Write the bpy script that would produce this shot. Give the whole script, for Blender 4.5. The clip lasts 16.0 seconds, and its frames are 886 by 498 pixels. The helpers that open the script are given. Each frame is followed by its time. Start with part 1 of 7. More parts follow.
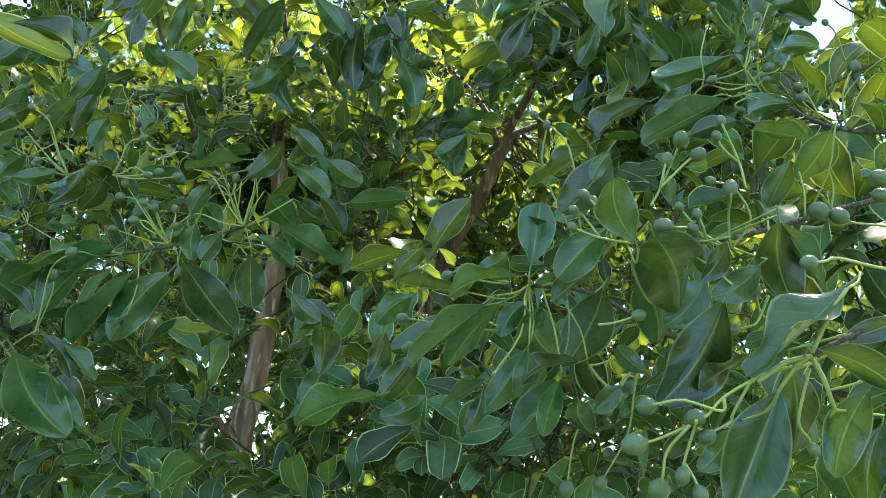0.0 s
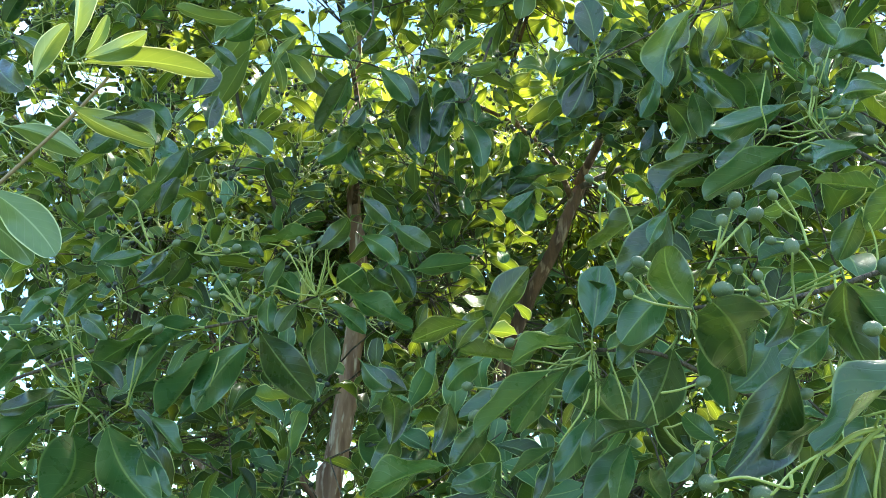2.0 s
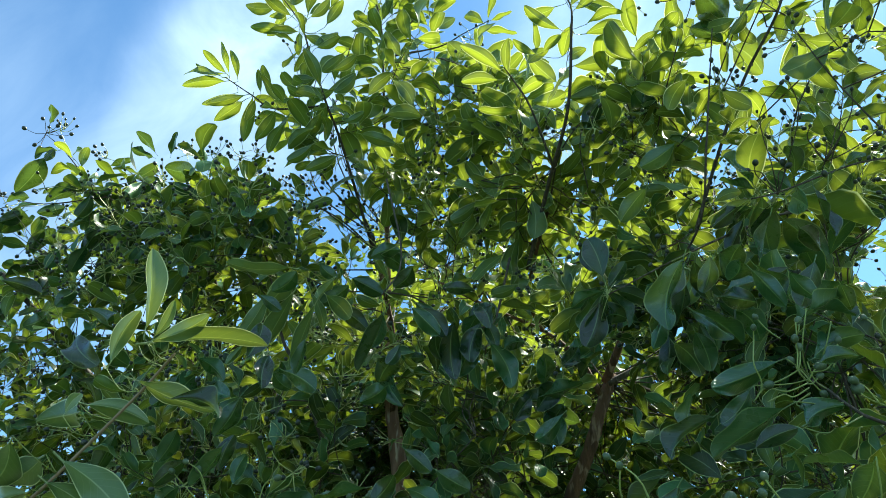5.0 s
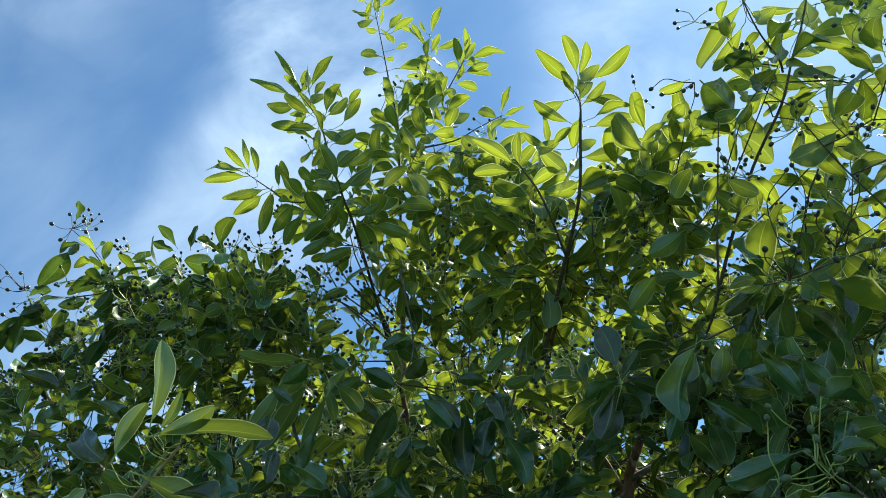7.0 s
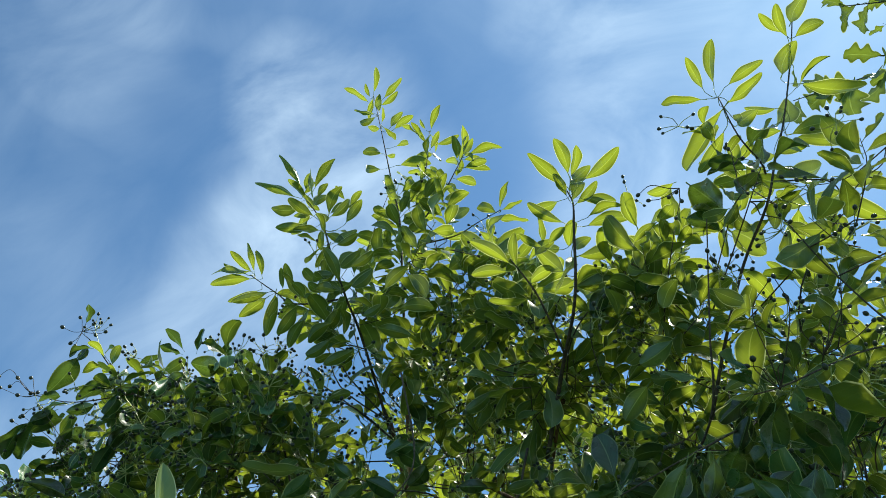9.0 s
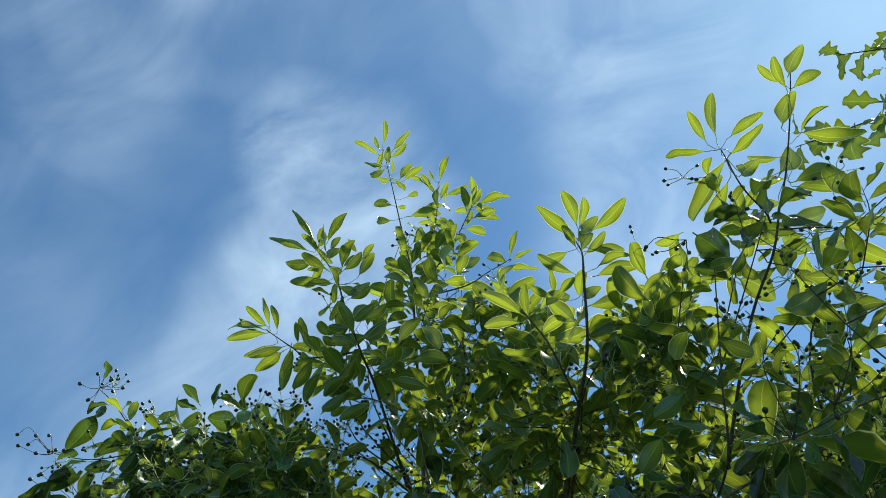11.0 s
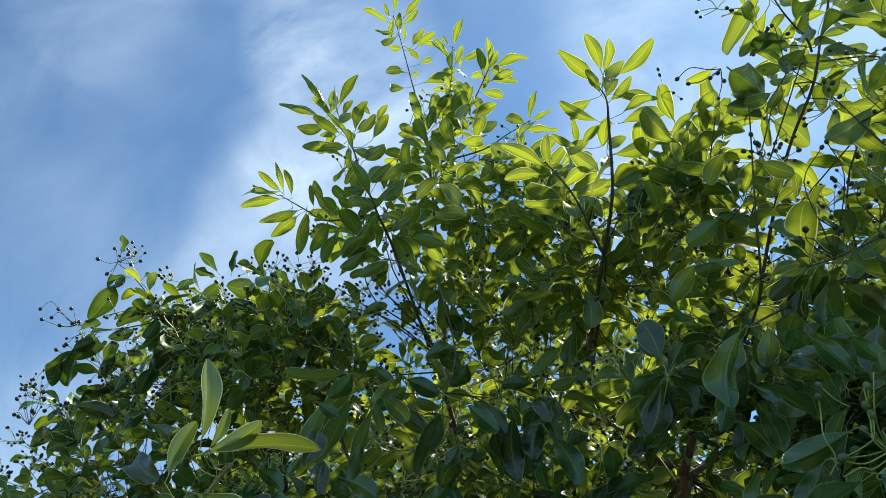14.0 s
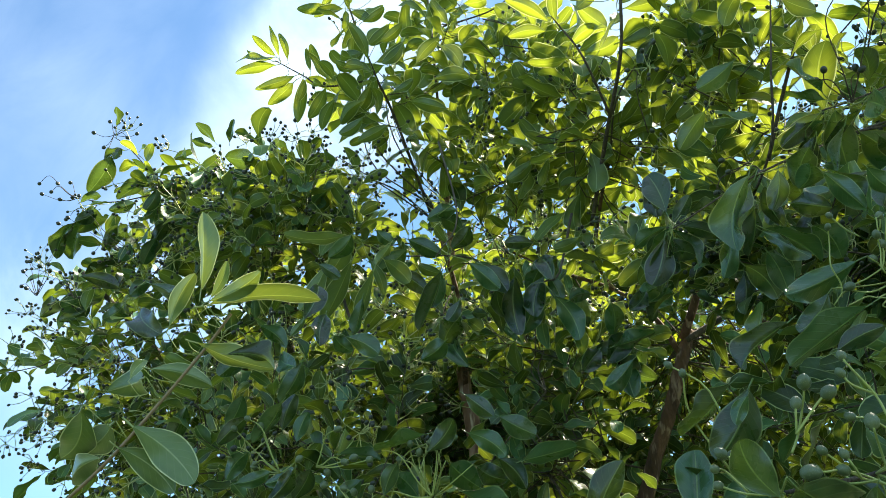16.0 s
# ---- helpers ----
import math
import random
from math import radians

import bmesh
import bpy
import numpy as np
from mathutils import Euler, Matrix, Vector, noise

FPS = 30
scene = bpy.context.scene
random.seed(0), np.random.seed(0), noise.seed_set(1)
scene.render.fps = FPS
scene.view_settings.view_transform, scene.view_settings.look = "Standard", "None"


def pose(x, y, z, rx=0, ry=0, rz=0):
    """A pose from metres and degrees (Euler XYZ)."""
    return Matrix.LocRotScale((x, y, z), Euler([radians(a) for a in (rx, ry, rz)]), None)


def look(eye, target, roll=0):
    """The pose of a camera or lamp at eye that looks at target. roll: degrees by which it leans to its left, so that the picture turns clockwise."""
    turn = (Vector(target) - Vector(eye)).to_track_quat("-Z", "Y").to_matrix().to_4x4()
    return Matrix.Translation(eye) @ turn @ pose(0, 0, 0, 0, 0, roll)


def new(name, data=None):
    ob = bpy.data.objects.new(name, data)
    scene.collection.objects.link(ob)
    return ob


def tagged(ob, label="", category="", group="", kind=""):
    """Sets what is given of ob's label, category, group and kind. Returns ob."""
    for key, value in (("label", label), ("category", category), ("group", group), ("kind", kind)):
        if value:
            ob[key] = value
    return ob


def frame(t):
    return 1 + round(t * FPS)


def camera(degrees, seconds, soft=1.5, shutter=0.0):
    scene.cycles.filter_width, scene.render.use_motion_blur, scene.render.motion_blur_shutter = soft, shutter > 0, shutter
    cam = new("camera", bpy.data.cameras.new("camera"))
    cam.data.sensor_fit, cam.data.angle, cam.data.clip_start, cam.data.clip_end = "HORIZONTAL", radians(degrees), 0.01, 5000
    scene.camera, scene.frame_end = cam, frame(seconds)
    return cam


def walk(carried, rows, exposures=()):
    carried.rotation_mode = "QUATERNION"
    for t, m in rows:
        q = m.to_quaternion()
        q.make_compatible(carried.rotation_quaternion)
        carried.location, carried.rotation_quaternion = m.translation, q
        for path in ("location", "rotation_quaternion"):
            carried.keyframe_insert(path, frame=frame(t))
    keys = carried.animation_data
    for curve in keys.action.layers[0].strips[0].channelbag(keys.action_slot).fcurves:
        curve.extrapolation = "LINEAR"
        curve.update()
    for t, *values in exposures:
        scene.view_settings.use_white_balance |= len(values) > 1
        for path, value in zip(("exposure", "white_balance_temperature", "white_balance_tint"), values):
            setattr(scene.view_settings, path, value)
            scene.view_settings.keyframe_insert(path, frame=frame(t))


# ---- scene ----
cam = camera(61.4, 16.0, 0.6)
PATH = [
    (0, (0.123, 0.256, 1.65), (0.023, 2.172, 2.215), 1.3),
    (0.5, (0.131, 0.31, 1.633), (-0.089, 2.218, 2.19), 0.6),
    (1, (0.131, 0.296, 1.644), (-0.129, 2.186, 2.244), 0.5),
    (1.5, (0.146, 0.256, 1.662), (-0.149, 2.132, 2.292), 0.8),
    (2, (0.148, 0.242, 1.668), (-0.17, 2.095, 2.352), 0.7),
    (2.5, (0.148, 0.212, 1.677), (-0.194, 2.025, 2.447), 0.4),
    (3, (0.151, 0.198, 1.69), (-0.201, 1.987, 2.512), 0.4),
    (3.5, (0.158, 0.178, 1.698), (-0.205, 1.945, 2.561), 0.4),
    (4, (0.167, 0.145, 1.723), (-0.2, 1.877, 2.652), 0.1),
    (4.5, (0.18, 0.099, 1.736), (-0.176, 1.783, 2.756), -1.3),
    (5, (0.185, 0.063, 1.747), (-0.169, 1.714, 2.819), -2.7),
    (5.2, (0.181, 0.059, 1.754), (-0.168, 1.692, 2.856), -3.0),
    (7.5, (0.238, 0.075, 1.742), (-0.141, 1.539, 3.05), -2.0),
    (8, (0.264, 0.024, 1.774), (-0.117, 1.453, 3.121), -2.3),
    (8.5, (0.269, 0.008, 1.779), (-0.107, 1.41, 3.155), -2.7),
    (9, (0.277, -0.005, 1.779), (-0.086, 1.361, 3.194), -3.0),
    (9.5, (0.284, -0.026, 1.77), (-0.073, 1.298, 3.225), -3.2),
    (11.8, (0.283, -0.064, 1.774), (-0.073, 1.202, 3.28), -3.7),
    (12, (0.282, -0.049, 1.763), (-0.078, 1.211, 3.274), -3.4),
    (12.5, (0.272, -0.018, 1.761), (-0.11, 1.267, 3.246), -3.4),
    (13, (0.241, 0.023, 1.746), (-0.175, 1.377, 3.158), -3.6),
    (13.5, (0.228, 0.066, 1.733), (-0.219, 1.475, 3.08), -3.5),
    (14, (0.218, 0.088, 1.723), (-0.245, 1.528, 3.031), -3.4),
    (14.5, (0.222, 0.09, 1.72), (-0.257, 1.554, 2.996), -3.1),
    (15, (0.219, 0.104, 1.709), (-0.285, 1.624, 2.907), -2.9),
    (15.5, (0.213, 0.145, 1.696), (-0.319, 1.716, 2.813), -2.8),
    (16, (0.2, 0.164, 1.685), (-0.348, 1.76, 2.76), -3.1),
]
EXPOSURES = [(0.0, 2.74, 6900, 11), (1.0, 3.06, 6900, 11), (1.5, 2.9, 6800, 11), (2.0, 2.9, 6650, 12), (2.5, 3.0, 6350, 13), (3.5, 2.57, 6050, 3), (4.5, 1.75, 6050, 1), (5.2, 1.45, 6250, 5), (7.5, 1.07, 6350, 7), (9.0, 0.87, 6300, 6), (11.8, 0.7, 6200, 5), (12.5, 0.79, 6250, 6), (13.5, 0.99, 6550, 9), (14.5, 1.22, 6750, 11), (15.5, 1.63, 7000, 14), (16.0, 1.87, 6950, 12)]
walk(cam, [(t, look(eye, target, roll)) for t, eye, target, roll in PATH], EXPOSURES)

# ---- daylight ----
SUN_AZ, SUN_EL = 42.0, 55.0          # degrees clockwise from +y, and above the horizon
world = bpy.data.worlds.new("sky")
scene.world = world
world.use_nodes = True
wn, wl = world.node_tree.nodes, world.node_tree.links
wn.clear()
sky = wn.new("ShaderNodeTexSky")
sky.sky_type, sky.sun_disc = "NISHITA", False
sky.sun_elevation, sky.sun_rotation = radians(SUN_EL), radians(SUN_AZ)
sky.air_density, sky.dust_density, sky.ozone_density = 1.0, 0.30, 1.6
coord = wn.new("ShaderNodeTexCoord")
stretch = wn.new("ShaderNodeMapping")
stretch.inputs["Rotation"].default_value = (0.35, 0.5, 0.9)
stretch.inputs["Location"].default_value = (0.35, 1.3, 0.2)
stretch.inputs["Scale"].default_value = (1.0, 1.9, 1.0)
wisps = wn.new("ShaderNodeTexNoise")
wisps.inputs["Scale"].default_value, wisps.inputs["Detail"].default_value = 4.2, 7.0
wisps.inputs["Roughness"].default_value, wisps.inputs["Distortion"].default_value = 0.58, 0.6
broad = wn.new("ShaderNodeTexNoise")
broad.inputs["Scale"].default_value, broad.inputs["Detail"].default_value = 2.6, 2.0
cover = wn.new("ShaderNodeMapRange")
cover.inputs["From Min"].default_value, cover.inputs["From Max"].default_value = 0.30, 0.72
cover.inputs["To Min"].default_value, cover.inputs["To Max"].default_value = 0.10, 0.95
# soft banks of cloud: the way to the middle, how many degrees from it they begin, and how thick they are
BANKS = (
    ((-0.354, 0.3, 0.886), 8, 0.44),
    ((-0.412, 0.259, 0.874), 7, 0.22),
    ((-0.297, 0.528, 0.796), 10, 0.74),
    ((-0.386, 0.58, 0.717), 11, 0.63),
    ((-0.463, 0.612, 0.641), 11, 0.55),
    ((-0.28, 0.61, 0.741), 11, 0.67),
    ((0.069, 0.458, 0.886), 7, 0.30),
    ((0.086, 0.545, 0.834), 9, 0.59),
    ((0.082, 0.623, 0.778), 11, 0.74),
    ((0.055, 0.682, 0.729), 12, 0.67),
    ((0.227, 0.545, 0.807), 16, 0.33),
    ((-0.659, 0.475, 0.583), 16, 0.44),
    ((-0.621, 0.598, 0.507), 17, 0.55),
    ((-0.475, 0.43, 0.768), 9, 0.26),
    # unseen bank behind the camera, added to brighten the leaves' near side
    ((0.10, -0.62, 0.78), 85, 1.0))
warp = wn.new("ShaderNodeMix")
warp.data_type, warp.blend_type = "RGBA", "LINEAR_LIGHT"
warp.inputs["Factor"].default_value = 0.06
total = None
for way, begin, share in BANKS:
    dot = wn.new("ShaderNodeVectorMath")
    dot.operation = "DOT_PRODUCT"
    dot.inputs[1].default_value = way
    wl.new(warp.outputs["Result"], dot.inputs[0])
    soft = wn.new("ShaderNodeMapRange")
    soft.interpolation_type = "SMOOTHERSTEP"
    soft.inputs["From Min"].default_value, soft.inputs["From Max"].default_value = math.cos(radians(begin * 1.05)), 1.0 + 0.7 * (1.0 - math.cos(radians(begin)))
    soft.inputs["To Max"].default_value = share
    wl.new(dot.outputs["Value"], soft.inputs["Value"])
    if total is None:
        total = soft.outputs["Result"]
    else:
        most = wn.new("ShaderNodeMath")
        most.operation = "MAXIMUM"
        wl.new(total, most.inputs[0])
        wl.new(soft.outputs["Result"], most.inputs[1])
        total = most.outputs[0]
veil = wn.new("ShaderNodeMath")
veil.operation = "MULTIPLY_ADD"
veil.inputs[1].default_value, veil.inputs[2].default_value = 0.74, 0.02
thick = wn.new("ShaderNodeMath")
thick.operation = "MULTIPLY"
thick.use_clamp = True
cloud = wn.new("ShaderNodeMix")
cloud.data_type = "RGBA"
cloud.inputs["B"].default_value = (8.2, 9.8, 11.0, 1)
clear_blue = wn.new("ShaderNodeMix")
clear_blue.data_type, clear_blue.blend_type = "RGBA", "MULTIPLY"
clear_blue.inputs["Factor"].default_value = 1.0
clear_blue.inputs["B"].default_value = (0.70, 1.0, 1.12, 1)
background = wn.new("ShaderNodeBackground")
background.inputs["Strength"].default_value = 0.074
out = wn.new("ShaderNodeOutputWorld")
wl.new(coord.outputs["Generated"], stretch.inputs["Vector"])
wl.new(stretch.outputs["Vector"], wisps.inputs["Vector"])
wl.new(coord.outputs["Generated"], broad.inputs["Vector"])
wl.new(coord.outputs["Generated"], warp.inputs["A"])
wl.new(broad.outputs["Color"], warp.inputs["B"])
wl.new(wisps.outputs["Fac"], cover.inputs["Value"])
wl.new(total, veil.inputs[0])
wl.new(veil.outputs[0], thick.inputs[0])
wl.new(cover.outputs["Result"], thick.inputs[1])
wl.new(thick.outputs[0], cloud.inputs["Factor"])
wl.new(sky.outputs["Color"], clear_blue.inputs["A"])
wl.new(clear_blue.outputs["Result"], cloud.inputs["A"])
wl.new(cloud.outputs["Result"], background.inputs["Color"])
wl.new(background.outputs["Background"], out.inputs["Surface"])

sun = new("sun", bpy.data.lights.new("sun", "SUN"))
sun.data.energy, sun.data.angle, sun.data.color = 5.0, radians(8.0), (1.0, 0.93, 0.80)
az, el = radians(SUN_AZ), radians(SUN_EL)
sun.matrix_world = look(Vector((math.sin(az) * math.cos(el), math.cos(az) * math.cos(el), math.sin(el))) * 30, (0, 0, 0))


# ---- materials ----
def shader(name):
    m = bpy.data.materials.new(name)
    m.use_nodes = True
    n, l = m.node_tree.nodes, m.node_tree.links
    return m, n, l, n["Principled BSDF"]


def math_node(n, l, op, a, b=None, c=None):
    k = n.new("ShaderNodeMath")
    k.operation = op
    for i, v in enumerate((a, b, c)):
        if v is None:
            continue
        if isinstance(v, (int, float)):
            k.inputs[i].default_value = v
        else:
            l.new(v, k.inputs[i])
    return k.outputs[0]


def mix_rgb(n, l, fac, a, b):
    k = n.new("ShaderNodeMix")
    k.data_type = "RGBA"
    for key, v in (("Factor", fac), ("A", a), ("B", b)):
        if isinstance(v, (tuple, int, float)):
            k.inputs[key].default_value = (*v, 1) if isinstance(v, tuple) else v
        else:
            l.new(v, k.inputs[key])
    return k.outputs["Result"]


def noise_node(n, l, scale, detail=4.0, vector=None):
    k = n.new("ShaderNodeTexNoise")
    k.inputs["Scale"].default_value, k.inputs["Detail"].default_value = scale, detail
    if vector is not None:
        l.new(vector, k.inputs["Vector"])
    return k.outputs["Fac"]


def ramp(n, l, fac, lo, hi):
    k = n.new("ShaderNodeMapRange")
    k.interpolation_type = "SMOOTHSTEP"
    k.inputs["From Min"].default_value, k.inputs["From Max"].default_value = lo, hi
    l.new(fac, k.inputs["Value"])
    return k.outputs["Result"]


def leaf_material(name, dark, pale, vein, glow, through_share, rough, rim=0.8, gloss=0.3):
    """A glossy leaf: colour varied leaf by leaf, pale ribs and margin, light let through."""
    m, n, l, p = shader(name)
    info, geo = n.new("ShaderNodeObjectInfo"), n.new("ShaderNodeNewGeometry")
    rnd = math_node(n, l, "FRACT", math_node(n, l, "ADD", info.outputs["Random"], geo.outputs["Random Per Island"]))
    uv = n.new("ShaderNodeUVMap")
    uv.uv_map = "leaf"
    sep = n.new("ShaderNodeSeparateXYZ")
    l.new(uv.outputs["UV"], sep.inputs[0])
    side = math_node(n, l, "ABSOLUTE", math_node(n, l, "SUBTRACT", sep.outputs[0], 0.5))
    rib = math_node(n, l, "SUBTRACT", 1.0, ramp(n, l, side, 0.008, 0.032))
    margin = ramp(n, l, side, 0.450, 0.488)
    lateral = math_node(n, l, "FRACT", math_node(n, l, "SUBTRACT", math_node(n, l, "MULTIPLY", sep.outputs[1], 8.0), math_node(n, l, "MULTIPLY", side, 4.2)))
    lateral = math_node(n, l, "ABSOLUTE", math_node(n, l, "SUBTRACT", lateral, 0.5))
    lateral = math_node(n, l, "SUBTRACT", 1.0, ramp(n, l, lateral, 0.01, 0.09))
    blotch = noise_node(n, l, 34.0, 4.0, geo.outputs["Position"])
    fine = noise_node(n, l, 420.0, 2.0, geo.outputs["Position"])
    tone = math_node(n, l, "ADD", math_node(n, l, "MULTIPLY", rnd, 0.75), math_node(n, l, "MULTIPLY", blotch, 0.45))
    col = mix_rgb(n, l, ramp(n, l, tone, 0.25, 0.95), dark, pale)
    veins = math_node(n, l, "MAXIMUM", math_node(n, l, "MULTIPLY", rib, 0.42), math_node(n, l, "MULTIPLY", lateral, 0.07))
    veins = math_node(n, l, "MAXIMUM", veins, math_node(n, l, "MULTIPLY", margin, rim))
    col = mix_rgb(n, l, veins, col, vein)
    speck = ramp(n, l, noise_node(n, l, 130.0, 3.0, geo.outputs["Position"]), 0.70, 0.78)
    col = mix_rgb(n, l, math_node(n, l, "MULTIPLY", speck, 0.4), col, (0.10, 0.085, 0.03))
    l.new(col, p.inputs["Base Color"])
    p.inputs["IOR"].default_value = 1.45
    p.inputs["Specular IOR Level"].default_value = 0.5 * min(1.0, gloss + 0.45)
    p.inputs["Coat Weight"].default_value, p.inputs["Coat Roughness"].default_value = gloss, 0.24
    l.new(math_node(n, l, "ADD", rough - 0.08, math_node(n, l, "MULTIPLY", blotch, 0.2)), p.inputs["Roughness"])
    bump = n.new("ShaderNodeBump")
    bump.inputs["Strength"].default_value, bump.inputs["Distance"].default_value = 0.35, 0.0015
    relief = math_node(n, l, "SUBTRACT", math_node(n, l, "MULTIPLY", fine, 0.25), math_node(n, l, "MAXIMUM", rib, math_node(n, l, "MULTIPLY", lateral, 0.3)))
    relief = math_node(n, l, "ADD", relief, math_node(n, l, "MULTIPLY", blotch, 0.7))
    l.new(relief, bump.inputs["Height"])
    l.new(bump.outputs["Normal"], p.inputs["Normal"])
    lit = n.new("ShaderNodeBsdfTranslucent")
    glow_col = mix_rgb(n, l, math_node(n, l, "MULTIPLY", rnd, 0.7), glow, tuple(c * 0.55 for c in glow))
    # backlit look put into the colour: let-through tint darkens towards the edge
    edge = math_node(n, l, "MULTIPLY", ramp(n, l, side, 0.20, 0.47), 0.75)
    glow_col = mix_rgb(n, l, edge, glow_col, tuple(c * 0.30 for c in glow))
    glow_col = mix_rgb(n, l, math_node(n, l, "MULTIPLY", margin, rim), glow_col, (0.72, 0.80, 0.36))
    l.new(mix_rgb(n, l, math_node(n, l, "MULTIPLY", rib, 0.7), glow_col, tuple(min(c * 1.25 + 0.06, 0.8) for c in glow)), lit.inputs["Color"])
    l.new(bump.outputs["Normal"], lit.inputs["Normal"])
    both = n.new("ShaderNodeMixShader")
    both.inputs[0].default_value = through_share
    l.new(p.outputs[0], both.inputs[1])
    l.new(lit.outputs[0], both.inputs[2])
    l.new(both.outputs[0], n["Material Output"].inputs["Surface"])
    return m


MATURE = leaf_material("mature_leaf", (0.004, 0.020, 0.010), (0.052, 0.150, 0.062), (0.36, 0.48, 0.18), (0.40, 0.56, 0.03), 0.19, 0.36, 1.0, 0.18)
THICK = leaf_material("leathery_leaf", (0.003, 0.019, 0.009), (0.024, 0.088, 0.034), (0.22, 0.34, 0.12), (0.26, 0.44, 0.04), 0.15, 0.27, 0.42, 0.42)
YOUNG = leaf_material("young_leaf", (0.035, 0.100, 0.048), (0.095, 0.185, 0.066), (0.46, 0.56, 0.26), (0.40, 0.50, 0.03), 0.40, 0.34, 1.0)
PALE = leaf_material("pale_young_leaf", (0.060, 0.130, 0.052), (0.130, 0.220, 0.090), (0.50, 0.58, 0.30), (0.40, 0.52, 0.05), 0.22, 0.36, 1.0, 0.3)
# sunlit copy of the leaf: the sun's yellow is put into its colour
SUNLIT = leaf_material("sunlit_leaf", (0.060, 0.120, 0.025), (0.150, 0.200, 0.040), (0.40, 0.44, 0.12), (0.52, 0.62, 0.03), 0.45, 0.42)
LOBED = leaf_material("lobed_leaf", (0.035, 0.090, 0.030), (0.075, 0.145, 0.040), (0.22, 0.28, 0.10), (0.30, 0.42, 0.04), 0.32, 0.45)


def bark_material(name, dark, mid, pale, scale):
    m, n, l, p = shader(name)
    tc = n.new("ShaderNodeTexCoord")
    mp = n.new("ShaderNodeMapping")
    mp.inputs["Scale"].default_value = (1.0, 1.0, 0.16)
    l.new(tc.outputs["Object"], mp.inputs["Vector"])
    plates = noise_node(n, l, scale, 6.0, mp.outputs["Vector"])
    fine = noise_node(n, l, scale * 6, 4.0, mp.outputs["Vector"])
    strips = noise_node(n, l, scale * 2.2, 3.0, mp.outputs["Vector"])
    col = mix_rgb(n, l, ramp(n, l, plates, 0.36, 0.62), dark, mid)
    col = mix_rgb(n, l, ramp(n, l, strips, 0.55, 0.68), col, pale)
    col = mix_rgb(n, l, math_node(n, l, "MULTIPLY", fine, 0.5), col, dark)
    l.new(col, p.inputs["Base Color"])
    p.inputs["Roughness"].default_value = 0.85
    bump = n.new("ShaderNodeBump")
    bump.inputs["Strength"].default_value, bump.inputs["Distance"].default_value = 0.9, 0.012
    l.new(math_node(n, l, "ADD", plates, math_node(n, l, "MULTIPLY", fine, 0.4)), bump.inputs["Height"])
    l.new(bump.outputs["Normal"], p.inputs["Normal"])
    return m


BARK = bark_material("peeling_bark", (0.060, 0.032, 0.020), (0.165, 0.090, 0.058), (0.36, 0.26, 0.19), 26.0)
PALE_BARK = bark_material("pale_peeling_bark", (0.17, 0.095, 0.068), (0.42, 0.28, 0.21), (0.64, 0.55, 0.47), 26.0)
GREY_BARK = bark_material("grey_bark", (0.05, 0.042, 0.035), (0.13, 0.11, 0.095), (0.26, 0.24, 0.21), 30.0)
TWIG_BARK = bark_material("twig_bark", (0.035, 0.030, 0.020), (0.085, 0.070, 0.045), (0.16, 0.13, 0.09), 60.0)


def plain_organic(name, dark, pale, rough, scale=90.0, spots=None):
    m, n, l, p = shader(name)
    geo, info = n.new("ShaderNodeNewGeometry"), n.new("ShaderNodeObjectInfo")
    k = noise_node(n, l, scale, 4.0, geo.outputs["Position"])
    tone = math_node(n, l, "ADD", math_node(n, l, "MULTIPLY", info.outputs["Random"], 0.5), math_node(n, l, "MULTIPLY", k, 0.6))
    col = mix_rgb(n, l, ramp(n, l, tone, 0.1, 1.0), dark, pale)
    if spots:
        col = mix_rgb(n, l, math_node(n, l, "MULTIPLY", ramp(n, l, noise_node(n, l, scale * 9, 2.0, geo.outputs["Position"]), 0.6, 0.7), 0.6), col, spots)
    l.new(col, p.inputs["Base Color"])
    p.inputs["Roughness"].default_value = rough
    bump = n.new("ShaderNodeBump")
    bump.inputs["Strength"].default_value, bump.inputs["Distance"].default_value = 0.3, 0.001
    l.new(noise_node(n, l, scale * 7, 3.0, geo.outputs["Position"]), bump.inputs["Height"])
    l.new(bump.outputs["Normal"], p.inputs["Normal"])
    return m


SHOOT = plain_organic("brown_shoot", (0.20, 0.15, 0.085), (0.34, 0.25, 0.16), 0.6)
STALK = plain_organic("green_stalk", (0.16, 0.22, 0.055), (0.29, 0.36, 0.10), 0.5)
PALE_STALK = plain_organic("pale_stalk", (0.26, 0.33, 0.10), (0.40, 0.46, 0.18), 0.5)
FRUIT = plain_organic("green_fruit", (0.045, 0.080, 0.036), (0.095, 0.140, 0.066), 0.42, 120.0, (0.18, 0.23, 0.11))
# fruit seen against the sky: its silhouette's darkness is put into the colour
BERRY = plain_organic("backlit_berry", (0.012, 0.022, 0.016), (0.030, 0.045, 0.026), 0.40, 120.0)
GRASS = plain_organic("meadow", (0.030, 0.050, 0.015), (0.060, 0.080, 0.026), 0.9, 1.2, (0.12, 0.11, 0.05))


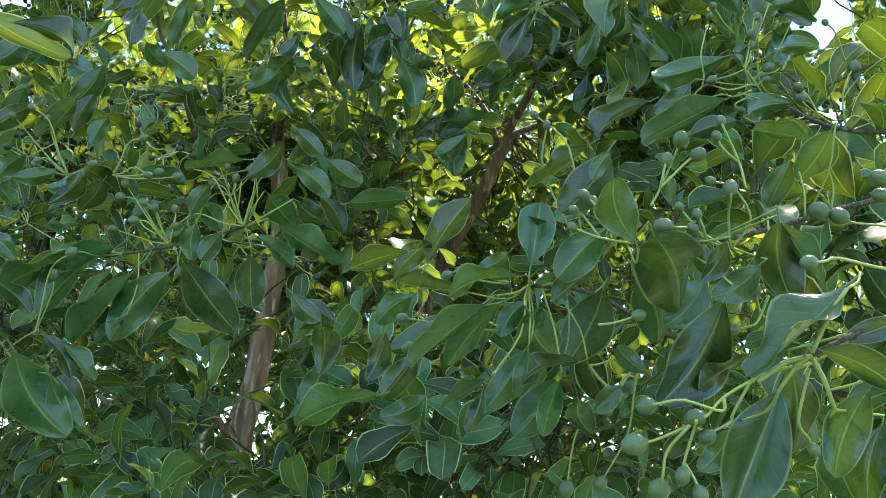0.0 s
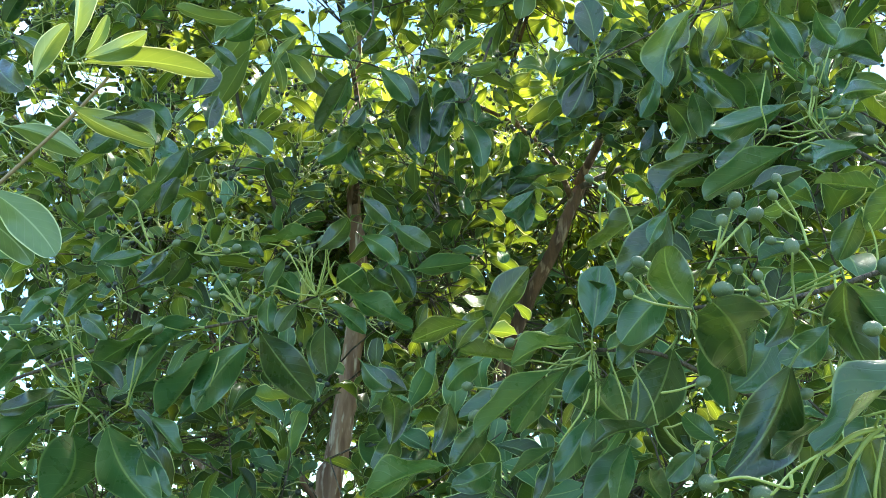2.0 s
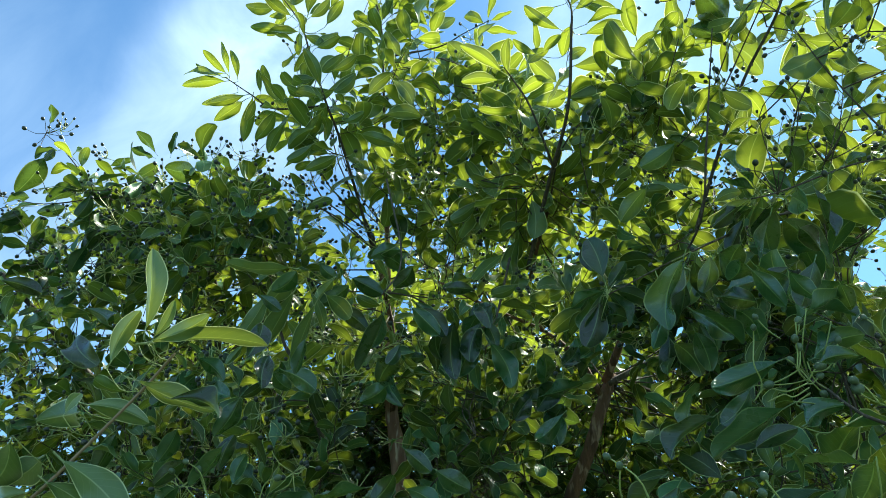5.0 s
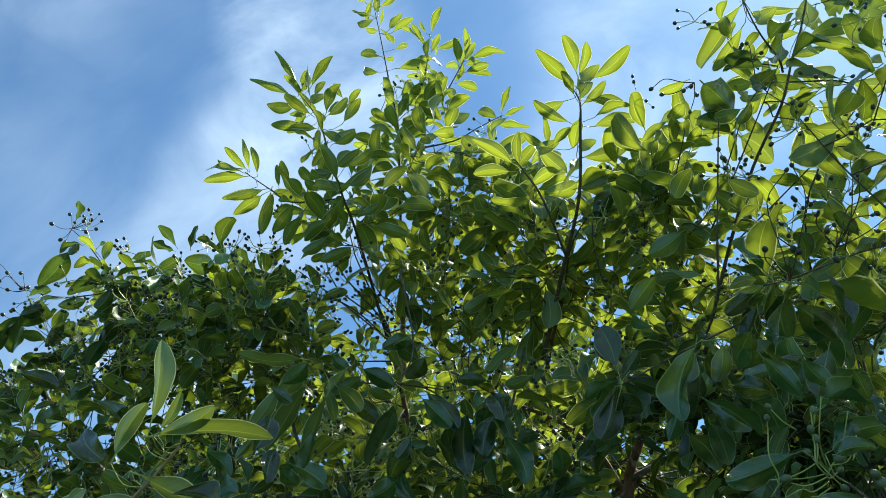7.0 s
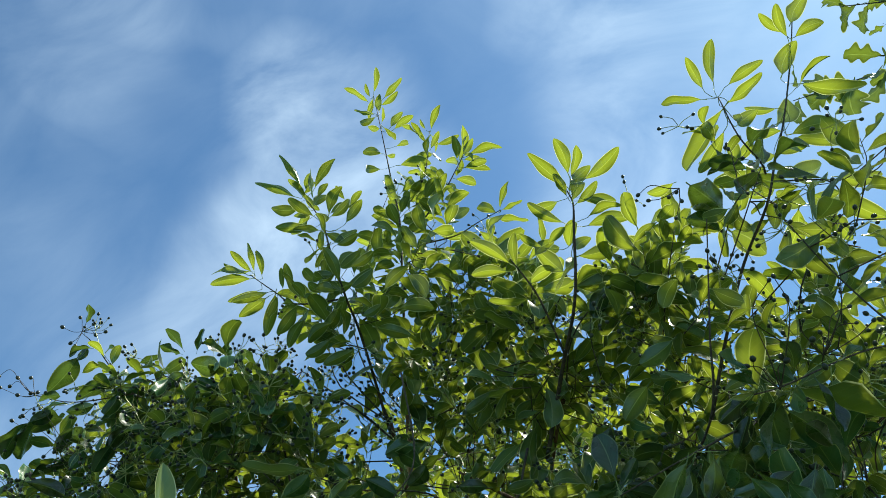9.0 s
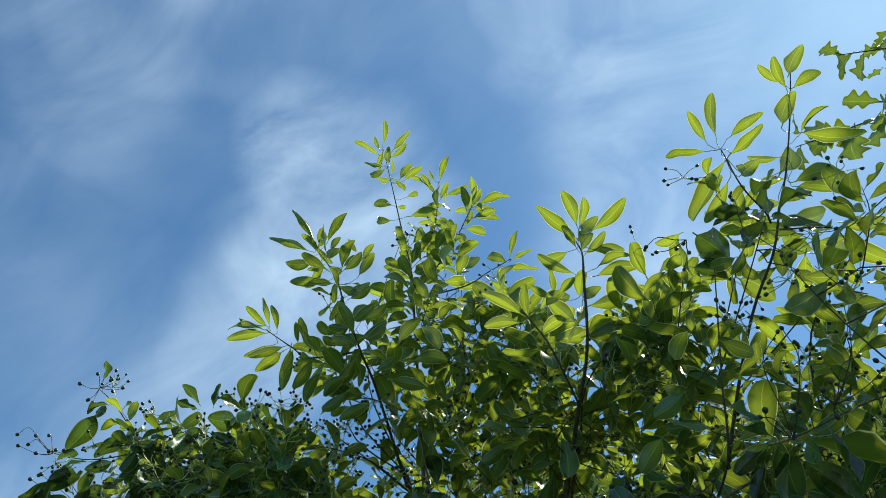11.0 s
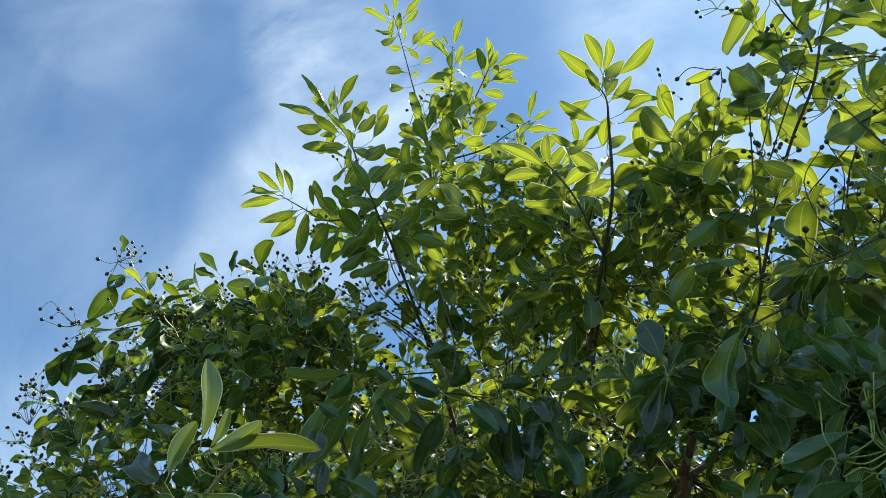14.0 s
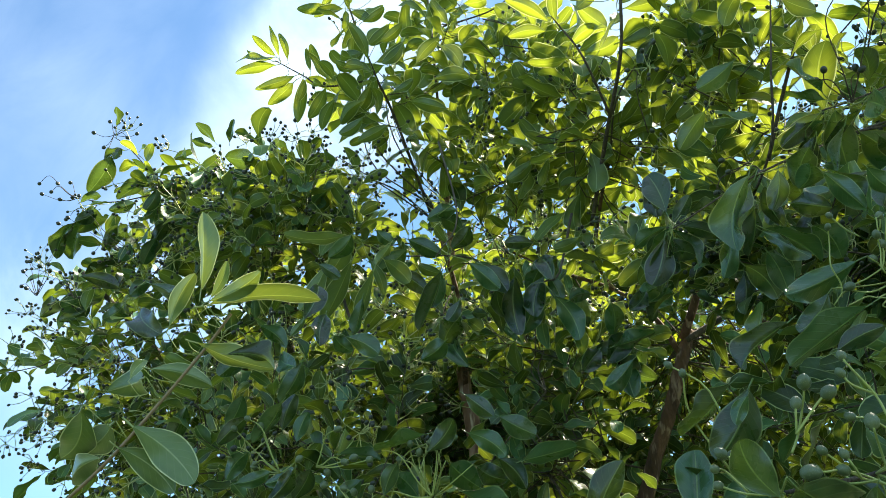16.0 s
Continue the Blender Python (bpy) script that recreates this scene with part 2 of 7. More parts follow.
# ---- building blocks ----
def mesh_object(name, verts, faces, material, parent=None, label="", smooth=True, uvs=None):
    me = bpy.data.meshes.new(name)
    me.from_pydata(verts, [], faces)
    if uvs is not None:
        layer = me.uv_layers.new(name="leaf")
        loops = np.empty(len(me.loops), dtype=np.int32)
        me.loops.foreach_get("vertex_index", loops)
        layer.data.foreach_set("uv", np.asarray(uvs, dtype=np.float32)[loops].ravel())
    me.polygons.foreach_set("use_smooth", [smooth] * len(me.polygons))
    me.materials.append(material)
    ob = new(name, me)
    if parent is not None:
        ob.parent = parent
        if parent.type == "EMPTY":
            ob.matrix_parent_inverse = Matrix.Translation(-parent.location)
    return tagged(ob, label)


def smooth_line(points, step=5):
    """Points x, y, z, radius, rounded into a flowing line (Catmull-Rom)."""
    pts = [np.array(p, dtype=float) for p in points]
    if len(pts) < 3:
        return [pts[0] + (pts[-1] - pts[0]) * i / step for i in range(step + 1)]
    full = [2 * pts[0] - pts[1], *pts, 2 * pts[-1] - pts[-2]]
    res = []
    for a, b, c, d in zip(full, full[1:], full[2:], full[3:]):
        for i in range(step):
            u = i / step
            res.append(0.5 * (2 * b + (c - a) * u + (2 * a - 5 * b + 4 * c - d) * u * u + (3 * b - a - 3 * c + d) * u ** 3))
    res.append(pts[-1])
    return res


def tube_data(line, sides=8, rough=0.0, seed=0):
    """Vertices and faces of a tapering round stem along x, y, z, radius."""
    rnd = random.Random(seed)
    verts, faces = [], []
    up = Vector((0.31, 0.87, 0.38))
    for i, p in enumerate(line):
        a, b = line[max(i - 1, 0)], line[min(i + 1, len(line) - 1)]
        d = Vector((b - a)[:3])
        d = d.normalized() if d.length > 1e-9 else Vector((0, 0, 1))
        s = d.cross(up).normalized()
        w = d.cross(s)
        for k in range(sides):
            ang = 2 * math.pi * k / sides
            r = max(p[3], 0.0004) * (1 + rough * (rnd.random() - 0.5) + rough * 0.8 * math.sin(3 * ang + i * 0.35))
            verts.append(Vector(p[:3]) + (s * math.cos(ang) + w * math.sin(ang)) * r)
    n = len(line)
    for i in range(n - 1):
        for k in range(sides):
            k2 = (k + 1) % sides
            faces.append((i * sides + k, i * sides + k2, (i + 1) * sides + k2, (i + 1) * sides + k))
    faces.append(tuple(range(sides))[::-1])
    faces.append(tuple(range((n - 1) * sides, n * sides)))
    return verts, faces


WOOD = {}       # the middle line of each branch and of the twigs on it


def stem(name, parent, points, material, sides=8, rough=0.0, label="", step=5):
    line = smooth_line(points, step)
    v, f = tube_data(line, sides, rough, len(points))
    ob = mesh_object(name, v, f, material, parent, label)
    WOOD.setdefault(parent.name if parent.name in WOOD else ob.name, []).extend(Vector(p[:3]) for p in line)
    return ob


def leaf_data(rows, cols, wide, widest, full, fold, arch, wave, twist, seed, lobes=0, blunt=0.5):
    """A leaf of length 1 along +y from its stalk's end, its upper face to +z."""
    rnd = random.Random(seed)
    ph, side_bend = rnd.random() * 6.28, rnd.uniform(-0.10, 0.10)
    pw = math.log(0.5) / math.log(widest)
    verts, uvs, faces = [], [], []
    for i in range(rows + 1):
        v = 0.5 * i / rows + 0.5 * math.sin(math.pi / 2 * i / rows)
        hw = 0.5 * wide * max(math.sin(math.pi * min(v, 1.0) ** pw), 0.0) ** (full * (1.22 - blunt * v))
        hw = max(hw, 0.004)
        if lobes:
            hw *= 1 + 0.38 * math.sin(lobes * 2 * math.pi * v + 0.6) * math.sin(math.pi * v) ** 0.4
        z0 = arch * 4 * v * (1 - v) * (1 + 0.4 * (v - 0.5))
        x0 = side_bend * 4 * v * (1 - v)
        tw = twist * (v - 0.3)
        for j in range(cols + 1):
            u = 2 * j / cols - 1
            x, z = hw * u * (1 - 0.12 * fold), abs(u) * hw * fold - u * u * hw * fold * 0.35
            z += wave * hw * math.sin(ph + 9.0 * v + (2.1 if u > 0 else 0)) * abs(u) ** 1.5
            x, z = x * math.cos(tw) - z * math.sin(tw), x * math.sin(tw) + z * math.cos(tw)
            verts.append((x0 + x, v, z0 + z))
            uvs.append((0.5 + 0.5 * u, v))
    for i in range(rows):
        for j in range(cols):
            a = i * (cols + 1) + j
            faces.append((a, a + 1, a + cols + 2, a + cols + 1))
    # the leaf stalk
    b = len(verts)
    r = 0.010
    for y, dz in ((-0.14, -0.02), (0.03, 0.0)):
        for k in range(4):
            verts.append((r * math.cos(k * 1.571), y, dz - 0.003 + r * math.sin(k * 1.571)))
            uvs.append((0.5, 0.02))
    for k in range(4):
        faces.append((b + k, b + (k + 1) % 4, b + 4 + (k + 1) % 4, b + 4 + k))
    return np.array(verts), np.array(uvs), faces


def leaf_set(name, material, count, rows, cols, wide, widest, full, fold=0.35, arch=0.06, wave=0.14, lobes=0, blunt=0.5):
    kinds = []
    for i in range(count):
        rnd = random.Random(i * 7 + rows)
        v, uv, f = leaf_data(rows, cols, wide, widest, full, fold * rnd.uniform(0.3, 1.5), arch * rnd.uniform(-0.6, 1.6), wave * rnd.uniform(0.3, 1.4), rnd.uniform(-0.5, 0.5), i, lobes, blunt * rnd.uniform(0.8, 1.1))
        kinds.append((v, uv, f))
    return {"name": name, "material": material, "data": kinds, "meshes": []}


BROAD = leaf_set("leaf", THICK, 10, 16, 8, 0.52, 0.53, 0.72, 0.9, 0.12, 0.32, blunt=0.56)
SLIM = leaf_set("leaf", YOUNG, 8, 14, 8, 0.36, 0.54, 0.72, 0.7, 0.11, 0.25)
SLIM_PALE = leaf_set("leaf", PALE, 8, 14, 8, 0.36, 0.54, 0.72, 0.9, 0.11, 0.25)
# brighter copy of the broad leaf, for leaves that look lit through
BROAD_LIT = leaf_set("leaf", YOUNG, 10, 8, 4, 0.50, 0.575, 0.66, 0.6, 0.12, 0.3, blunt=0.76)
SUNLIT_SMALL = leaf_set("leaf", SUNLIT, 8, 7, 4, 0.52, 0.52, 0.62, 0.5, 0.10, 0.2)
TOOTHED = leaf_set("leaf", LOBED, 6, 26, 4, 0.56, 0.60, 0.55, 0.5, 0.1, 0.3, lobes=3)
BROAD_SMALL = leaf_set("leaf", MATURE, 10, 8, 4, 0.53, 0.585, 0.66, 0.7, 0.12, 0.3, blunt=0.80)
SLIM_SMALL = leaf_set("leaf", YOUNG, 10, 8, 4, 0.42, 0.56, 0.70, 0.5, 0.10, 0.2, blunt=0.65)


def leaf_meshes(kind):
    if not kind["meshes"]:
        for v, uv, f in kind["data"]:
            ob = mesh_object("leaf", v.tolist(), f, kind["material"], None, uvs=uv)
            kind["meshes"].append(ob.data)
            bpy.data.objects.remove(ob)
    return kind["meshes"]


def leaf_matrix(base, tip, roll, width):
    """The leaf's pose: from base to tip, its face turned by roll degrees from the upright, width as a share of its usual width."""
    b, t = Vector(base), Vector(tip)
    d = t - b
    size = d.length
    d.normalize()
    z = Vector((0, 0, 1)) - d * d.z
    if z.length < 0.15:
        z = Vector((0, -1, 0)) + d * d.y
    z.normalize()
    z = Matrix.Rotation(radians(roll), 3, d) @ z
    x = d.cross(z)
    return Matrix(((x.x * size * width, d.x * size, z.x * size, b.x), (x.y * size * width, d.y * size, z.y * size, b.y), (x.z * size * width, d.z * size, z.z * size, b.z), (0, 0, 0, 1)))


def leaves_on(branch, kind, numbers):
    """Leaves on a branch, eight numbers each: where it begins, where its tip is, its roll and its width."""
    meshes = leaf_meshes(kind)
    for i in range(0, len(numbers), 8):
        n = numbers[i:i + 8]
        ob = new("leaf", meshes[(i // 8 * 5 + int(abs(n[0]) * 1000)) % len(meshes)])
        ob.parent = branch
        ob.matrix_basis = leaf_matrix(n[:3], n[3:6], n[6], n[7])
        base, tip = Vector(n[:3]), Vector(n[3:6])
        foot = base - (tip - base) * 0.13
        near = min(WOOD.get(branch.name, [foot]), key=lambda q: (q - foot).length)
        gap = (near - foot).length
        if 0.004 < gap < 0.11:
            bow = (near + foot) / 2 + (base - tip) * 0.12 * gap / (tip - base).length + Vector((0, 0, -0.12 * gap))
            r = 0.0009 + 0.0025 * gap
            v, f = tube_data(smooth_line([(*near, r), (*bow, r * 0.9), (*foot, 0.0009)], 3), 5)
            mesh_object("leaf_stalk", v, f, STALK, branch)


def clothe(branch, kind, seed, count, size, lo, hi, upward=0.5):
    """More leaves set spirally along a stretch of a branch, from its share lo to hi."""
    rnd = random.Random(seed)
    line = WOOD[branch.name]
    numbers, turn = [], rnd.random() * 6.28
    for i in range(count):
        k = int((lo + (hi - lo) * (i + rnd.random()) / count) * (len(line) - 2))
        p, d = line[k], (line[k + 1] - line[k]).normalized()
        side = d.cross(Vector((0.4, 0.2, 0.9))).normalized()
        turn += 2.4
        out_dir = side * math.cos(turn) + d.cross(side) * math.sin(turn)
        way = (out_dir + d * upward * rnd.uniform(0.4, 1.4) + Vector((0, 0, -0.15))).normalized()
        long = size * rnd.uniform(0.7, 1.2)
        base = p + way * rnd.uniform(0.015, 0.06)
        numbers += [*base, *(base + way * long), rnd.gauss(0, 40), rnd.uniform(0.85, 1.2)]
    leaves_on(branch, kind, numbers)


def fruit_mesh(name, material, long):
    bm = bmesh.new()
    bmesh.ops.create_uvsphere(bm, u_segments=14, v_segments=9, radius=1.0)
    for v in bm.verts:
        v.co.z *= long
        if v.co.z < -0.8 * long:
            v.co.x *= 0.75
            v.co.y *= 0.75
            v.co.z -= 0.10
        if v.co.z > 0.93 * long:
            v.co.z += 0.05
    me = bpy.data.meshes.new(name)
    bm.to_mesh(me)
    bm.free()
    me.polygons.foreach_set("use_smooth", [True] * len(me.polygons))
    me.materials.append(material)
    return me


FRUIT_MESH, BERRY_MESH = fruit_mesh("fruit", FRUIT, 1.2), fruit_mesh("berry", BERRY, 1.2)


def fruits_on(branch, root, numbers, dark=False, thick=0.0011):
    """A stalked cluster: from its root a stalk runs to each fruit; four numbers each, the place and the radius."""
    root = Vector(root)
    for i in range(0, len(numbers), 4):
        c, r = Vector(numbers[i:i + 3]), numbers[i + 3] * 0.86
        way = c - root
        side = way.cross(Vector((0.3, 0.5, 0.8))) * (0.16 if i % 8 else -0.14)
        near, mid = root + way * 0.28 + side * 0.4, root + way * 0.66 + Vector((0, 0, 0.08 * way.length)) + side
        v, f = tube_data(smooth_line([(*root, thick * 1.3), (*near, thick * 1.1), (*mid, thick), (*c, thick * 0.85)], 4), 5)
        mesh_object("fruit_stalk", v, f, TWIG_BARK if dark else STALK, branch)
        hang_fruit(branch, c, c - mid, r, dark)


def hang_fruit(branch, c, way, r, dark=False):
    ob = new("berry" if dark else "fruit", BERRY_MESH if dark else FRUIT_MESH)
    ob.parent = branch
    ob.matrix_basis = Matrix.Translation(c) @ way.to_track_quat("Z", "Y").to_matrix().to_4x4() @ Matrix.Diagonal((r, r, r, 1))


def fruit_spray(branch, sprays):
    """Bent stalks, each a line of points and the radius of the fruit at its end (0: none)."""
    for *points, r in sprays:
        n = len(points)
        v, f = tube_data(smooth_line([(*p, 0.0011 - 0.0003 * i / n) for i, p in enumerate(points)], 4), 6)
        mesh_object("fruit_stalk", v, f, STALK, branch)
        if r:
            hang_fruit(branch, Vector(points[-1]), Vector(points[-1]) - Vector(points[-2]), r)


def thing(name, place, label, category, group=""):
    ob = new(name)
    ob.location = place
    return tagged(ob, label, category, group)


# ---- foliage that nobody could count ----
class Foliage:
    """Collects the leaves and twigs of one tree's crown into two meshes."""

    def __init__(self):
        self.leaf = {}
        self.verts, self.faces = [], []
        self.stalk_verts, self.stalk_faces = [], []
        self.berry_verts, self.berry_faces = [], []

    def add_stalk(self, line):
        v, f = tube_data(line, 3)
        k = len(self.stalk_verts)
        self.stalk_verts += v
        self.stalk_faces += [tuple(a + k for a in q) for q in f]

    def add_berry(self, c, way, r):
        line = [np.array((*(c + way * r * u), r * w)) for u, w in ((-1.2, 0.25), (-0.85, 0.7), (-0.1, 1.0), (0.65, 0.8), (1.15, 0.2))]
        v, f = tube_data(line, 7)
        k = len(self.berry_verts)
        self.berry_verts += v
        self.berry_faces += [tuple(a + k for a in q) for q in f]

    def add_leaf(self, kind, m):
        self.leaf.setdefault(kind["name"] + kind["material"].name, [kind, []])[1].append(m)

    def add_twig(self, line, sides=4):
        v, f = tube_data(line, sides)
        k = len(self.verts)
        self.verts += v
        self.faces += [tuple(a + k for a in q) for q in f]

    def finish(self, tree, label):
        for kind, poses in self.leaf.values():
            vs, us, fs, base = [], [], [], 0
            for i, m in enumerate(poses):
                v, uv, f = kind["data"][i % len(kind["data"])]
                a = np.array(m)
                vs.append(v @ a[:3, :3].T + a[:3, 3])
                us.append(uv)
                fs += [tuple(x + base for x in q) for q in f]
                base += len(v)
            ob = mesh_object("foliage", np.concatenate(vs), fs, kind["material"], tree, label, uvs=np.concatenate(us))
            tagged(ob, kind="stuff")
        if self.verts:
            tagged(mesh_object("twig_work", self.verts, self.faces, TWIG_BARK, tree), kind="stuff")
        if self.berry_verts:
            tagged(mesh_object("stalk_work", self.stalk_verts, self.stalk_faces, PALE_STALK, tree), kind="stuff")
            tagged(mesh_object("berry_mass", self.berry_verts, self.berry_faces, BERRY, tree), kind="stuff")


def leafy_twig(fol, rnd, a, b, count, size, kind, clear=(), droop=0.25, thick=0.0018):
    """A twig from a to b with leaves set spirally along its outer part and a tuft at its tip."""
    a, b = Vector(a), Vector(b)
    way = b - a
    bend = Vector((rnd.uniform(-1, 1), rnd.uniform(-1, 1), rnd.uniform(-1, 0.4))) * way.length * 0.12
    line = smooth_line([(*a, thick), (*((a + b) / 2 + bend), thick * 0.8), (*b, thick * 0.4)], 3)
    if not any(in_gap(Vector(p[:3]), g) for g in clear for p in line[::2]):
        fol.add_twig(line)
    d = way.normalized()
    side = d.cross(Vector((0.2, 0.3, 0.93))).normalized()
    other = d.cross(side)
    turn = rnd.random() * 6.28
    for i in range(count):
        u = 0.25 + 0.75 * (i + rnd.random() * 0.5) / count
        p = a + way * min(u, 1.0) + bend * 4 * u * (1 - u) * 0.5
        turn += 2.4
        out_dir = side * math.cos(turn) + other * math.sin(turn)
        lean = 0.35 + 0.75 * u * rnd.uniform(0.6, 1.2)
        direction = (out_dir + d * lean + Vector((0, 0, -droop * rnd.uniform(0.0, 2.0)))).normalized()
        length = size * rnd.uniform(0.60, 1.18)
        base = p + direction * length * 0.12
        tip = base + direction * length
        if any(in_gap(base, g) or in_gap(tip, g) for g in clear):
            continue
        fol.add_leaf(kind, leaf_matrix(base, tip, rnd.gauss(0, 38), rnd.uniform(0.8, 1.15)))


def in_gap(p, g):
    a, b, r0, r1 = g
    ab = b - a
    u = max(0.0, min(1.0, (p - a).dot(ab) / ab.length_squared))
    return (p - a - ab * u).length < r0 + (r1 - r0) * u


def crown(fol, seed, centre, radii, twigs, nodes, size, kind, per=8, length=0.24, clear=(), rise=0.35, shell=0.25, fruit=0.25, share=0.0, other=None):
    """Twigs through an egg-shaped part of the crown, on side branches that spring from the nearest limb."""
    rnd, pick = random.Random(seed), random.Random(seed + 500)
    c = Vector(centre)

    def spot(lo):
        d = Vector((rnd.gauss(0, 1), rnd.gauss(0, 1), rnd.gauss(0, 1))).normalized()
        r = rnd.uniform(lo, 1.0) ** 0.6
        return d, c + Vector((d.x * radii[0], d.y * radii[1], d.z * radii[2])) * r

    joints = []
    for _ in range(max(3, twigs // 13)):
        d, end = spot(0.2)
        near = pick.choice(sorted(nodes, key=lambda q: (q - end).length)[:4])
        way = end - near
        bow = Vector((rnd.uniform(-1, 1), rnd.uniform(-1, 1), rnd.uniform(-0.6, 0.9))) * way.length * 0.16
        line = smooth_line([(*near, 0.0030), (*(near + way * 0.35 + bow), 0.0025), (*(near + way * 0.7 + bow * 0.7), 0.0020), (*end, 0.0014)], 4)
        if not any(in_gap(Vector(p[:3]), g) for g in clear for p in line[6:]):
            fol.add_twig(line, 5)
        joints += [Vector(p[:3]) for p in line[5:]]
    tips = []
    for _ in range(twigs):
        # of some spots take the one that stands freest
        d, tip = max((spot(shell) for _ in range(4)), key=lambda q: min(((q[1] - o).length_squared for o in tips), default=1.0))
        tips.append(tip)
        out_dir = (d + Vector((0, 0, rise)) + Vector((rnd.uniform(-1, 1), rnd.uniform(-1, 1), rnd.uniform(-1, 1))) * 0.7).normalized()
        base = tip - out_dir * length * rnd.uniform(0.7, 1.3)
        near = min(joints, key=lambda q: (q - base).length)
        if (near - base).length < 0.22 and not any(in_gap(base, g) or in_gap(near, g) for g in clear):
            fol.add_twig(smooth_line([(*near, 0.0020), (*((near + base) / 2 + Vector((rnd.uniform(-1, 1), rnd.uniform(-1, 1), 0)) * 0.02), 0.0018), (*base, 0.0016)], 3))
        leafy_twig(fol, rnd, base, tip, rnd.randint(per - 3, per + 3), size, other if other and rnd.random() < share else kind, clear)
        for _ in range(int(fruit + rnd.random())):
            umbel(fol, rnd, base + (tip - base) * rnd.uniform(0.85, 1.0), out_dir, clear)


def umbel(fol, rnd, root, way, clear):
    """A small spray of stalked berries that stands out from the leaves."""
    way = (way + Vector((rnd.gauss(0, 0.6), rnd.gauss(-0.35, 0.5), rnd.gauss(-0.1, 0.5)))).normalized()
    hub = root + way * rnd.uniform(0.06, 0.12)
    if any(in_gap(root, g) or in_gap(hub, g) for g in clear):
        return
    bow = (root + hub) / 2 + Vector((rnd.uniform(-1, 1), rnd.uniform(-1, 1), rnd.uniform(-1, 1))) * 0.012
    fol.add_stalk(smooth_line([(*root, 0.0016), (*bow, 0.0014), (*hub, 0.0013)], 2))
    for _ in range(rnd.randint(4, 8)):
        d = (way * 0.7 + Vector((rnd.gauss(0, 1), rnd.gauss(0, 1), rnd.gauss(0.15, 0.8)))).normalized()
        end = hub + d * rnd.uniform(0.030, 0.075)
        mid = (hub + end) / 2 + Vector((rnd.uniform(-1, 1), rnd.uniform(-1, 1), rnd.uniform(-1, 1))) * 0.010
        fol.add_stalk(smooth_line([(*hub, 0.0013), (*mid, 0.0012), (*end, 0.0010)], 2))
        fol.add_berry(end, d, rnd.uniform(0.0045, 0.0065))


# ---- ground ----
def ground():
    verts, faces = [], []
    rings = [0.0, 2.0, 5.0, 10.0, 25.0, 60.0, 150.0, 400.0, 1000.0, 2500.0]
    for i, r in enumerate(rings):
        for k in range(40):
            ang = 2 * math.pi * k / 40
            x, y = r * math.cos(ang), r * math.sin(ang)
            verts.append((x, y, 0.05 * noise.noise(Vector((x * 0.3, y * 0.3, 0))) if 0 < r < 100 else 0.0))
    for i in range(len(rings) - 1):
        for k in range(40):
            k2 = (k + 1) % 40
            faces.append((i * 40 + k, (i + 1) * 40 + k, (i + 1) * 40 + k2, i * 40 + k2))
    ob = mesh_object("ground", verts, faces, GRASS)
    tagged(ob, "green and brown meadow ground under the trees", "ground", kind="structure")


ground()


# ---- the trees ----
tree_left = thing("tree", (-0.80, 2.80, 0), "small tree with flaking reddish-grey trunk and green fruit", "tree", "fruiting trees")
tree_right = thing("tree", (-0.30, 2.50, 0), "leaning forked tree with glossy leaves and round green fruit", "tree", "fruiting trees")
tree_far = thing("tree", (-1.60, 3.05, 0), "small grey-trunked tree with drooping leaves and dark berries", "tree", "fruiting trees")
tree_lobed = thing("tree", (2.60, 2.60, 0), "tree with small lobed leaves on thin hanging twigs", "tree")

# stems
trunk_left = [(-0.80, 2.80, -0.1, 0.052), (-0.72, 2.72, 0.8, 0.046), (-0.62, 2.62, 1.69, 0.041), (-0.60, 2.62, 1.86, 0.036), (-0.57, 2.62, 2.11, 0.033), (-0.555, 2.62, 2.28, 0.031), (-0.56, 2.62, 2.53, 0.028), (-0.59, 2.61, 2.81, 0.022), (-0.57, 2.52, 3.05, 0.013), (-0.50, 2.28, 3.42, 0.009)]
stem("trunk", tree_left, trunk_left, PALE_BARK, 16, 0.22, "flaking reddish-grey trunk", 8)
limb_l1 = [(-0.58, 2.61, 2.72, 0.011), (-0.52, 2.42, 2.92, 0.009), (-0.50, 2.22, 3.06, 0.008), (-0.50, 2.10, 3.18, 0.007)]
stem("limb", tree_left, limb_l1, BARK, 8, 0.15)
limb_l2 = [(-0.70, 2.70, 1.00, 0.030), (-1.10, 2.20, 1.35, 0.022), (-1.38, 1.62, 1.62, 0.016), (-1.30, 1.36, 1.82, 0.010)]
stem("limb", tree_left, limb_l2, BARK, 8, 0.15)
limb_l3 = [(-0.60, 2.60, 1.62, 0.013), (-0.53, 2.30, 1.69, 0.011), (-0.66, 2.22, 1.88, 0.009), (-0.76, 2.20, 2.00, 0.008), (-0.95, 2.15, 2.35, 0.006)]
stem("limb", tree_left, limb_l3, PALE_BARK, 8, 0.15)
limb_l4 = [(-0.72, 2.60, 1.50, 0.012), (-0.66, 2.50, 1.60, 0.011), (-0.78, 2.48, 1.68, 0.009), (-1.15, 2.40, 1.95, 0.006)]
stem("limb", tree_left, limb_l4, PALE_BARK, 8, 0.15)

trunk_right = [(-0.30, 2.50, -0.1, 0.029), (-0.22, 2.48, 1.0, 0.026), (-0.07, 2.43, 1.95, 0.022), (0.03, 2.42, 2.28, 0.021), (0.125, 2.40, 2.46, 0.019), (0.182, 2.41, 2.59, 0.018), (0.222, 2.42, 2.69, 0.016)]
stem("trunk", tree_right, trunk_right, BARK, 16, 0.2, "dark reddish-brown trunk", 8)
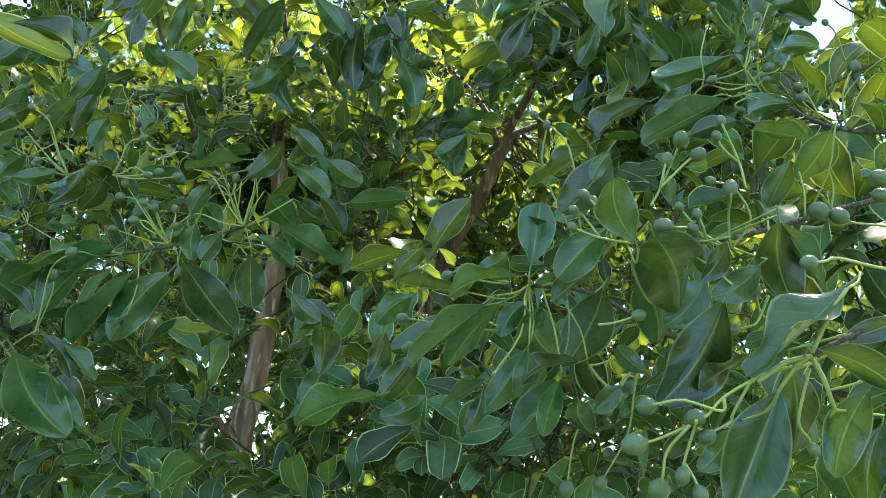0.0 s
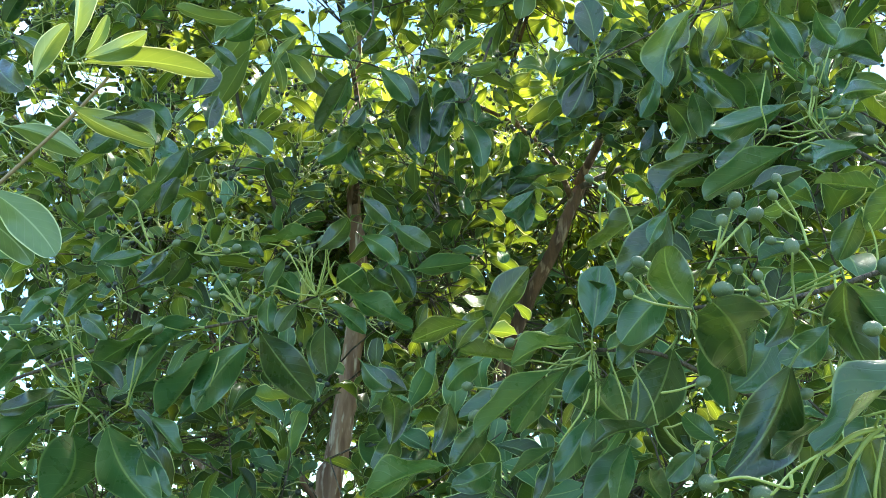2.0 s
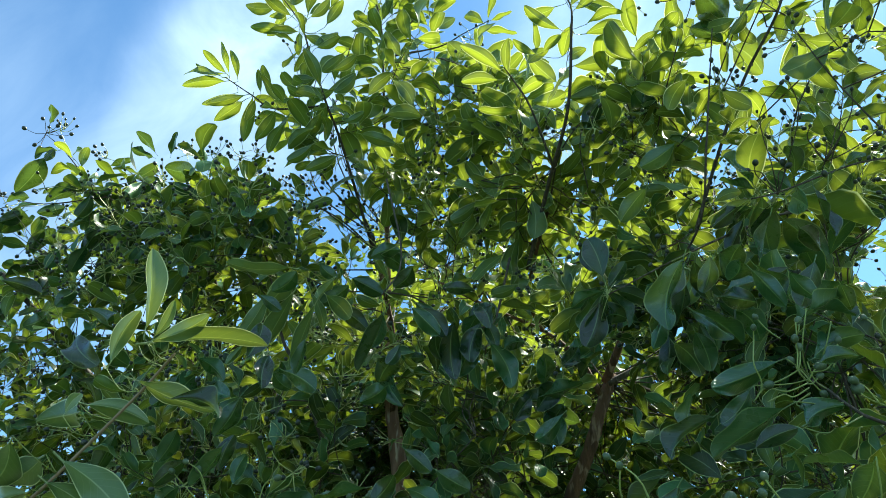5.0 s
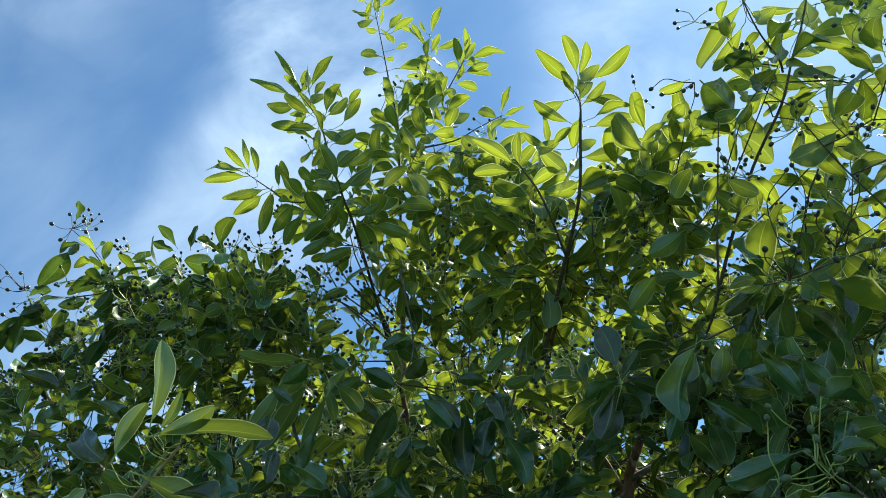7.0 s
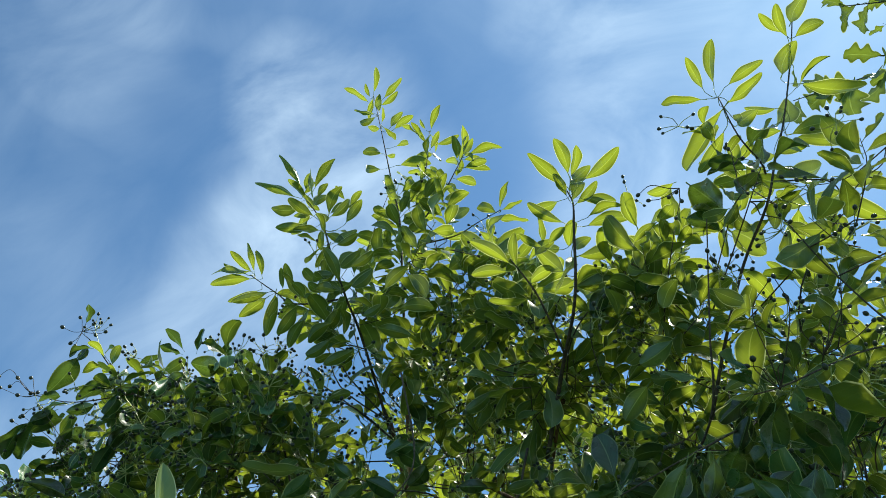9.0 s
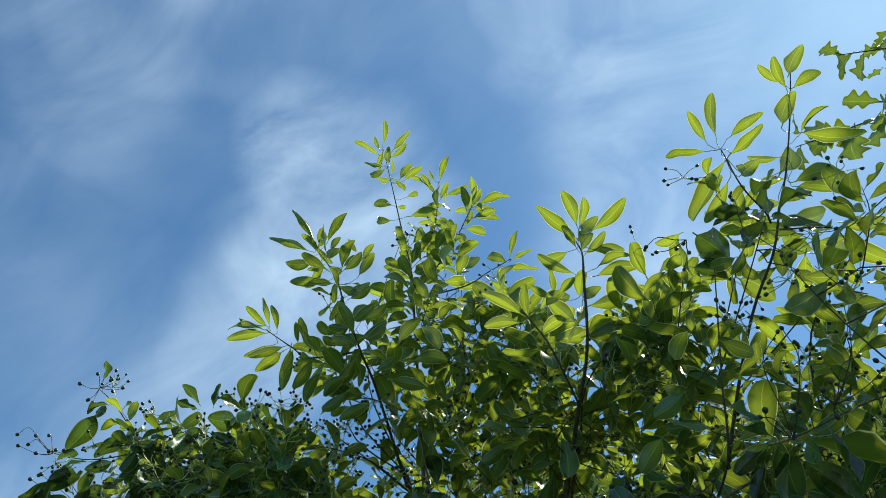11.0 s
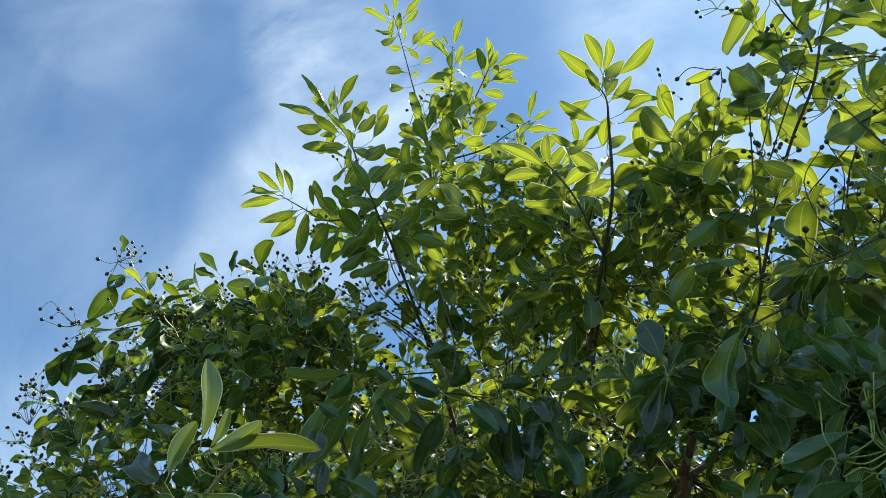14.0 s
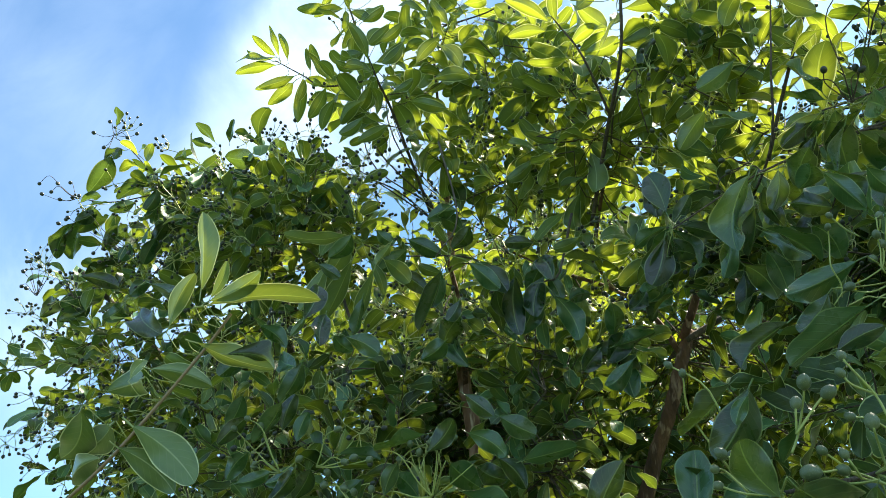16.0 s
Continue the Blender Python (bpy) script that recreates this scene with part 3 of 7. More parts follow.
limb_r1 = [(0.20, 2.41, 2.66, 0.015), (0.27, 2.33, 2.76, 0.012), (0.37, 2.18, 2.92, 0.010), (0.46, 2.02, 3.05, 0.005)]
stem("limb", tree_right, limb_r1, BARK, 10, 0.15)
limb_r2 = [(0.20, 2.41, 2.65, 0.011), (0.37, 2.34, 2.69, 0.008), (0.54, 2.26, 2.72, 0.006), (0.80, 2.05, 2.80, 0.005)]
stem("limb", tree_right, limb_r2, GREY_BARK, 8, 0.15)
limb_r3 = [(0.18, 2.41, 2.62, 0.010), (0.13, 2.34, 2.72, 0.008), (0.03, 2.30, 2.82, 0.006), (-0.12, 2.28, 2.91, 0.006), (-0.30, 2.22, 3.02, 0.004)]
stem("limb", tree_right, limb_r3, BARK, 8, 0.15)
limb_r4 = [(0.03, 2.30, 2.82, 0.006), (0.00, 2.22, 2.90, 0.006), (0.05, 2.10, 3.00, 0.006), (0.12, 1.98, 3.10, 0.006)]
stem("limb", tree_right, limb_r4, BARK, 8, 0.15)
limb_r5 = [(-0.24, 2.48, 0.90, 0.030), (0.30, 2.30, 1.25, 0.024), (0.80, 1.80, 1.55, 0.019), (1.00, 1.30, 1.80, 0.015), (0.86, 1.06, 1.92, 0.010)]
stem("limb", tree_right, limb_r5, GREY_BARK, 8, 0.15)
limb_r6 = [(1.00, 1.30, 1.80, 0.012), (1.06, 1.35, 2.20, 0.010), (0.98, 1.40, 2.60, 0.007)]
stem("limb", tree_right, limb_r6, GREY_BARK, 8, 0.15)

trunk_far = [(-1.60, 3.05, -0.1, 0.075), (-1.55, 3.02, 0.9, 0.068), (-1.47, 3.00, 1.54, 0.062), (-1.49, 3.00, 1.70, 0.050), (-1.56, 2.98, 2.2, 0.040), (-1.60, 2.85, 2.8, 0.030), (-1.35, 2.40, 3.20, 0.016)]
stem("trunk", tree_far, trunk_far, GREY_BARK, 14, 0.2, "grey stubby trunk", 8)
limb_f1 = [(-1.57, 2.95, 2.30, 0.020), (-1.30, 2.60, 2.75, 0.016), (-1.12, 2.20, 3.05, 0.012), (-1.05, 1.95, 3.20, 0.009)]
stem("limb", tree_far, limb_f1, GREY_BARK, 8, 0.15)
limb_f2 = [(-1.58, 2.90, 2.60, 0.018), (-1.80, 2.40, 3.00, 0.012), (-1.95, 2.05, 3.25, 0.008)]
stem("limb", tree_far, limb_f2, GREY_BARK, 8, 0.15)

# branches with the leaves and fruit that can be told apart
bough_low = stem("branch", tree_right, [(0.540, 0.829, 1.832, 0.0035), (0.444, 0.789, 1.777, 0.0027), (0.336, 0.746, 1.725, 0.0020)], TWIG_BARK, 8, 0.08)
stem("leaf_stalk", bough_low, [(0.336, 0.746, 1.725, 0.0014), (0.344, 0.751, 1.711, 0.0018), (0.352, 0.757, 1.692, 0.0013)], STALK, 5)
stem("leaf_stalk", bough_low, [(0.336, 0.746, 1.725, 0.0014), (0.326, 0.749, 1.717, 0.0018), (0.316, 0.751, 1.704, 0.0013)], STALK, 5)
stem("leaf_stalk", bough_low, [(0.336, 0.746, 1.725, 0.0014), (0.348, 0.741, 1.75, 0.0018), (0.359, 0.735, 1.767, 0.0013)], STALK, 5)
stem("leaf_stalk", bough_low, [(0.336, 0.746, 1.725, 0.0014), (0.319, 0.748, 1.72, 0.0018), (0.302, 0.749, 1.708, 0.0013)], STALK, 5)
leaves_on(bough_low, BROAD, [
    0.367, 0.75, 1.774, 0.296, 0.751, 1.711, -26, 0.92,
    0.348, 0.832, 1.712, 0.309, 0.84, 1.625, -83, 1.06,
    0.356, 0.831, 1.733, 0.359, 0.85, 1.667, 12, 1.04,
    0.372, 0.75, 1.705, 0.357, 0.78, 1.65, 55, 0.92,
    0.335, 0.729, 1.726, 0.381, 0.733, 1.702, -37, 0.92,
    0.404, 0.763, 1.752, 0.367, 0.762, 1.739, -89, 0.86,
    0.401, 0.798, 1.685, 0.387, 0.802, 1.629, -81, 1.11,
    0.313, 0.846, 1.684, 0.293, 0.867, 1.653, 66, 1.01,
    0.389, 0.852, 1.677, 0.418, 0.882, 1.628, -24, 1.08])
fruit_spray(bough_low, [
    ((0.336, 0.746, 1.72), (0.315, 0.755, 1.716), (0.299, 0.754, 1.709), (0.281, 0.756, 1.698), (0.268, 0.749, 1.686), (0.262, 0.755, 1.685), 0.006),
    ((0.279, 0.747, 1.697), (0.277, 0.748, 1.689), (0.253, 0.744, 1.695), (0.238, 0.746, 1.693), (0.232, 0.758, 1.692), 0.006),
    ((0.299, 0.754, 1.709), (0.288, 0.759, 1.689), (0.286, 0.761, 1.683), (0.273, 0.752, 1.677), (0.269, 0.755, 1.673), 0.005),
    ((0.27, 0.756, 1.687), (0.26, 0.759, 1.681), (0.238, 0.763, 1.671), (0.224, 0.763, 1.668), 0.007),
    ((0.261, 0.748, 1.683), (0.261, 0.758, 1.676), (0.256, 0.764, 1.659), (0.254, 0.764, 1.649), 0.005),
    ((0.257, 0.75, 1.68), (0.244, 0.759, 1.664), (0.24, 0.756, 1.65), (0.241, 0.774, 1.64), 0.007)])
fruit_spray(bough_low, [
    ((0.257, 0.768, 1.657), (0.262, 0.766, 1.647), (0.265, 0.765, 1.638), 0.005),
    ((0.338, 0.755, 1.718), (0.329, 0.759, 1.685), (0.338, 0.768, 1.674), (0.341, 0.769, 1.667), 0.004),
    ((0.468, 0.741, 1.766), (0.383, 0.731, 1.779), (0.354, 0.731, 1.786), (0.344, 0.728, 1.783), (0.332, 0.724, 1.781), 0.005)])
bough_fruit = stem("branch", tree_right, [(0.690, 1.017, 1.967, 0.0032), (0.487, 0.952, 1.904, 0.0027), (0.351, 0.907, 1.855, 0.0023), (0.249, 0.875, 1.838, 0.0018)], TWIG_BARK, 8, 0.08)
leaves_on(bough_fruit, BROAD, [
    0.256, 0.814, 1.828, 0.297, 0.911, 1.786, -19, 1.16,
    0.243, 0.814, 1.822, 0.223, 0.784, 1.862, 25, 1.22,
    0.311, 0.81, 1.821, 0.294, 0.827, 1.794, 59, 1.14,
    0.343, 0.832, 1.81, 0.307, 0.842, 1.785, 80, 1.14,
    0.354, 0.815, 1.84, 0.373, 0.849, 1.779, -9, 1.07,
    0.358, 0.821, 1.84, 0.392, 0.846, 1.802, -7, 0.92,
    0.311, 0.827, 1.78, 0.261, 0.849, 1.701, 78, 1.15,
    0.333, 0.849, 1.741, 0.296, 0.861, 1.715, 30, 0.92,
    0.262, 0.909, 1.814, 0.288, 0.952, 1.766, -25, 1.22,
    0.27, 0.92, 1.734, 0.242, 0.908, 1.755, 65, 1.08,
    0.327, 0.924, 1.821, 0.287, 0.919, 1.776, -82, 1.23,
    0.251, 0.95, 1.96, 0.204, 0.968, 1.898, 67, 1.23])
leaves_on(bough_fruit, BROAD, [
    0.236, 0.98, 1.979, 0.173, 0.985, 1.932, 25, 0.92,
    0.418, 0.931, 1.939, 0.405, 0.963, 1.904, 42, 1.16,
    0.435, 0.88, 1.948, 0.422, 0.929, 1.919, 41, 1.16,
    0.435, 0.92, 1.957, 0.375, 0.904, 1.959, 9, 0.92,
    0.247, 0.923, 1.944, 0.229, 0.928, 1.918, 72, 1.03,
    0.308, 0.906, 1.853, 0.342, 0.926, 1.821, -47, 0.89])
fruit_spray(bough_fruit, [
    ((0.342, 0.845, 1.879), (0.339, 0.845, 1.9), (0.324, 0.83, 1.924), (0.322, 0.831, 1.933), 0.004),
    ((0.34, 0.847, 1.901), (0.322, 0.831, 1.907), (0.316, 0.827, 1.917), 0.004),
    ((0.263, 0.844, 1.862), (0.273, 0.848, 1.879), (0.285, 0.838, 1.907), (0.287, 0.829, 1.915), 0.006),
    ((0.271, 0.841, 1.877), (0.274, 0.835, 1.891), (0.277, 0.837, 1.901), 0.005),
    ((0.27, 0.837, 1.875), (0.292, 0.842, 1.898), (0.3, 0.844, 1.905), (0.305, 0.844, 1.908), 0.006),
    ((0.332, 0.864, 1.832), (0.331, 0.86, 1.858), (0.328, 0.841, 1.869), (0.329, 0.843, 1.878), 0.006)])
fruit_spray(bough_fruit, [
    ((0.334, 0.868, 1.833), (0.349, 0.859, 1.855), (0.333, 0.846, 1.878), (0.316, 0.851, 1.887), 0.004),
    ((0.33, 0.863, 1.831), (0.312, 0.863, 1.839), (0.298, 0.85, 1.849), (0.286, 0.844, 1.861), 0.004),
    ((0.31, 0.857, 1.837), (0.306, 0.849, 1.846), (0.302, 0.849, 1.857), 0.004),
    ((0.313, 0.865, 1.839), (0.298, 0.852, 1.845), (0.285, 0.846, 1.844), (0.273, 0.846, 1.845), 0.007),
    ((0.328, 0.856, 1.829), (0.314, 0.862, 1.841), (0.298, 0.852, 1.845), 0.005),
    ((0.368, 0.86, 1.828), (0.36, 0.852, 1.843), (0.364, 0.861, 1.862), 0.004)])
fruit_spray(bough_fruit, [
    ((0.521, 0.866, 1.844), (0.457, 0.857, 1.85), (0.429, 0.852, 1.851), (0.417, 0.85, 1.856), 0.007),
    ((0.43, 0.854, 1.852), (0.42, 0.862, 1.852), (0.401, 0.85, 1.86), 0.008),
    ((0.489, 0.846, 1.881), (0.469, 0.853, 1.881), (0.452, 0.846, 1.888), 0.007),
    ((0.498, 0.863, 1.882), (0.466, 0.849, 1.872), (0.455, 0.854, 1.876), 0.006),
    ((0.368, 0.884, 1.773), (0.356, 0.876, 1.779), (0.356, 0.882, 1.792), (0.35, 0.871, 1.798), 0.006),
    ((0.361, 0.869, 1.793), (0.356, 0.876, 1.779), (0.348, 0.872, 1.769), (0.333, 0.879, 1.766), 0.005)])
fruit_spray(bough_fruit, [
    ((0.221, 0.87, 1.767), (0.237, 0.88, 1.771), (0.256, 0.878, 1.777), 0.005),
    ((0.25, 0.856, 1.833), (0.229, 0.843, 1.846), (0.216, 0.841, 1.863), (0.208, 0.839, 1.869), 0.005),
    ((0.23, 0.846, 1.847), (0.223, 0.842, 1.859), (0.217, 0.85, 1.869), 0.004),
    ((0.248, 0.85, 1.831), (0.22, 0.846, 1.835), (0.2, 0.856, 1.847), 0.004),
    ((0.222, 0.854, 1.838), (0.208, 0.855, 1.858), (0.2, 0.844, 1.858), 0.004)])
bough_high = stem("branch", tree_right, [(0.948, 1.339, 2.195, 0.0032), (0.553, 1.054, 2.028, 0.0025), (0.466, 1.125, 2.128, 0.0018)], TWIG_BARK, 8, 0.08)
leaves_on(bough_high, BROAD, [
    0.421, 1.079, 2.141, 0.33, 1.08, 2.116, 65, 0.89,
    0.405, 1.043, 2.065, 0.308, 1.057, 2.015, 29, 0.92,
    0.321, 1.056, 2.069, 0.256, 1.049, 2.018, 35, 0.92,
    0.279, 1.079, 2.056, 0.302, 1.076, 2.11, -50, 0.92,
    0.378, 1.084, 2.108, 0.332, 1.084, 2.066, 78, 1.0,
    0.432, 1.131, 2.36, 0.415, 1.205, 2.341, 29, 1.16,
    0.383, 1.136, 2.278, 0.44, 1.175, 2.279, -45, 1.16,
    0.438, 1.142, 2.32, 0.479, 1.172, 2.264, -28, 0.94,
    0.533, 1.151, 2.322, 0.496, 1.158, 2.253, 83, 1.09,
    0.468, 1.077, 2.198, 0.54, 1.093, 2.237, -18, 0.92,
    0.484, 1.073, 2.208, 0.543, 1.097, 2.199, 5, 0.92,
    0.359, 1.25, 2.416, 0.31, 1.265, 2.293, 31, 0.92])
leaves_on(bough_high, BROAD, [
    0.406, 1.26, 2.42, 0.383, 1.285, 2.363, 45, 1.13,
    0.502, 1.078, 2.185, 0.498, 1.118, 2.172, 30, 1.16,
    0.468, 1.081, 2.14, 0.547, 1.103, 2.174, -72, 0.88,
    0.355, 1.288, 2.293, 0.371, 1.326, 2.234, -11, 1.13,
    0.318, 1.3, 2.283, 0.356, 1.339, 2.233, -31, 1.17,
    0.433, 1.304, 2.331, 0.471, 1.367, 2.295, -16, 1.16,
    0.36, 1.273, 2.326, 0.432, 1.326, 2.274, 15, 0.92,
    0.528, 1.067, 2.238, 0.543, 1.103, 2.212, 3, 1.16,
    0.421, 1.028, 2.037, 0.475, 1.044, 2.06, -77, 1.23,
    0.36, 1.054, 2.022, 0.414, 1.046, 2.039, -69, 0.95])
fruit_spray(bough_high, [
    ((0.457, 1.103, 2.116), (0.446, 1.088, 2.129), (0.452, 1.087, 2.154), (0.451, 1.075, 2.169), 0.005),
    ((0.447, 1.09, 2.13), (0.454, 1.089, 2.147), (0.456, 1.087, 2.161), 0.005),
    ((0.446, 1.088, 2.129), (0.445, 1.094, 2.141), (0.442, 1.093, 2.146), 0.005),
    ((0.456, 1.1, 2.114), (0.465, 1.093, 2.126), (0.476, 1.092, 2.133), 0.007),
    ((0.465, 1.092, 2.125), (0.482, 1.093, 2.127), (0.495, 1.097, 2.139), 0.005),
    ((0.454, 1.093, 2.11), (0.46, 1.093, 2.11), (0.473, 1.098, 2.121), 0.005)])
fruit_spray(bough_high, [
    ((0.491, 1.091, 2.128), (0.5, 1.088, 2.146), (0.507, 1.089, 2.165), 0.005),
    ((0.447, 1.09, 2.13), (0.426, 1.089, 2.12), (0.404, 1.087, 2.113), 0.006),
    ((0.45, 1.098, 2.135), (0.46, 1.093, 2.11), (0.472, 1.104, 2.098), 0.005),
    ((0.457, 1.106, 2.102), (0.435, 1.104, 2.089), (0.444, 1.11, 2.084), 0.005),
    ((0.574, 1.125, 2.063), (0.539, 1.111, 2.077), (0.519, 1.101, 2.087), (0.516, 1.107, 2.101), 0.008),
    ((0.536, 1.106, 2.075), (0.525, 1.105, 2.101), (0.511, 1.097, 2.109), 0.006)])
fruit_spray(bough_high, [
    ((0.575, 1.123, 2.061), (0.564, 1.101, 2.093), (0.57, 1.095, 2.118), (0.584, 1.102, 2.139), 0.008),
    ((0.576, 1.125, 2.062), (0.6, 1.11, 2.084), (0.642, 1.11, 2.095), 0),
    ((0.569, 1.113, 2.056), (0.613, 1.124, 2.076), (0.643, 1.115, 2.083), 0),
    ((0.565, 1.103, 2.095), (0.589, 1.108, 2.125), (0.62, 1.093, 2.149), (0.645, 1.096, 2.166), 0),
    ((0.577, 1.128, 2.051), (0.567, 1.13, 2.014), (0.554, 1.132, 1.987), 0.006),
    ((0.395, 1.103, 2.108), (0.398, 1.096, 2.124), (0.392, 1.083, 2.144), (0.4, 1.084, 2.176), (0.402, 1.07, 2.191), 0.004)])
fruit_spray(bough_high, [
    ((0.435, 1.082, 2.174), (0.42, 1.073, 2.185), (0.408, 1.069, 2.206), 0.004),
    ((0.457, 1.086, 2.177), (0.461, 1.079, 2.184), (0.464, 1.08, 2.197), 0.005),
    ((0.57, 1.094, 2.142), (0.556, 1.079, 2.172), (0.546, 1.081, 2.189), 0.004),
    ((0.455, 1.095, 2.112), (0.426, 1.093, 2.103), (0.401, 1.098, 2.113), (0.382, 1.095, 2.096), 0),
    ((0.457, 1.105, 2.109), (0.433, 1.097, 2.096), (0.423, 1.106, 2.104), (0.397, 1.092, 2.091), 0)])
bough_centre = stem("branch", tree_right, [(0.557, 1.170, 1.743, 0.0040), (0.357, 1.142, 1.803, 0.0033), (0.249, 1.073, 1.840, 0.0027), (0.173, 1.018, 1.836, 0.0020)], TWIG_BARK, 8, 0.08)
leaves_on(bough_centre, BROAD, [
    0.173, 0.971, 1.846, 0.185, 0.985, 1.916, 41, 1.16,
    0.217, 0.985, 1.875, 0.159, 0.98, 1.894, 8, 0.92,
    0.249, 0.973, 1.885, 0.2, 0.986, 1.835, 73, 1.16,
    0.071, 0.962, 1.843, 0.113, 0.955, 1.908, -41, 0.92,
    0.038, 0.969, 1.829, 0.075, 0.953, 1.862, -59, 0.94,
    0.054, 0.946, 1.851, -0.005, 0.956, 1.835, 28, 0.92,
    0.103, 0.976, 1.819, 0.039, 0.974, 1.828, 28, 0.92,
    0.159, 0.97, 1.833, 0.092, 0.968, 1.811, 24, 0.92,
    0.13, 0.991, 1.81, 0.055, 0.993, 1.745, 27, 0.92,
    0.144, 0.998, 1.812, 0.09, 1.032, 1.753, 13, 0.92,
    0.174, 1.02, 1.821, 0.143, 1.017, 1.782, 89, 0.99,
    0.172, 0.996, 1.803, 0.208, 1.08, 1.77, -38, 1.16])
leaves_on(bough_centre, BROAD, [
    0.17, 1.018, 1.769, 0.127, 1.032, 1.706, 72, 0.84,
    0.171, 1.002, 1.765, 0.162, 1.018, 1.72, 32, 1.18,
    0.205, 1.074, 1.747, 0.161, 1.08, 1.684, 84, 1.2,
    0.204, 1.023, 1.739, 0.188, 1.044, 1.684, 43, 0.85,
    0.224, 1.015, 1.757, 0.165, 1.008, 1.733, 42, 0.92,
    0.13, 1.006, 1.737, 0.086, 1.011, 1.707, 31, 0.92,
    0.126, 1.011, 1.725, 0.111, 1.012, 1.685, 84, 0.91,
    0.26, 1.068, 1.847, 0.22, 1.1, 1.765, 57, 1.19,
    0.238, 0.992, 1.851, 0.195, 0.993, 1.812, 37, 0.92,
    0.022, 1.012, 1.72, -0.065, 1.03, 1.689, 37, 0.92,
    0.031, 0.972, 1.777, 0.013, 0.983, 1.73, 49, 1.05,
    -0.056, 1.081, 1.803, -0.064, 1.125, 1.751, -3, 1.16])
leaves_on(bough_centre, BROAD, [
    0.092, 1.099, 1.823, 0.017, 1.129, 1.782, 68, 0.92])
fruits_on(bough_centre, (0.165, 1.03, 1.792), [
    0.072, 1.032, 1.794, 0.007,
    0.042, 1.023, 1.801, 0.006,
    0.047, 1.041, 1.773, 0.007])
fruits_on(bough_centre, (0.153, 1.016, 1.838), [
    0.088, 1.011, 1.844, 0.006,
    0.114, 1.012, 1.841, 0.005,
    0.101, 1.013, 1.85, 0.005])
fruits_on(bough_centre, (0.235, 1.015, 1.857), [
    0.178, 0.965, 2.006, 0.005,
    0.191, 0.966, 1.994, 0.005])
fruits_on(bough_centre, (0.289, 1.046, 1.762), [
    0.269, 1.059, 1.722, 0.007,
    0.283, 1.065, 1.738, 0.007,
    0.214, 1.076, 1.632, 0.009,
    0.25, 1.078, 1.639, 0.008])
twig_left_fruit = stem("branch", tree_left, [(-0.974, 1.507, 1.886, 0.0035), (-0.606, 1.402, 1.954, 0.0030), (-0.411, 1.309, 1.949, 0.0025), (-0.318, 1.309, 1.967, 0.0021), (-0.235, 1.324, 1.999, 0.0016)], TWIG_BARK, 8, 0.08)
leaves_on(twig_left_fruit, BROAD, [
    -0.319, 1.304, 1.938, -0.254, 1.384, 1.846, -62, 0.95,
    -0.332, 1.297, 1.919, -0.412, 1.307, 1.818, 57, 0.94,
    -0.383, 1.275, 1.906, -0.471, 1.313, 1.813, -3, 0.92,
    -0.406, 1.273, 1.949, -0.531, 1.316, 1.854, 7, 0.92,
    -0.468, 1.264, 1.933, -0.58, 1.286, 1.884, 0, 0.92,
    -0.515, 1.285, 1.845, -0.399, 1.34, 1.83, -19, 0.92,
    -0.219, 1.314, 1.951, -0.218, 1.342, 1.875, -20, 1.2,
    -0.211, 1.299, 1.976, -0.159, 1.334, 1.937, -34, 0.92,
    -0.177, 1.287, 1.991, -0.084, 1.329, 1.943, -29, 0.92,
    -0.194, 1.289, 2.037, -0.171, 1.366, 2.014, -46, 1.16,
    -0.147, 1.282, 2.024, -0.114, 1.34, 2.013, -59, 1.16,
    -0.117, 1.302, 2.038, -0.085, 1.335, 1.993, -54, 1.1])
leaves_on(twig_left_fruit, BROAD, [
    -0.158, 1.281, 2.079, -0.104, 1.302, 2.039, -70, 1.0,
    -0.074, 1.288, 2.024, 0.008, 1.315, 2.041, -43, 0.92,
    -0.226, 1.266, 2.084, -0.315, 1.259, 2.068, 6, 0.92,
    -0.219, 1.254, 2.05, -0.167, 1.238, 2.091, -51, 1.06,
    -0.297, 1.283, 1.99, -0.3, 1.297, 1.936, -13, 1.16,
    -0.317, 1.292, 1.987, -0.365, 1.326, 1.979, 53, 1.16,
    -0.259, 1.292, 1.977, -0.288, 1.295, 1.936, 59, 1.23,
    -0.305, 1.279, 1.999, -0.277, 1.266, 2.042, -40, 1.1,
    -0.557, 1.23, 2.041, -0.505, 1.253, 2.058, -70, 0.93,
    -0.446, 1.231, 2.049, -0.503, 1.247, 2.006, 44, 0.99,
    -0.561, 1.236, 1.999, -0.623, 1.256, 1.958, 13, 0.92,
    -0.619, 1.236, 2.001, -0.672, 1.226, 1.943, 60, 0.85])
leaves_on(twig_left_fruit, BROAD, [
    -0.482, 1.237, 2.174, -0.547, 1.257, 2.116, 8, 0.92,
    -0.544, 1.231, 2.156, -0.609, 1.241, 2.12, 46, 0.86,
    -0.393, 1.298, 1.849, -0.44, 1.319, 1.815, 48, 0.94,
    -0.168, 1.305, 2.155, -0.123, 1.316, 2.113, -73, 1.07,
    -0.129, 1.379, 2.133, -0.073, 1.397, 2.097, -69, 1.22])
fruits_on(twig_left_fruit, (-0.343, 1.308, 1.965), [
    -0.424, 1.297, 2.036, 0.008,
    -0.413, 1.286, 2.053, 0.007,
    -0.38, 1.283, 2.022, 0.007,
    -0.361, 1.283, 2.013, 0.007,
    -0.394, 1.29, 1.996, 0.008,
    -0.43, 1.302, 1.986, 0.007,
    -0.342, 1.309, 2.021, 0.007])
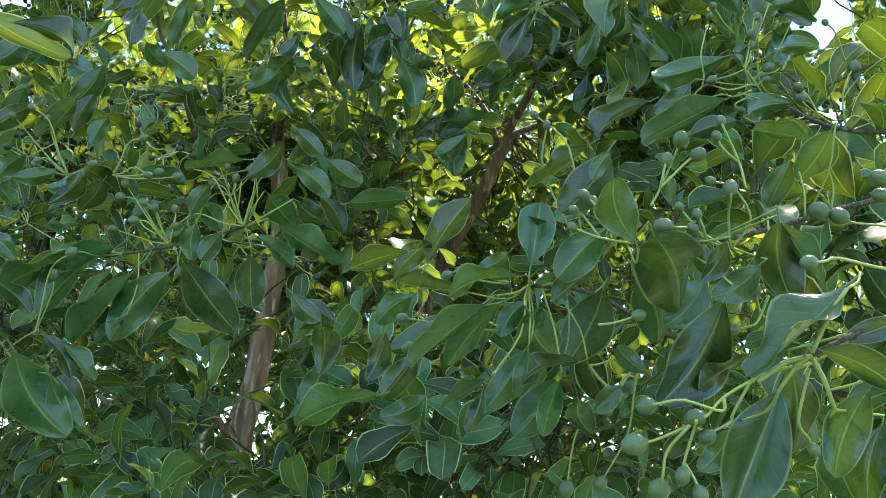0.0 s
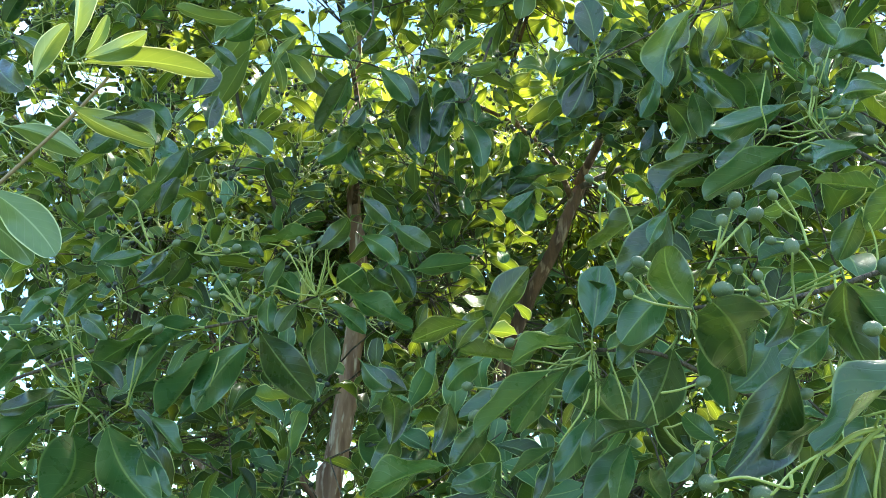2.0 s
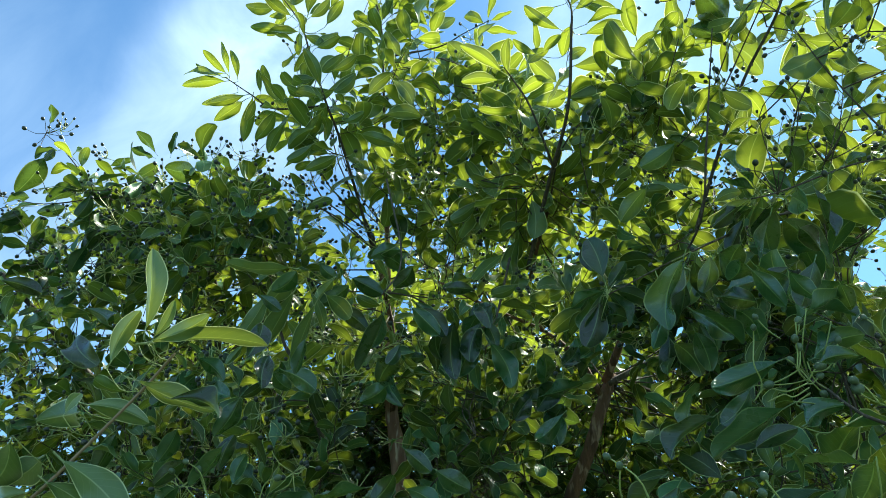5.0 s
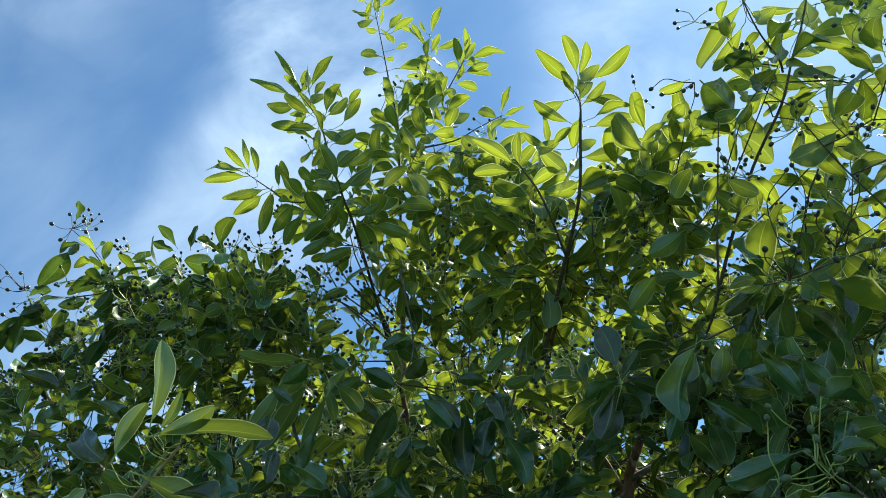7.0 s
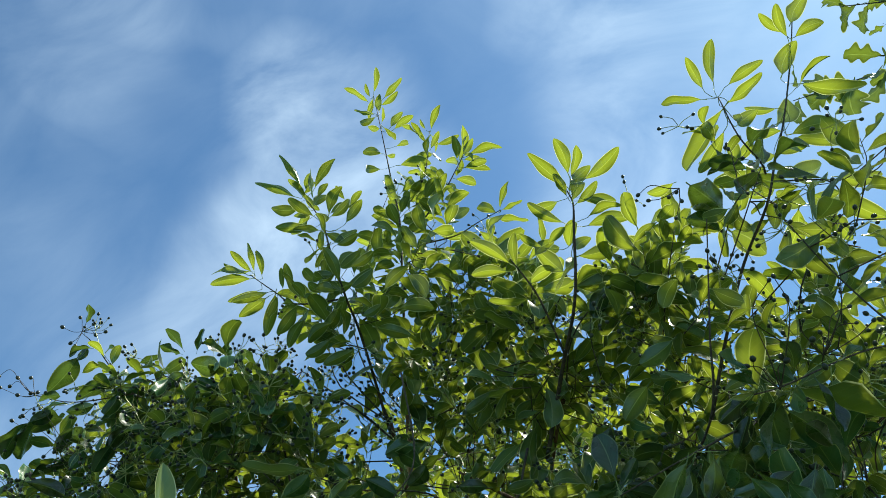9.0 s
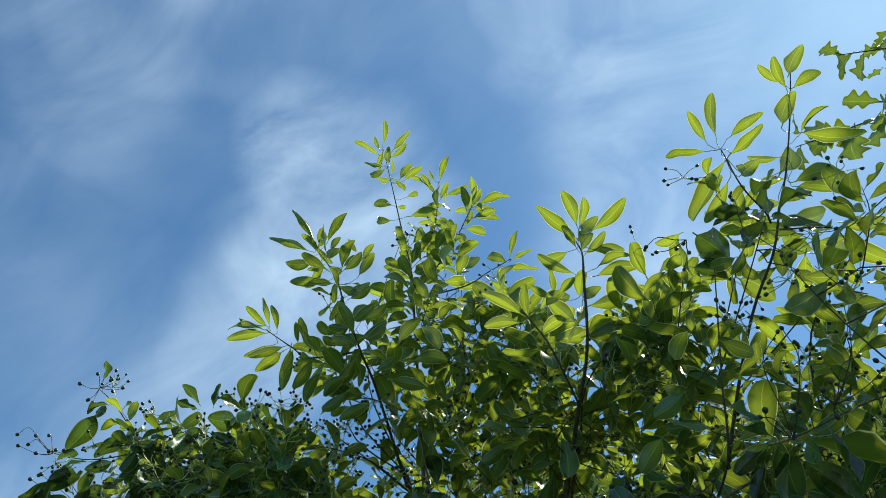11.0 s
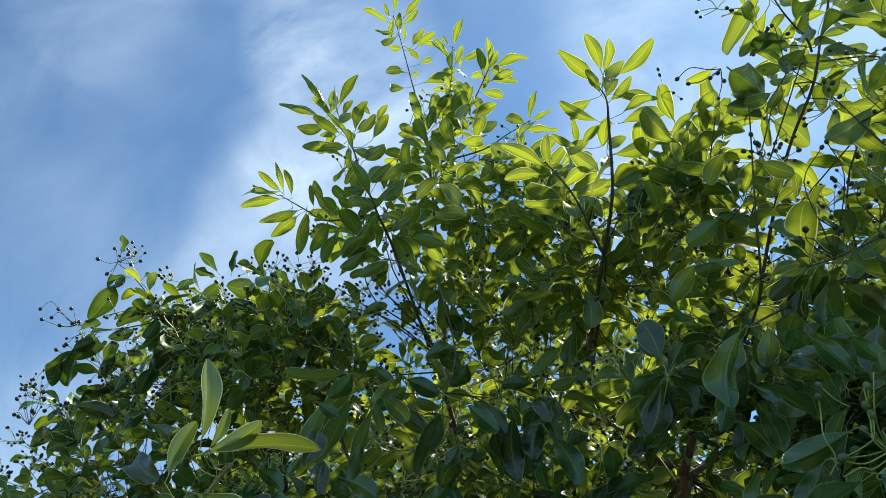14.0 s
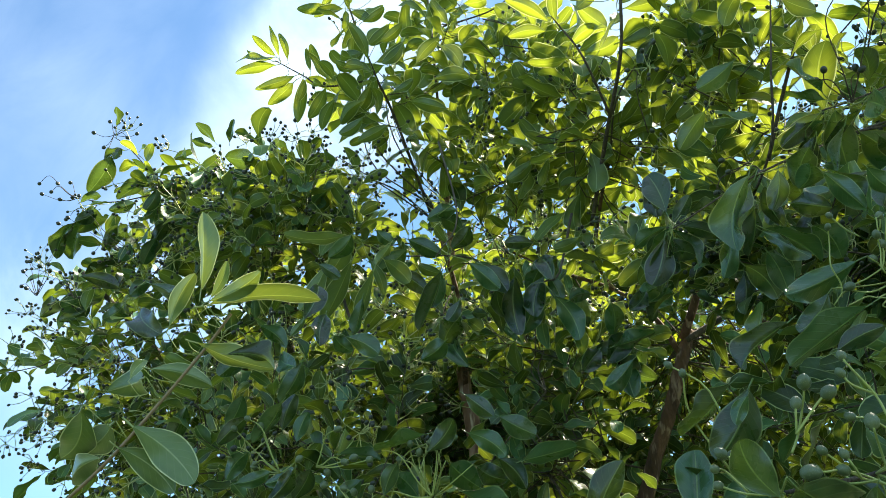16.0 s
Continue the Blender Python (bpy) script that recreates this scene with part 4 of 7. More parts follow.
fruits_on(twig_left_fruit, (-0.411, 1.309, 1.949), [
    -0.486, 1.317, 1.955, 0.009,
    -0.51, 1.309, 1.919, 0.009,
    -0.544, 1.307, 1.92, 0.007])
fruits_on(twig_left_fruit, (-0.233, 1.305, 1.993), [
    -0.282, 1.295, 2.058, 0.008,
    -0.242, 1.278, 2.059, 0.007,
    -0.219, 1.279, 2.075, 0.007,
    -0.252, 1.264, 2.071, 0.006,
    -0.31, 1.267, 2.071, 0.006,
    -0.183, 1.285, 2.076, 0.006,
    -0.337, 1.307, 1.993, 0.007])
fruits_on(twig_left_fruit, (-0.326, 1.311, 1.959), [
    -0.329, 1.324, 1.925, 0.008,
    -0.224, 1.278, 2.073, 0.005])
fruits_on(twig_left_fruit, (-0.496, 1.272, 2.061), [
    -0.552, 1.277, 2.086, 0.006,
    -0.529, 1.25, 2.143, 0.007,
    -0.544, 1.23, 2.152, 0.006,
    -0.569, 1.23, 2.138, 0.006,
    -0.514, 1.281, 2.083, 0.007,
    -0.555, 1.279, 2.082, 0.006,
    -0.466, 1.281, 2.083, 0.007])
fruits_on(twig_left_fruit, (-0.429, 1.275, 2.062), [
    -0.361, 1.28, 2.069, 0.008,
    -0.373, 1.271, 2.061, 0.007,
    -0.326, 1.267, 2.057, 0.007,
    -0.379, 1.254, 2.113, 0.007])
twig_young = stem("branch", tree_left, [(-1.160, 1.304, 1.918, 0.0040), (-1.008, 1.272, 2.036, 0.0037), (-0.883, 1.257, 2.116, 0.0034), (-0.795, 1.243, 2.178, 0.0032), (-0.649, 1.213, 2.289, 0.0029), (-0.578, 1.194, 2.349, 0.0026)], SHOOT, 8, 0.08)
leaves_on(twig_young, SLIM_PALE, [
    -0.612, 1.143, 2.381, -0.603, 1.104, 2.531, -16, 0.92,
    -0.681, 1.155, 2.329, -0.625, 1.136, 2.417, -29, 1.09,
    -0.597, 1.152, 2.36, -0.487, 1.144, 2.39, -51, 0.97,
    -0.622, 1.183, 2.373, -0.403, 1.219, 2.35, 1, 0.92,
    -0.608, 1.167, 2.376, -0.563, 1.145, 2.433, -25, 0.86,
    -0.646, 1.194, 2.304, -0.518, 1.261, 2.253, -38, 0.92,
    -0.736, 1.186, 2.265, -0.659, 1.27, 2.249, -69, 1.16,
    -0.776, 1.21, 2.263, -0.918, 1.274, 2.286, 62, 1.16,
    -0.775, 1.181, 2.252, -0.773, 1.211, 2.301, 59, 1.16,
    -0.795, 1.227, 2.18, -0.673, 1.274, 2.069, -89, 1.19,
    -0.831, 1.24, 2.148, -0.741, 1.307, 2.068, -80, 1.14,
    -0.854, 1.238, 2.195, -0.99, 1.306, 2.18, 43, 1.16])
leaves_on(twig_young, SLIM_PALE, [
    -0.89, 1.193, 2.214, -1.024, 1.295, 2.171, 15, 1.16,
    -0.863, 1.236, 2.131, -0.986, 1.303, 2.116, 42, 1.16])
twig_pale = stem("branch", tree_left, [(-0.236, 2.042, 2.753, 0.0030), (-0.288, 1.832, 2.755, 0.0025), (-0.458, 1.718, 2.744, 0.0020), (-0.521, 1.632, 2.746, 0.0015)], TWIG_BARK, 8, 0.08)
leaves_on(twig_pale, SLIM_PALE, [
    -0.554, 1.599, 2.765, -0.713, 1.552, 2.782, 9, 0.92,
    -0.552, 1.592, 2.741, -0.654, 1.689, 2.719, 25, 1.16,
    -0.63, 1.638, 2.72, -0.711, 1.649, 2.604, 46, 0.91,
    -0.558, 1.636, 2.708, -0.696, 1.736, 2.588, -13, 0.92,
    -0.497, 1.643, 2.67, -0.589, 1.721, 2.535, -30, 0.92,
    -0.706, 1.677, 2.601, -0.75, 1.679, 2.552, 50, 1.01,
    -0.508, 1.642, 2.701, -0.498, 1.709, 2.627, -28, 0.85,
    -0.448, 1.64, 2.733, -0.51, 1.669, 2.691, 37, 1.19])
spire = stem("branch", tree_left, [(-0.507, 2.293, 3.406, 0.0060), (-0.449, 2.064, 3.867, 0.0051), (-0.453, 2.050, 4.127, 0.0042), (-0.500, 2.050, 4.455, 0.0033), (-0.555, 2.050, 4.837, 0.0024), (-0.605, 2.050, 5.170, 0.0015)], TWIG_BARK, 8, 0.08)
stem("twig", spire, [(-0.444, 2.050, 4.198, 0.0030), (-0.343, 2.050, 4.366, 0.0022), (-0.306, 2.050, 4.726, 0.0015)], TWIG_BARK, 6)
stem("twig", spire, [(-0.436, 2.050, 4.005, 0.0040), (-0.277, 2.050, 4.210, 0.0032), (-0.179, 2.050, 4.408, 0.0023), (-0.152, 2.050, 4.475, 0.0015)], TWIG_BARK, 6)
stem("twig", spire, [(-0.428, 2.050, 3.968, 0.0040), (-0.221, 2.050, 3.965, 0.0032), (-0.120, 2.050, 4.009, 0.0023), (-0.015, 2.050, 4.052, 0.0015)], TWIG_BARK, 6)
leaves_on(spire, SLIM, [
    -0.612, 2.064, 5.23, -0.569, 1.975, 5.322, -36, 0.85,
    -0.628, 2.052, 5.176, -0.634, 1.997, 5.225, 17, 0.92,
    -0.639, 2.057, 5.142, -0.743, 1.97, 5.195, -8, 0.85,
    -0.545, 2.05, 5.123, -0.433, 2.004, 5.192, -42, 0.85,
    -0.565, 2.041, 4.996, -0.552, 2.001, 5.092, 3, 1.05,
    -0.589, 2.049, 4.968, -0.654, 2.01, 4.895, 47, 1.14,
    -0.599, 2.046, 5.002, -0.659, 2.022, 5.008, 35, 1.01,
    -0.57, 2.062, 4.877, -0.639, 2.073, 4.937, 51, 1.05,
    -0.504, 2.05, 4.848, -0.439, 2.038, 4.933, -34, 1.08,
    -0.488, 2.062, 4.839, -0.384, 2.044, 4.882, -30, 1.03,
    -0.546, 2.039, 4.633, -0.609, 1.965, 4.576, 45, 1.18,
    -0.52, 2.047, 4.618, -0.47, 2.027, 4.581, -47, 1.09])
leaves_on(spire, SLIM, [
    -0.47, 2.042, 4.665, -0.402, 2.015, 4.626, -42, 1.11,
    -0.55, 2.043, 4.523, -0.594, 1.975, 4.462, 52, 1.17,
    -0.448, 2.035, 4.501, -0.31, 2.072, 4.502, -39, 1.11,
    -0.39, 2.062, 4.567, -0.302, 2.063, 4.554, -38, 1.12,
    -0.325, 2.041, 4.631, -0.368, 1.955, 4.698, -10, 0.85,
    -0.325, 2.049, 4.749, -0.34, 2.009, 4.782, 21, 0.95,
    -0.3, 2.063, 4.756, -0.23, 1.995, 4.835, -5, 0.85,
    -0.276, 2.067, 4.628, -0.166, 2.067, 4.655, -36, 0.89,
    -0.299, 2.044, 4.579, -0.245, 1.999, 4.633, -20, 1.02,
    -0.174, 2.062, 4.462, -0.124, 1.958, 4.57, -44, 0.85,
    -0.145, 2.036, 4.455, -0.093, 2.019, 4.537, -38, 1.07,
    -0.13, 2.043, 4.449, 0.028, 2.063, 4.469, -1, 0.85])
leaves_on(spire, SLIM, [
    -0.146, 2.054, 4.385, -0.042, 2.093, 4.375, -39, 0.85,
    -0.196, 2.062, 4.334, -0.108, 2.067, 4.271, -49, 1.14,
    -0.236, 2.041, 4.287, -0.217, 2.159, 4.318, -24, 1.13,
    -0.019, 2.061, 4.077, 0.041, 1.995, 4.152, 13, 0.85,
    -0.011, 2.055, 4.056, 0.078, 2.053, 4.08, -5, 0.85,
    -0.038, 2.062, 4.057, -0.098, 1.969, 4.01, 43, 1.1,
    -0.049, 2.066, 4.034, 0.084, 2.116, 4.021, 5, 0.85,
    -0.119, 2.066, 3.978, -0.041, 2.174, 3.899, -38, 0.85,
    -0.133, 2.054, 3.961, -0.215, 2.059, 3.982, 46, 1.13,
    -0.534, 2.068, 4.434, -0.488, 2.177, 4.346, -27, 0.93,
    -0.379, 2.066, 4.191, -0.317, 1.985, 4.218, -15, 1.14,
    -0.281, 2.058, 4.171, -0.403, 2.109, 4.182, 37, 1.11])
leaves_on(spire, SLIM, [
    -0.25, 2.051, 3.876, -0.137, 2.007, 3.84, -46, 1.14,
    -0.438, 2.033, 4.304, -0.36, 1.963, 4.274, -29, 1.13,
    -0.311, 2.044, 4.167, -0.213, 1.962, 4.266, -27, 0.85,
    -0.421, 2.058, 4.076, -0.328, 2.033, 4.065, -40, 1.11,
    -0.47, 2.05, 3.994, -0.536, 1.959, 3.974, 43, 1.16,
    -0.482, 2.034, 4.145, -0.532, 1.937, 4.136, 36, 1.17,
    -0.405, 2.055, 3.932, -0.293, 2.06, 3.877, -51, 1.12,
    -0.29, 2.066, 4.015, -0.197, 2.082, 3.976, -47, 1.13,
    -0.354, 2.032, 4.431, -0.284, 2.094, 4.392, -35, 1.05,
    -0.235, 2.039, 4.311, -0.243, 1.952, 4.293, 19, 1.15,
    -0.219, 2.066, 4.083, -0.158, 2.11, 4.18, -69, 1.1])
shoot_left = stem("branch", tree_left, [(-0.512, 2.139, 3.157, 0.0055), (-0.558, 1.940, 3.454, 0.0048), (-0.574, 1.824, 3.544, 0.0042), (-0.599, 1.720, 3.685, 0.0035), (-0.641, 1.720, 3.841, 0.0029), (-0.700, 1.720, 3.970, 0.0022), (-0.749, 1.720, 4.053, 0.0016)], TWIG_BARK, 8, 0.08)
stem("twig", shoot_left, [(-0.574, 1.824, 3.544, 0.0040), (-0.730, 1.754, 3.506, 0.0032), (-0.800, 1.720, 3.553, 0.0023), (-0.916, 1.720, 3.672, 0.0015)], TWIG_BARK, 6)
leaves_on(shoot_left, SLIM, [
    -0.772, 1.731, 4.137, -0.823, 1.619, 4.227, 78, 0.85,
    -0.791, 1.732, 4.075, -0.929, 1.645, 4.12, 85, 0.85,
    -0.688, 1.704, 4.063, -0.585, 1.649, 4.138, 0, 0.85,
    -0.726, 1.72, 4.072, -0.691, 1.702, 4.097, -21, 1.08,
    -0.698, 1.729, 3.99, -0.655, 1.767, 4.072, -65, 1.18,
    -0.698, 1.722, 3.852, -0.823, 1.683, 3.857, 44, 0.99,
    -0.712, 1.73, 3.959, -0.799, 1.759, 3.991, 41, 1.02,
    -0.626, 1.713, 3.787, -0.553, 1.73, 3.728, -56, 1.07,
    -0.6, 1.702, 3.707, -0.679, 1.768, 3.678, 18, 1.07,
    -0.592, 1.737, 3.594, -0.676, 1.753, 3.635, 54, 1.03,
    -0.61, 1.714, 3.876, -0.537, 1.709, 3.943, -37, 1.14,
    -0.556, 1.737, 3.848, -0.487, 1.711, 3.925, -29, 1.13])
leaves_on(shoot_left, SLIM, [
    -0.477, 1.713, 3.657, -0.552, 1.712, 3.587, 43, 1.17,
    -0.532, 1.711, 3.899, -0.476, 1.682, 3.939, -24, 1.08,
    -0.555, 1.703, 3.943, -0.575, 1.658, 3.979, 30, 1.06,
    -0.435, 1.724, 3.56, -0.509, 1.723, 3.493, 45, 1.17,
    -0.566, 1.724, 3.602, -0.517, 1.739, 3.676, -56, 1.18,
    -0.571, 1.704, 3.699, -0.483, 1.685, 3.71, -36, 1.09,
    -0.745, 1.724, 4.072, -0.703, 1.79, 4.022, -37, 0.92,
    -0.924, 1.737, 3.67, -1.071, 1.707, 3.661, 54, 0.85,
    -0.929, 1.726, 3.681, -1.059, 1.685, 3.686, -74, 0.85,
    -0.929, 1.73, 3.704, -1.014, 1.68, 3.729, 82, 0.85,
    -0.903, 1.701, 3.67, -0.958, 1.628, 3.724, 26, 0.85,
    -0.894, 1.707, 3.673, -0.893, 1.628, 3.746, -21, 0.85])
leaves_on(shoot_left, SLIM, [
    -0.868, 1.721, 3.657, -0.866, 1.652, 3.72, 12, 0.85,
    -0.822, 1.705, 3.546, -0.952, 1.69, 3.528, 48, 0.85,
    -0.767, 1.712, 3.554, -0.756, 1.659, 3.605, -4, 0.85,
    -0.742, 1.736, 3.585, -0.752, 1.674, 3.639, 28, 1.09,
    -0.688, 1.727, 3.498, -0.685, 1.63, 3.486, 31, 1.14,
    -0.608, 1.736, 3.517, -0.648, 1.667, 3.506, 46, 1.19,
    -0.805, 1.73, 3.553, -0.873, 1.822, 3.452, 4, 0.89,
    -0.714, 1.727, 3.47, -0.8, 1.775, 3.405, 24, 1.11,
    -0.663, 1.701, 3.376, -0.735, 1.751, 3.313, 20, 1.11,
    -0.838, 1.725, 3.54, -0.969, 1.778, 3.532, 33, 1.01,
    -0.884, 1.739, 3.602, -0.999, 1.734, 3.578, 36, 0.85,
    -0.782, 1.707, 3.518, -0.831, 1.747, 3.469, 15, 1.01])
leaves_on(shoot_left, SLIM, [
    -0.642, 1.702, 3.506, -0.553, 1.683, 3.455, -59, 1.05,
    -0.628, 1.738, 3.587, -0.64, 1.686, 3.563, 51, 1.92,
    -0.562, 1.727, 3.539, -0.584, 1.629, 3.622, 27, 0.96,
    -0.533, 1.728, 3.513, -0.436, 1.727, 3.562, -42, 1.14,
    -0.512, 1.704, 3.575, -0.417, 1.676, 3.591, -36, 1.1,
    -0.557, 1.732, 3.421, -0.663, 1.82, 3.402, 24, 1.02,
    -0.574, 1.719, 3.349, -0.69, 1.795, 3.357, 34, 1,
    -0.468, 1.722, 3.353, -0.409, 1.739, 3.399, -53, 1.17,
    -0.411, 1.717, 3.286, -0.324, 1.8, 3.294, -50, 1.12,
    -0.577, 1.735, 3.299, -0.647, 1.711, 3.232, 56, 1.24,
    -0.481, 1.706, 3.207, -0.583, 1.71, 3.178, 47, 1.12,
    -0.331, 1.708, 3.335, -0.215, 1.703, 3.298, -53, 1.12])
leaves_on(shoot_left, SLIM, [
    -0.306, 1.714, 3.483, -0.247, 1.73, 3.376, -68, 1.15,
    -0.396, 1.738, 3.462, -0.312, 1.733, 3.537, -44, 1.14])
shoot_right = stem("branch", tree_right, [(0.021, 2.061, 2.920, 0.0070), (0.128, 1.854, 3.075, 0.0060), (0.216, 1.678, 3.189, 0.0050), (0.259, 1.600, 3.386, 0.0040), (0.275, 1.600, 3.501, 0.0030), (0.267, 1.600, 3.563, 0.0020)], TWIG_BARK, 8, 0.08)
stem("twig", shoot_right, [(0.151, 1.808, 3.093, 0.0040), (0.116, 1.677, 3.218, 0.0032), (0.078, 1.637, 3.303, 0.0023), (0.059, 1.600, 3.323, 0.0015)], TWIG_BARK, 6)
leaves_on(shoot_right, SLIM, [
    0.269, 1.558, 3.539, 0.174, 1.463, 3.628, -5, 0.92,
    0.282, 1.554, 3.593, 0.264, 1.471, 3.678, 7, 1.09,
    0.289, 1.556, 3.551, 0.356, 1.576, 3.631, -61, 1.16,
    0.328, 1.565, 3.56, 0.451, 1.517, 3.614, -39, 0.97,
    0.277, 1.593, 3.511, 0.298, 1.615, 3.626, 60, 1.16,
    0.286, 1.609, 3.509, 0.364, 1.596, 3.574, -47, 0.97,
    0.232, 1.609, 3.44, 0.142, 1.532, 3.481, 33, 0.91,
    0.303, 1.638, 3.43, 0.436, 1.684, 3.465, -46, 0.92,
    0.249, 1.704, 3.408, 0.305, 1.741, 3.477, -72, 1.16,
    0.255, 1.687, 3.361, 0.409, 1.734, 3.433, -52, 0.93,
    0.156, 1.679, 3.435, 0.159, 1.622, 3.511, -35, 0.92,
    0.174, 1.665, 3.42, 0.234, 1.638, 3.447, -39, 1.22])
leaves_on(shoot_right, SLIM, [
    0.153, 1.634, 3.385, 0.094, 1.592, 3.42, 37, 0.95,
    0.198, 1.705, 3.329, 0.126, 1.703, 3.453, 66, 1.16,
    0.127, 1.653, 3.376, 0.192, 1.684, 3.446, -64, 1.16,
    0.206, 1.715, 3.34, 0.233, 1.748, 3.42, 69, 1.16,
    0.224, 1.743, 3.295, 0.375, 1.758, 3.327, -50, 1.24,
    0.221, 1.751, 3.327, 0.116, 1.844, 3.398, 56, 1.16,
    0.182, 1.732, 3.377, 0.086, 1.79, 3.393, 45, 1.16,
    0.063, 1.674, 3.371, 0.08, 1.615, 3.455, -7, 0.89,
    0.044, 1.663, 3.374, -0.061, 1.595, 3.445, 41, 0.9,
    0.031, 1.676, 3.354, -0.075, 1.643, 3.345, 47, 1.08,
    0.252, 1.809, 3.332, 0.355, 1.878, 3.346, -46, 1.01,
    0.173, 1.84, 3.263, 0.115, 1.83, 3.369, 64, 1.16])
leaves_on(shoot_right, SLIM, [
    0.258, 1.884, 3.229, 0.352, 1.934, 3.289, -63, 1.16,
    0.151, 1.854, 3.19, 0.07, 1.863, 3.264, 65, 1.16,
    0.086, 1.879, 3.138, 0.03, 1.854, 3.222, 54, 1.16,
    0.185, 1.913, 3.137, 0.271, 1.961, 3.216, -73, 1.16])
spire_right = stem("branch", tree_right, [(0.421, 1.934, 2.684, 0.0050), (0.552, 1.709, 2.918, 0.0045), (0.669, 1.612, 3.120, 0.0041), (0.770, 1.530, 3.241, 0.0036), (0.848, 1.530, 3.407, 0.0032), (0.923, 1.530, 3.558, 0.0027), (1.041, 1.530, 3.840, 0.0023), (1.131, 1.530, 4.078, 0.0018)], TWIG_BARK, 8, 0.08)
stem("twig", spire_right, [(0.401, 1.827, 2.687, 0.0035), (0.475, 1.624, 2.724, 0.0030), (0.512, 1.530, 2.859, 0.0025), (0.547, 1.530, 2.993, 0.0021), (0.611, 1.530, 3.238, 0.0016)], TWIG_BARK, 6)
stem("twig", spire_right, [(0.814, 1.530, 3.320, 0.0030), (0.933, 1.530, 3.280, 0.0022), (0.952, 1.530, 3.218, 0.0015)], TWIG_BARK, 6)
leaves_on(spire_right, SLIM, [
    1.042, 1.431, 3.808, 1.142, 1.437, 3.851, -42, 1.09,
    0.98, 1.503, 3.737, 1.063, 1.48, 3.857, -61, 1.16,
    1.019, 1.515, 3.684, 1.192, 1.547, 3.643, -7, 0.92,
    0.923, 1.584, 3.61, 1.003, 1.613, 3.749, 88, 1.16,
    0.958, 1.612, 3.582, 1.106, 1.657, 3.623, -43, 1.03,
    0.968, 1.644, 3.592, 1.114, 1.709, 3.59, -34, 0.84,
    0.934, 1.61, 3.605, 0.85, 1.633, 3.626, 43, 1.16,
    0.921, 1.699, 3.521, 1.062, 1.79, 3.609, -51, 1.16,
    0.899, 1.631, 3.534, 0.996, 1.641, 3.551, -44, 0.9,
    0.838, 1.655, 3.494, 0.701, 1.662, 3.512, 44, 1.02,
    1.05, 1.723, 3.472, 1.198, 1.785, 3.497, -41, 0.96,
    1.048, 1.757, 3.438, 1.185, 1.874, 3.397, -22, 1.0])
leaves_on(spire_right, SLIM, [
    0.972, 1.752, 3.448, 1.057, 1.769, 3.453, -44, 1.12,
    0.973, 1.78, 3.47, 1.066, 1.96, 3.517, -9, 1.16,
    0.99, 1.792, 3.382, 1.072, 1.911, 3.373, -14, 1.16,
    0.925, 1.78, 3.38, 1.0, 1.892, 3.334, 22, 0.92,
    0.953, 1.773, 3.439, 0.905, 1.821, 3.563, 86, 1.16,
    0.837, 1.573, 3.57, 0.781, 1.646, 3.556, 36, 1.16,
    0.905, 1.675, 3.573, 0.871, 1.734, 3.627, 63, 1.16,
    0.934, 1.8, 3.449, 0.876, 1.936, 3.393, 33, 1.16,
    0.709, 1.741, 3.366, 0.828, 1.933, 3.414, -24, 1.16,
    0.863, 1.87, 3.307, 1.029, 2.045, 3.348, -35, 1.16,
    0.856, 1.859, 3.288, 0.926, 1.931, 3.223, -22, 1.16,
    0.844, 1.893, 3.298, 0.805, 1.894, 3.35, 55, 1.16])
leaves_on(spire_right, SLIM, [
    0.709, 1.822, 3.288, 0.792, 1.935, 3.23, -19, 1.01,
    0.727, 1.889, 3.214, 0.811, 1.982, 3.209, -31, 1.16,
    0.731, 1.915, 3.201, 0.83, 1.948, 3.223, -18, 0.92,
    0.737, 1.947, 3.192, 0.819, 2.051, 3.204, -34, 1.16,
    0.797, 2.009, 3.147, 0.921, 2.025, 3.184, -60, 1.16,
    0.874, 1.711, 3.478, 0.809, 1.787, 3.534, 56, 1.16,
    1.016, 1.42, 3.804, 0.998, 1.329, 3.856, -10, 1.0,
    1.045, 1.41, 3.855, 1.125, 1.383, 3.955, -55, 1.19])
fruits_on(spire_right, (0.798, 1.53, 3.262), [
    0.801, 1.522, 3.214, 0.007,
    0.818, 1.542, 3.221, 0.007,
    0.906, 1.547, 3.208, 0.007])
side_spire = stem("branch", tree_right, [(0.775, 1.442, 3.266, 0.0030), (0.764, 1.403, 3.273, 0.0025), (0.721, 1.330, 3.315, 0.0021), (0.722, 1.330, 3.488, 0.0016)], TWIG_BARK, 8, 0.08)
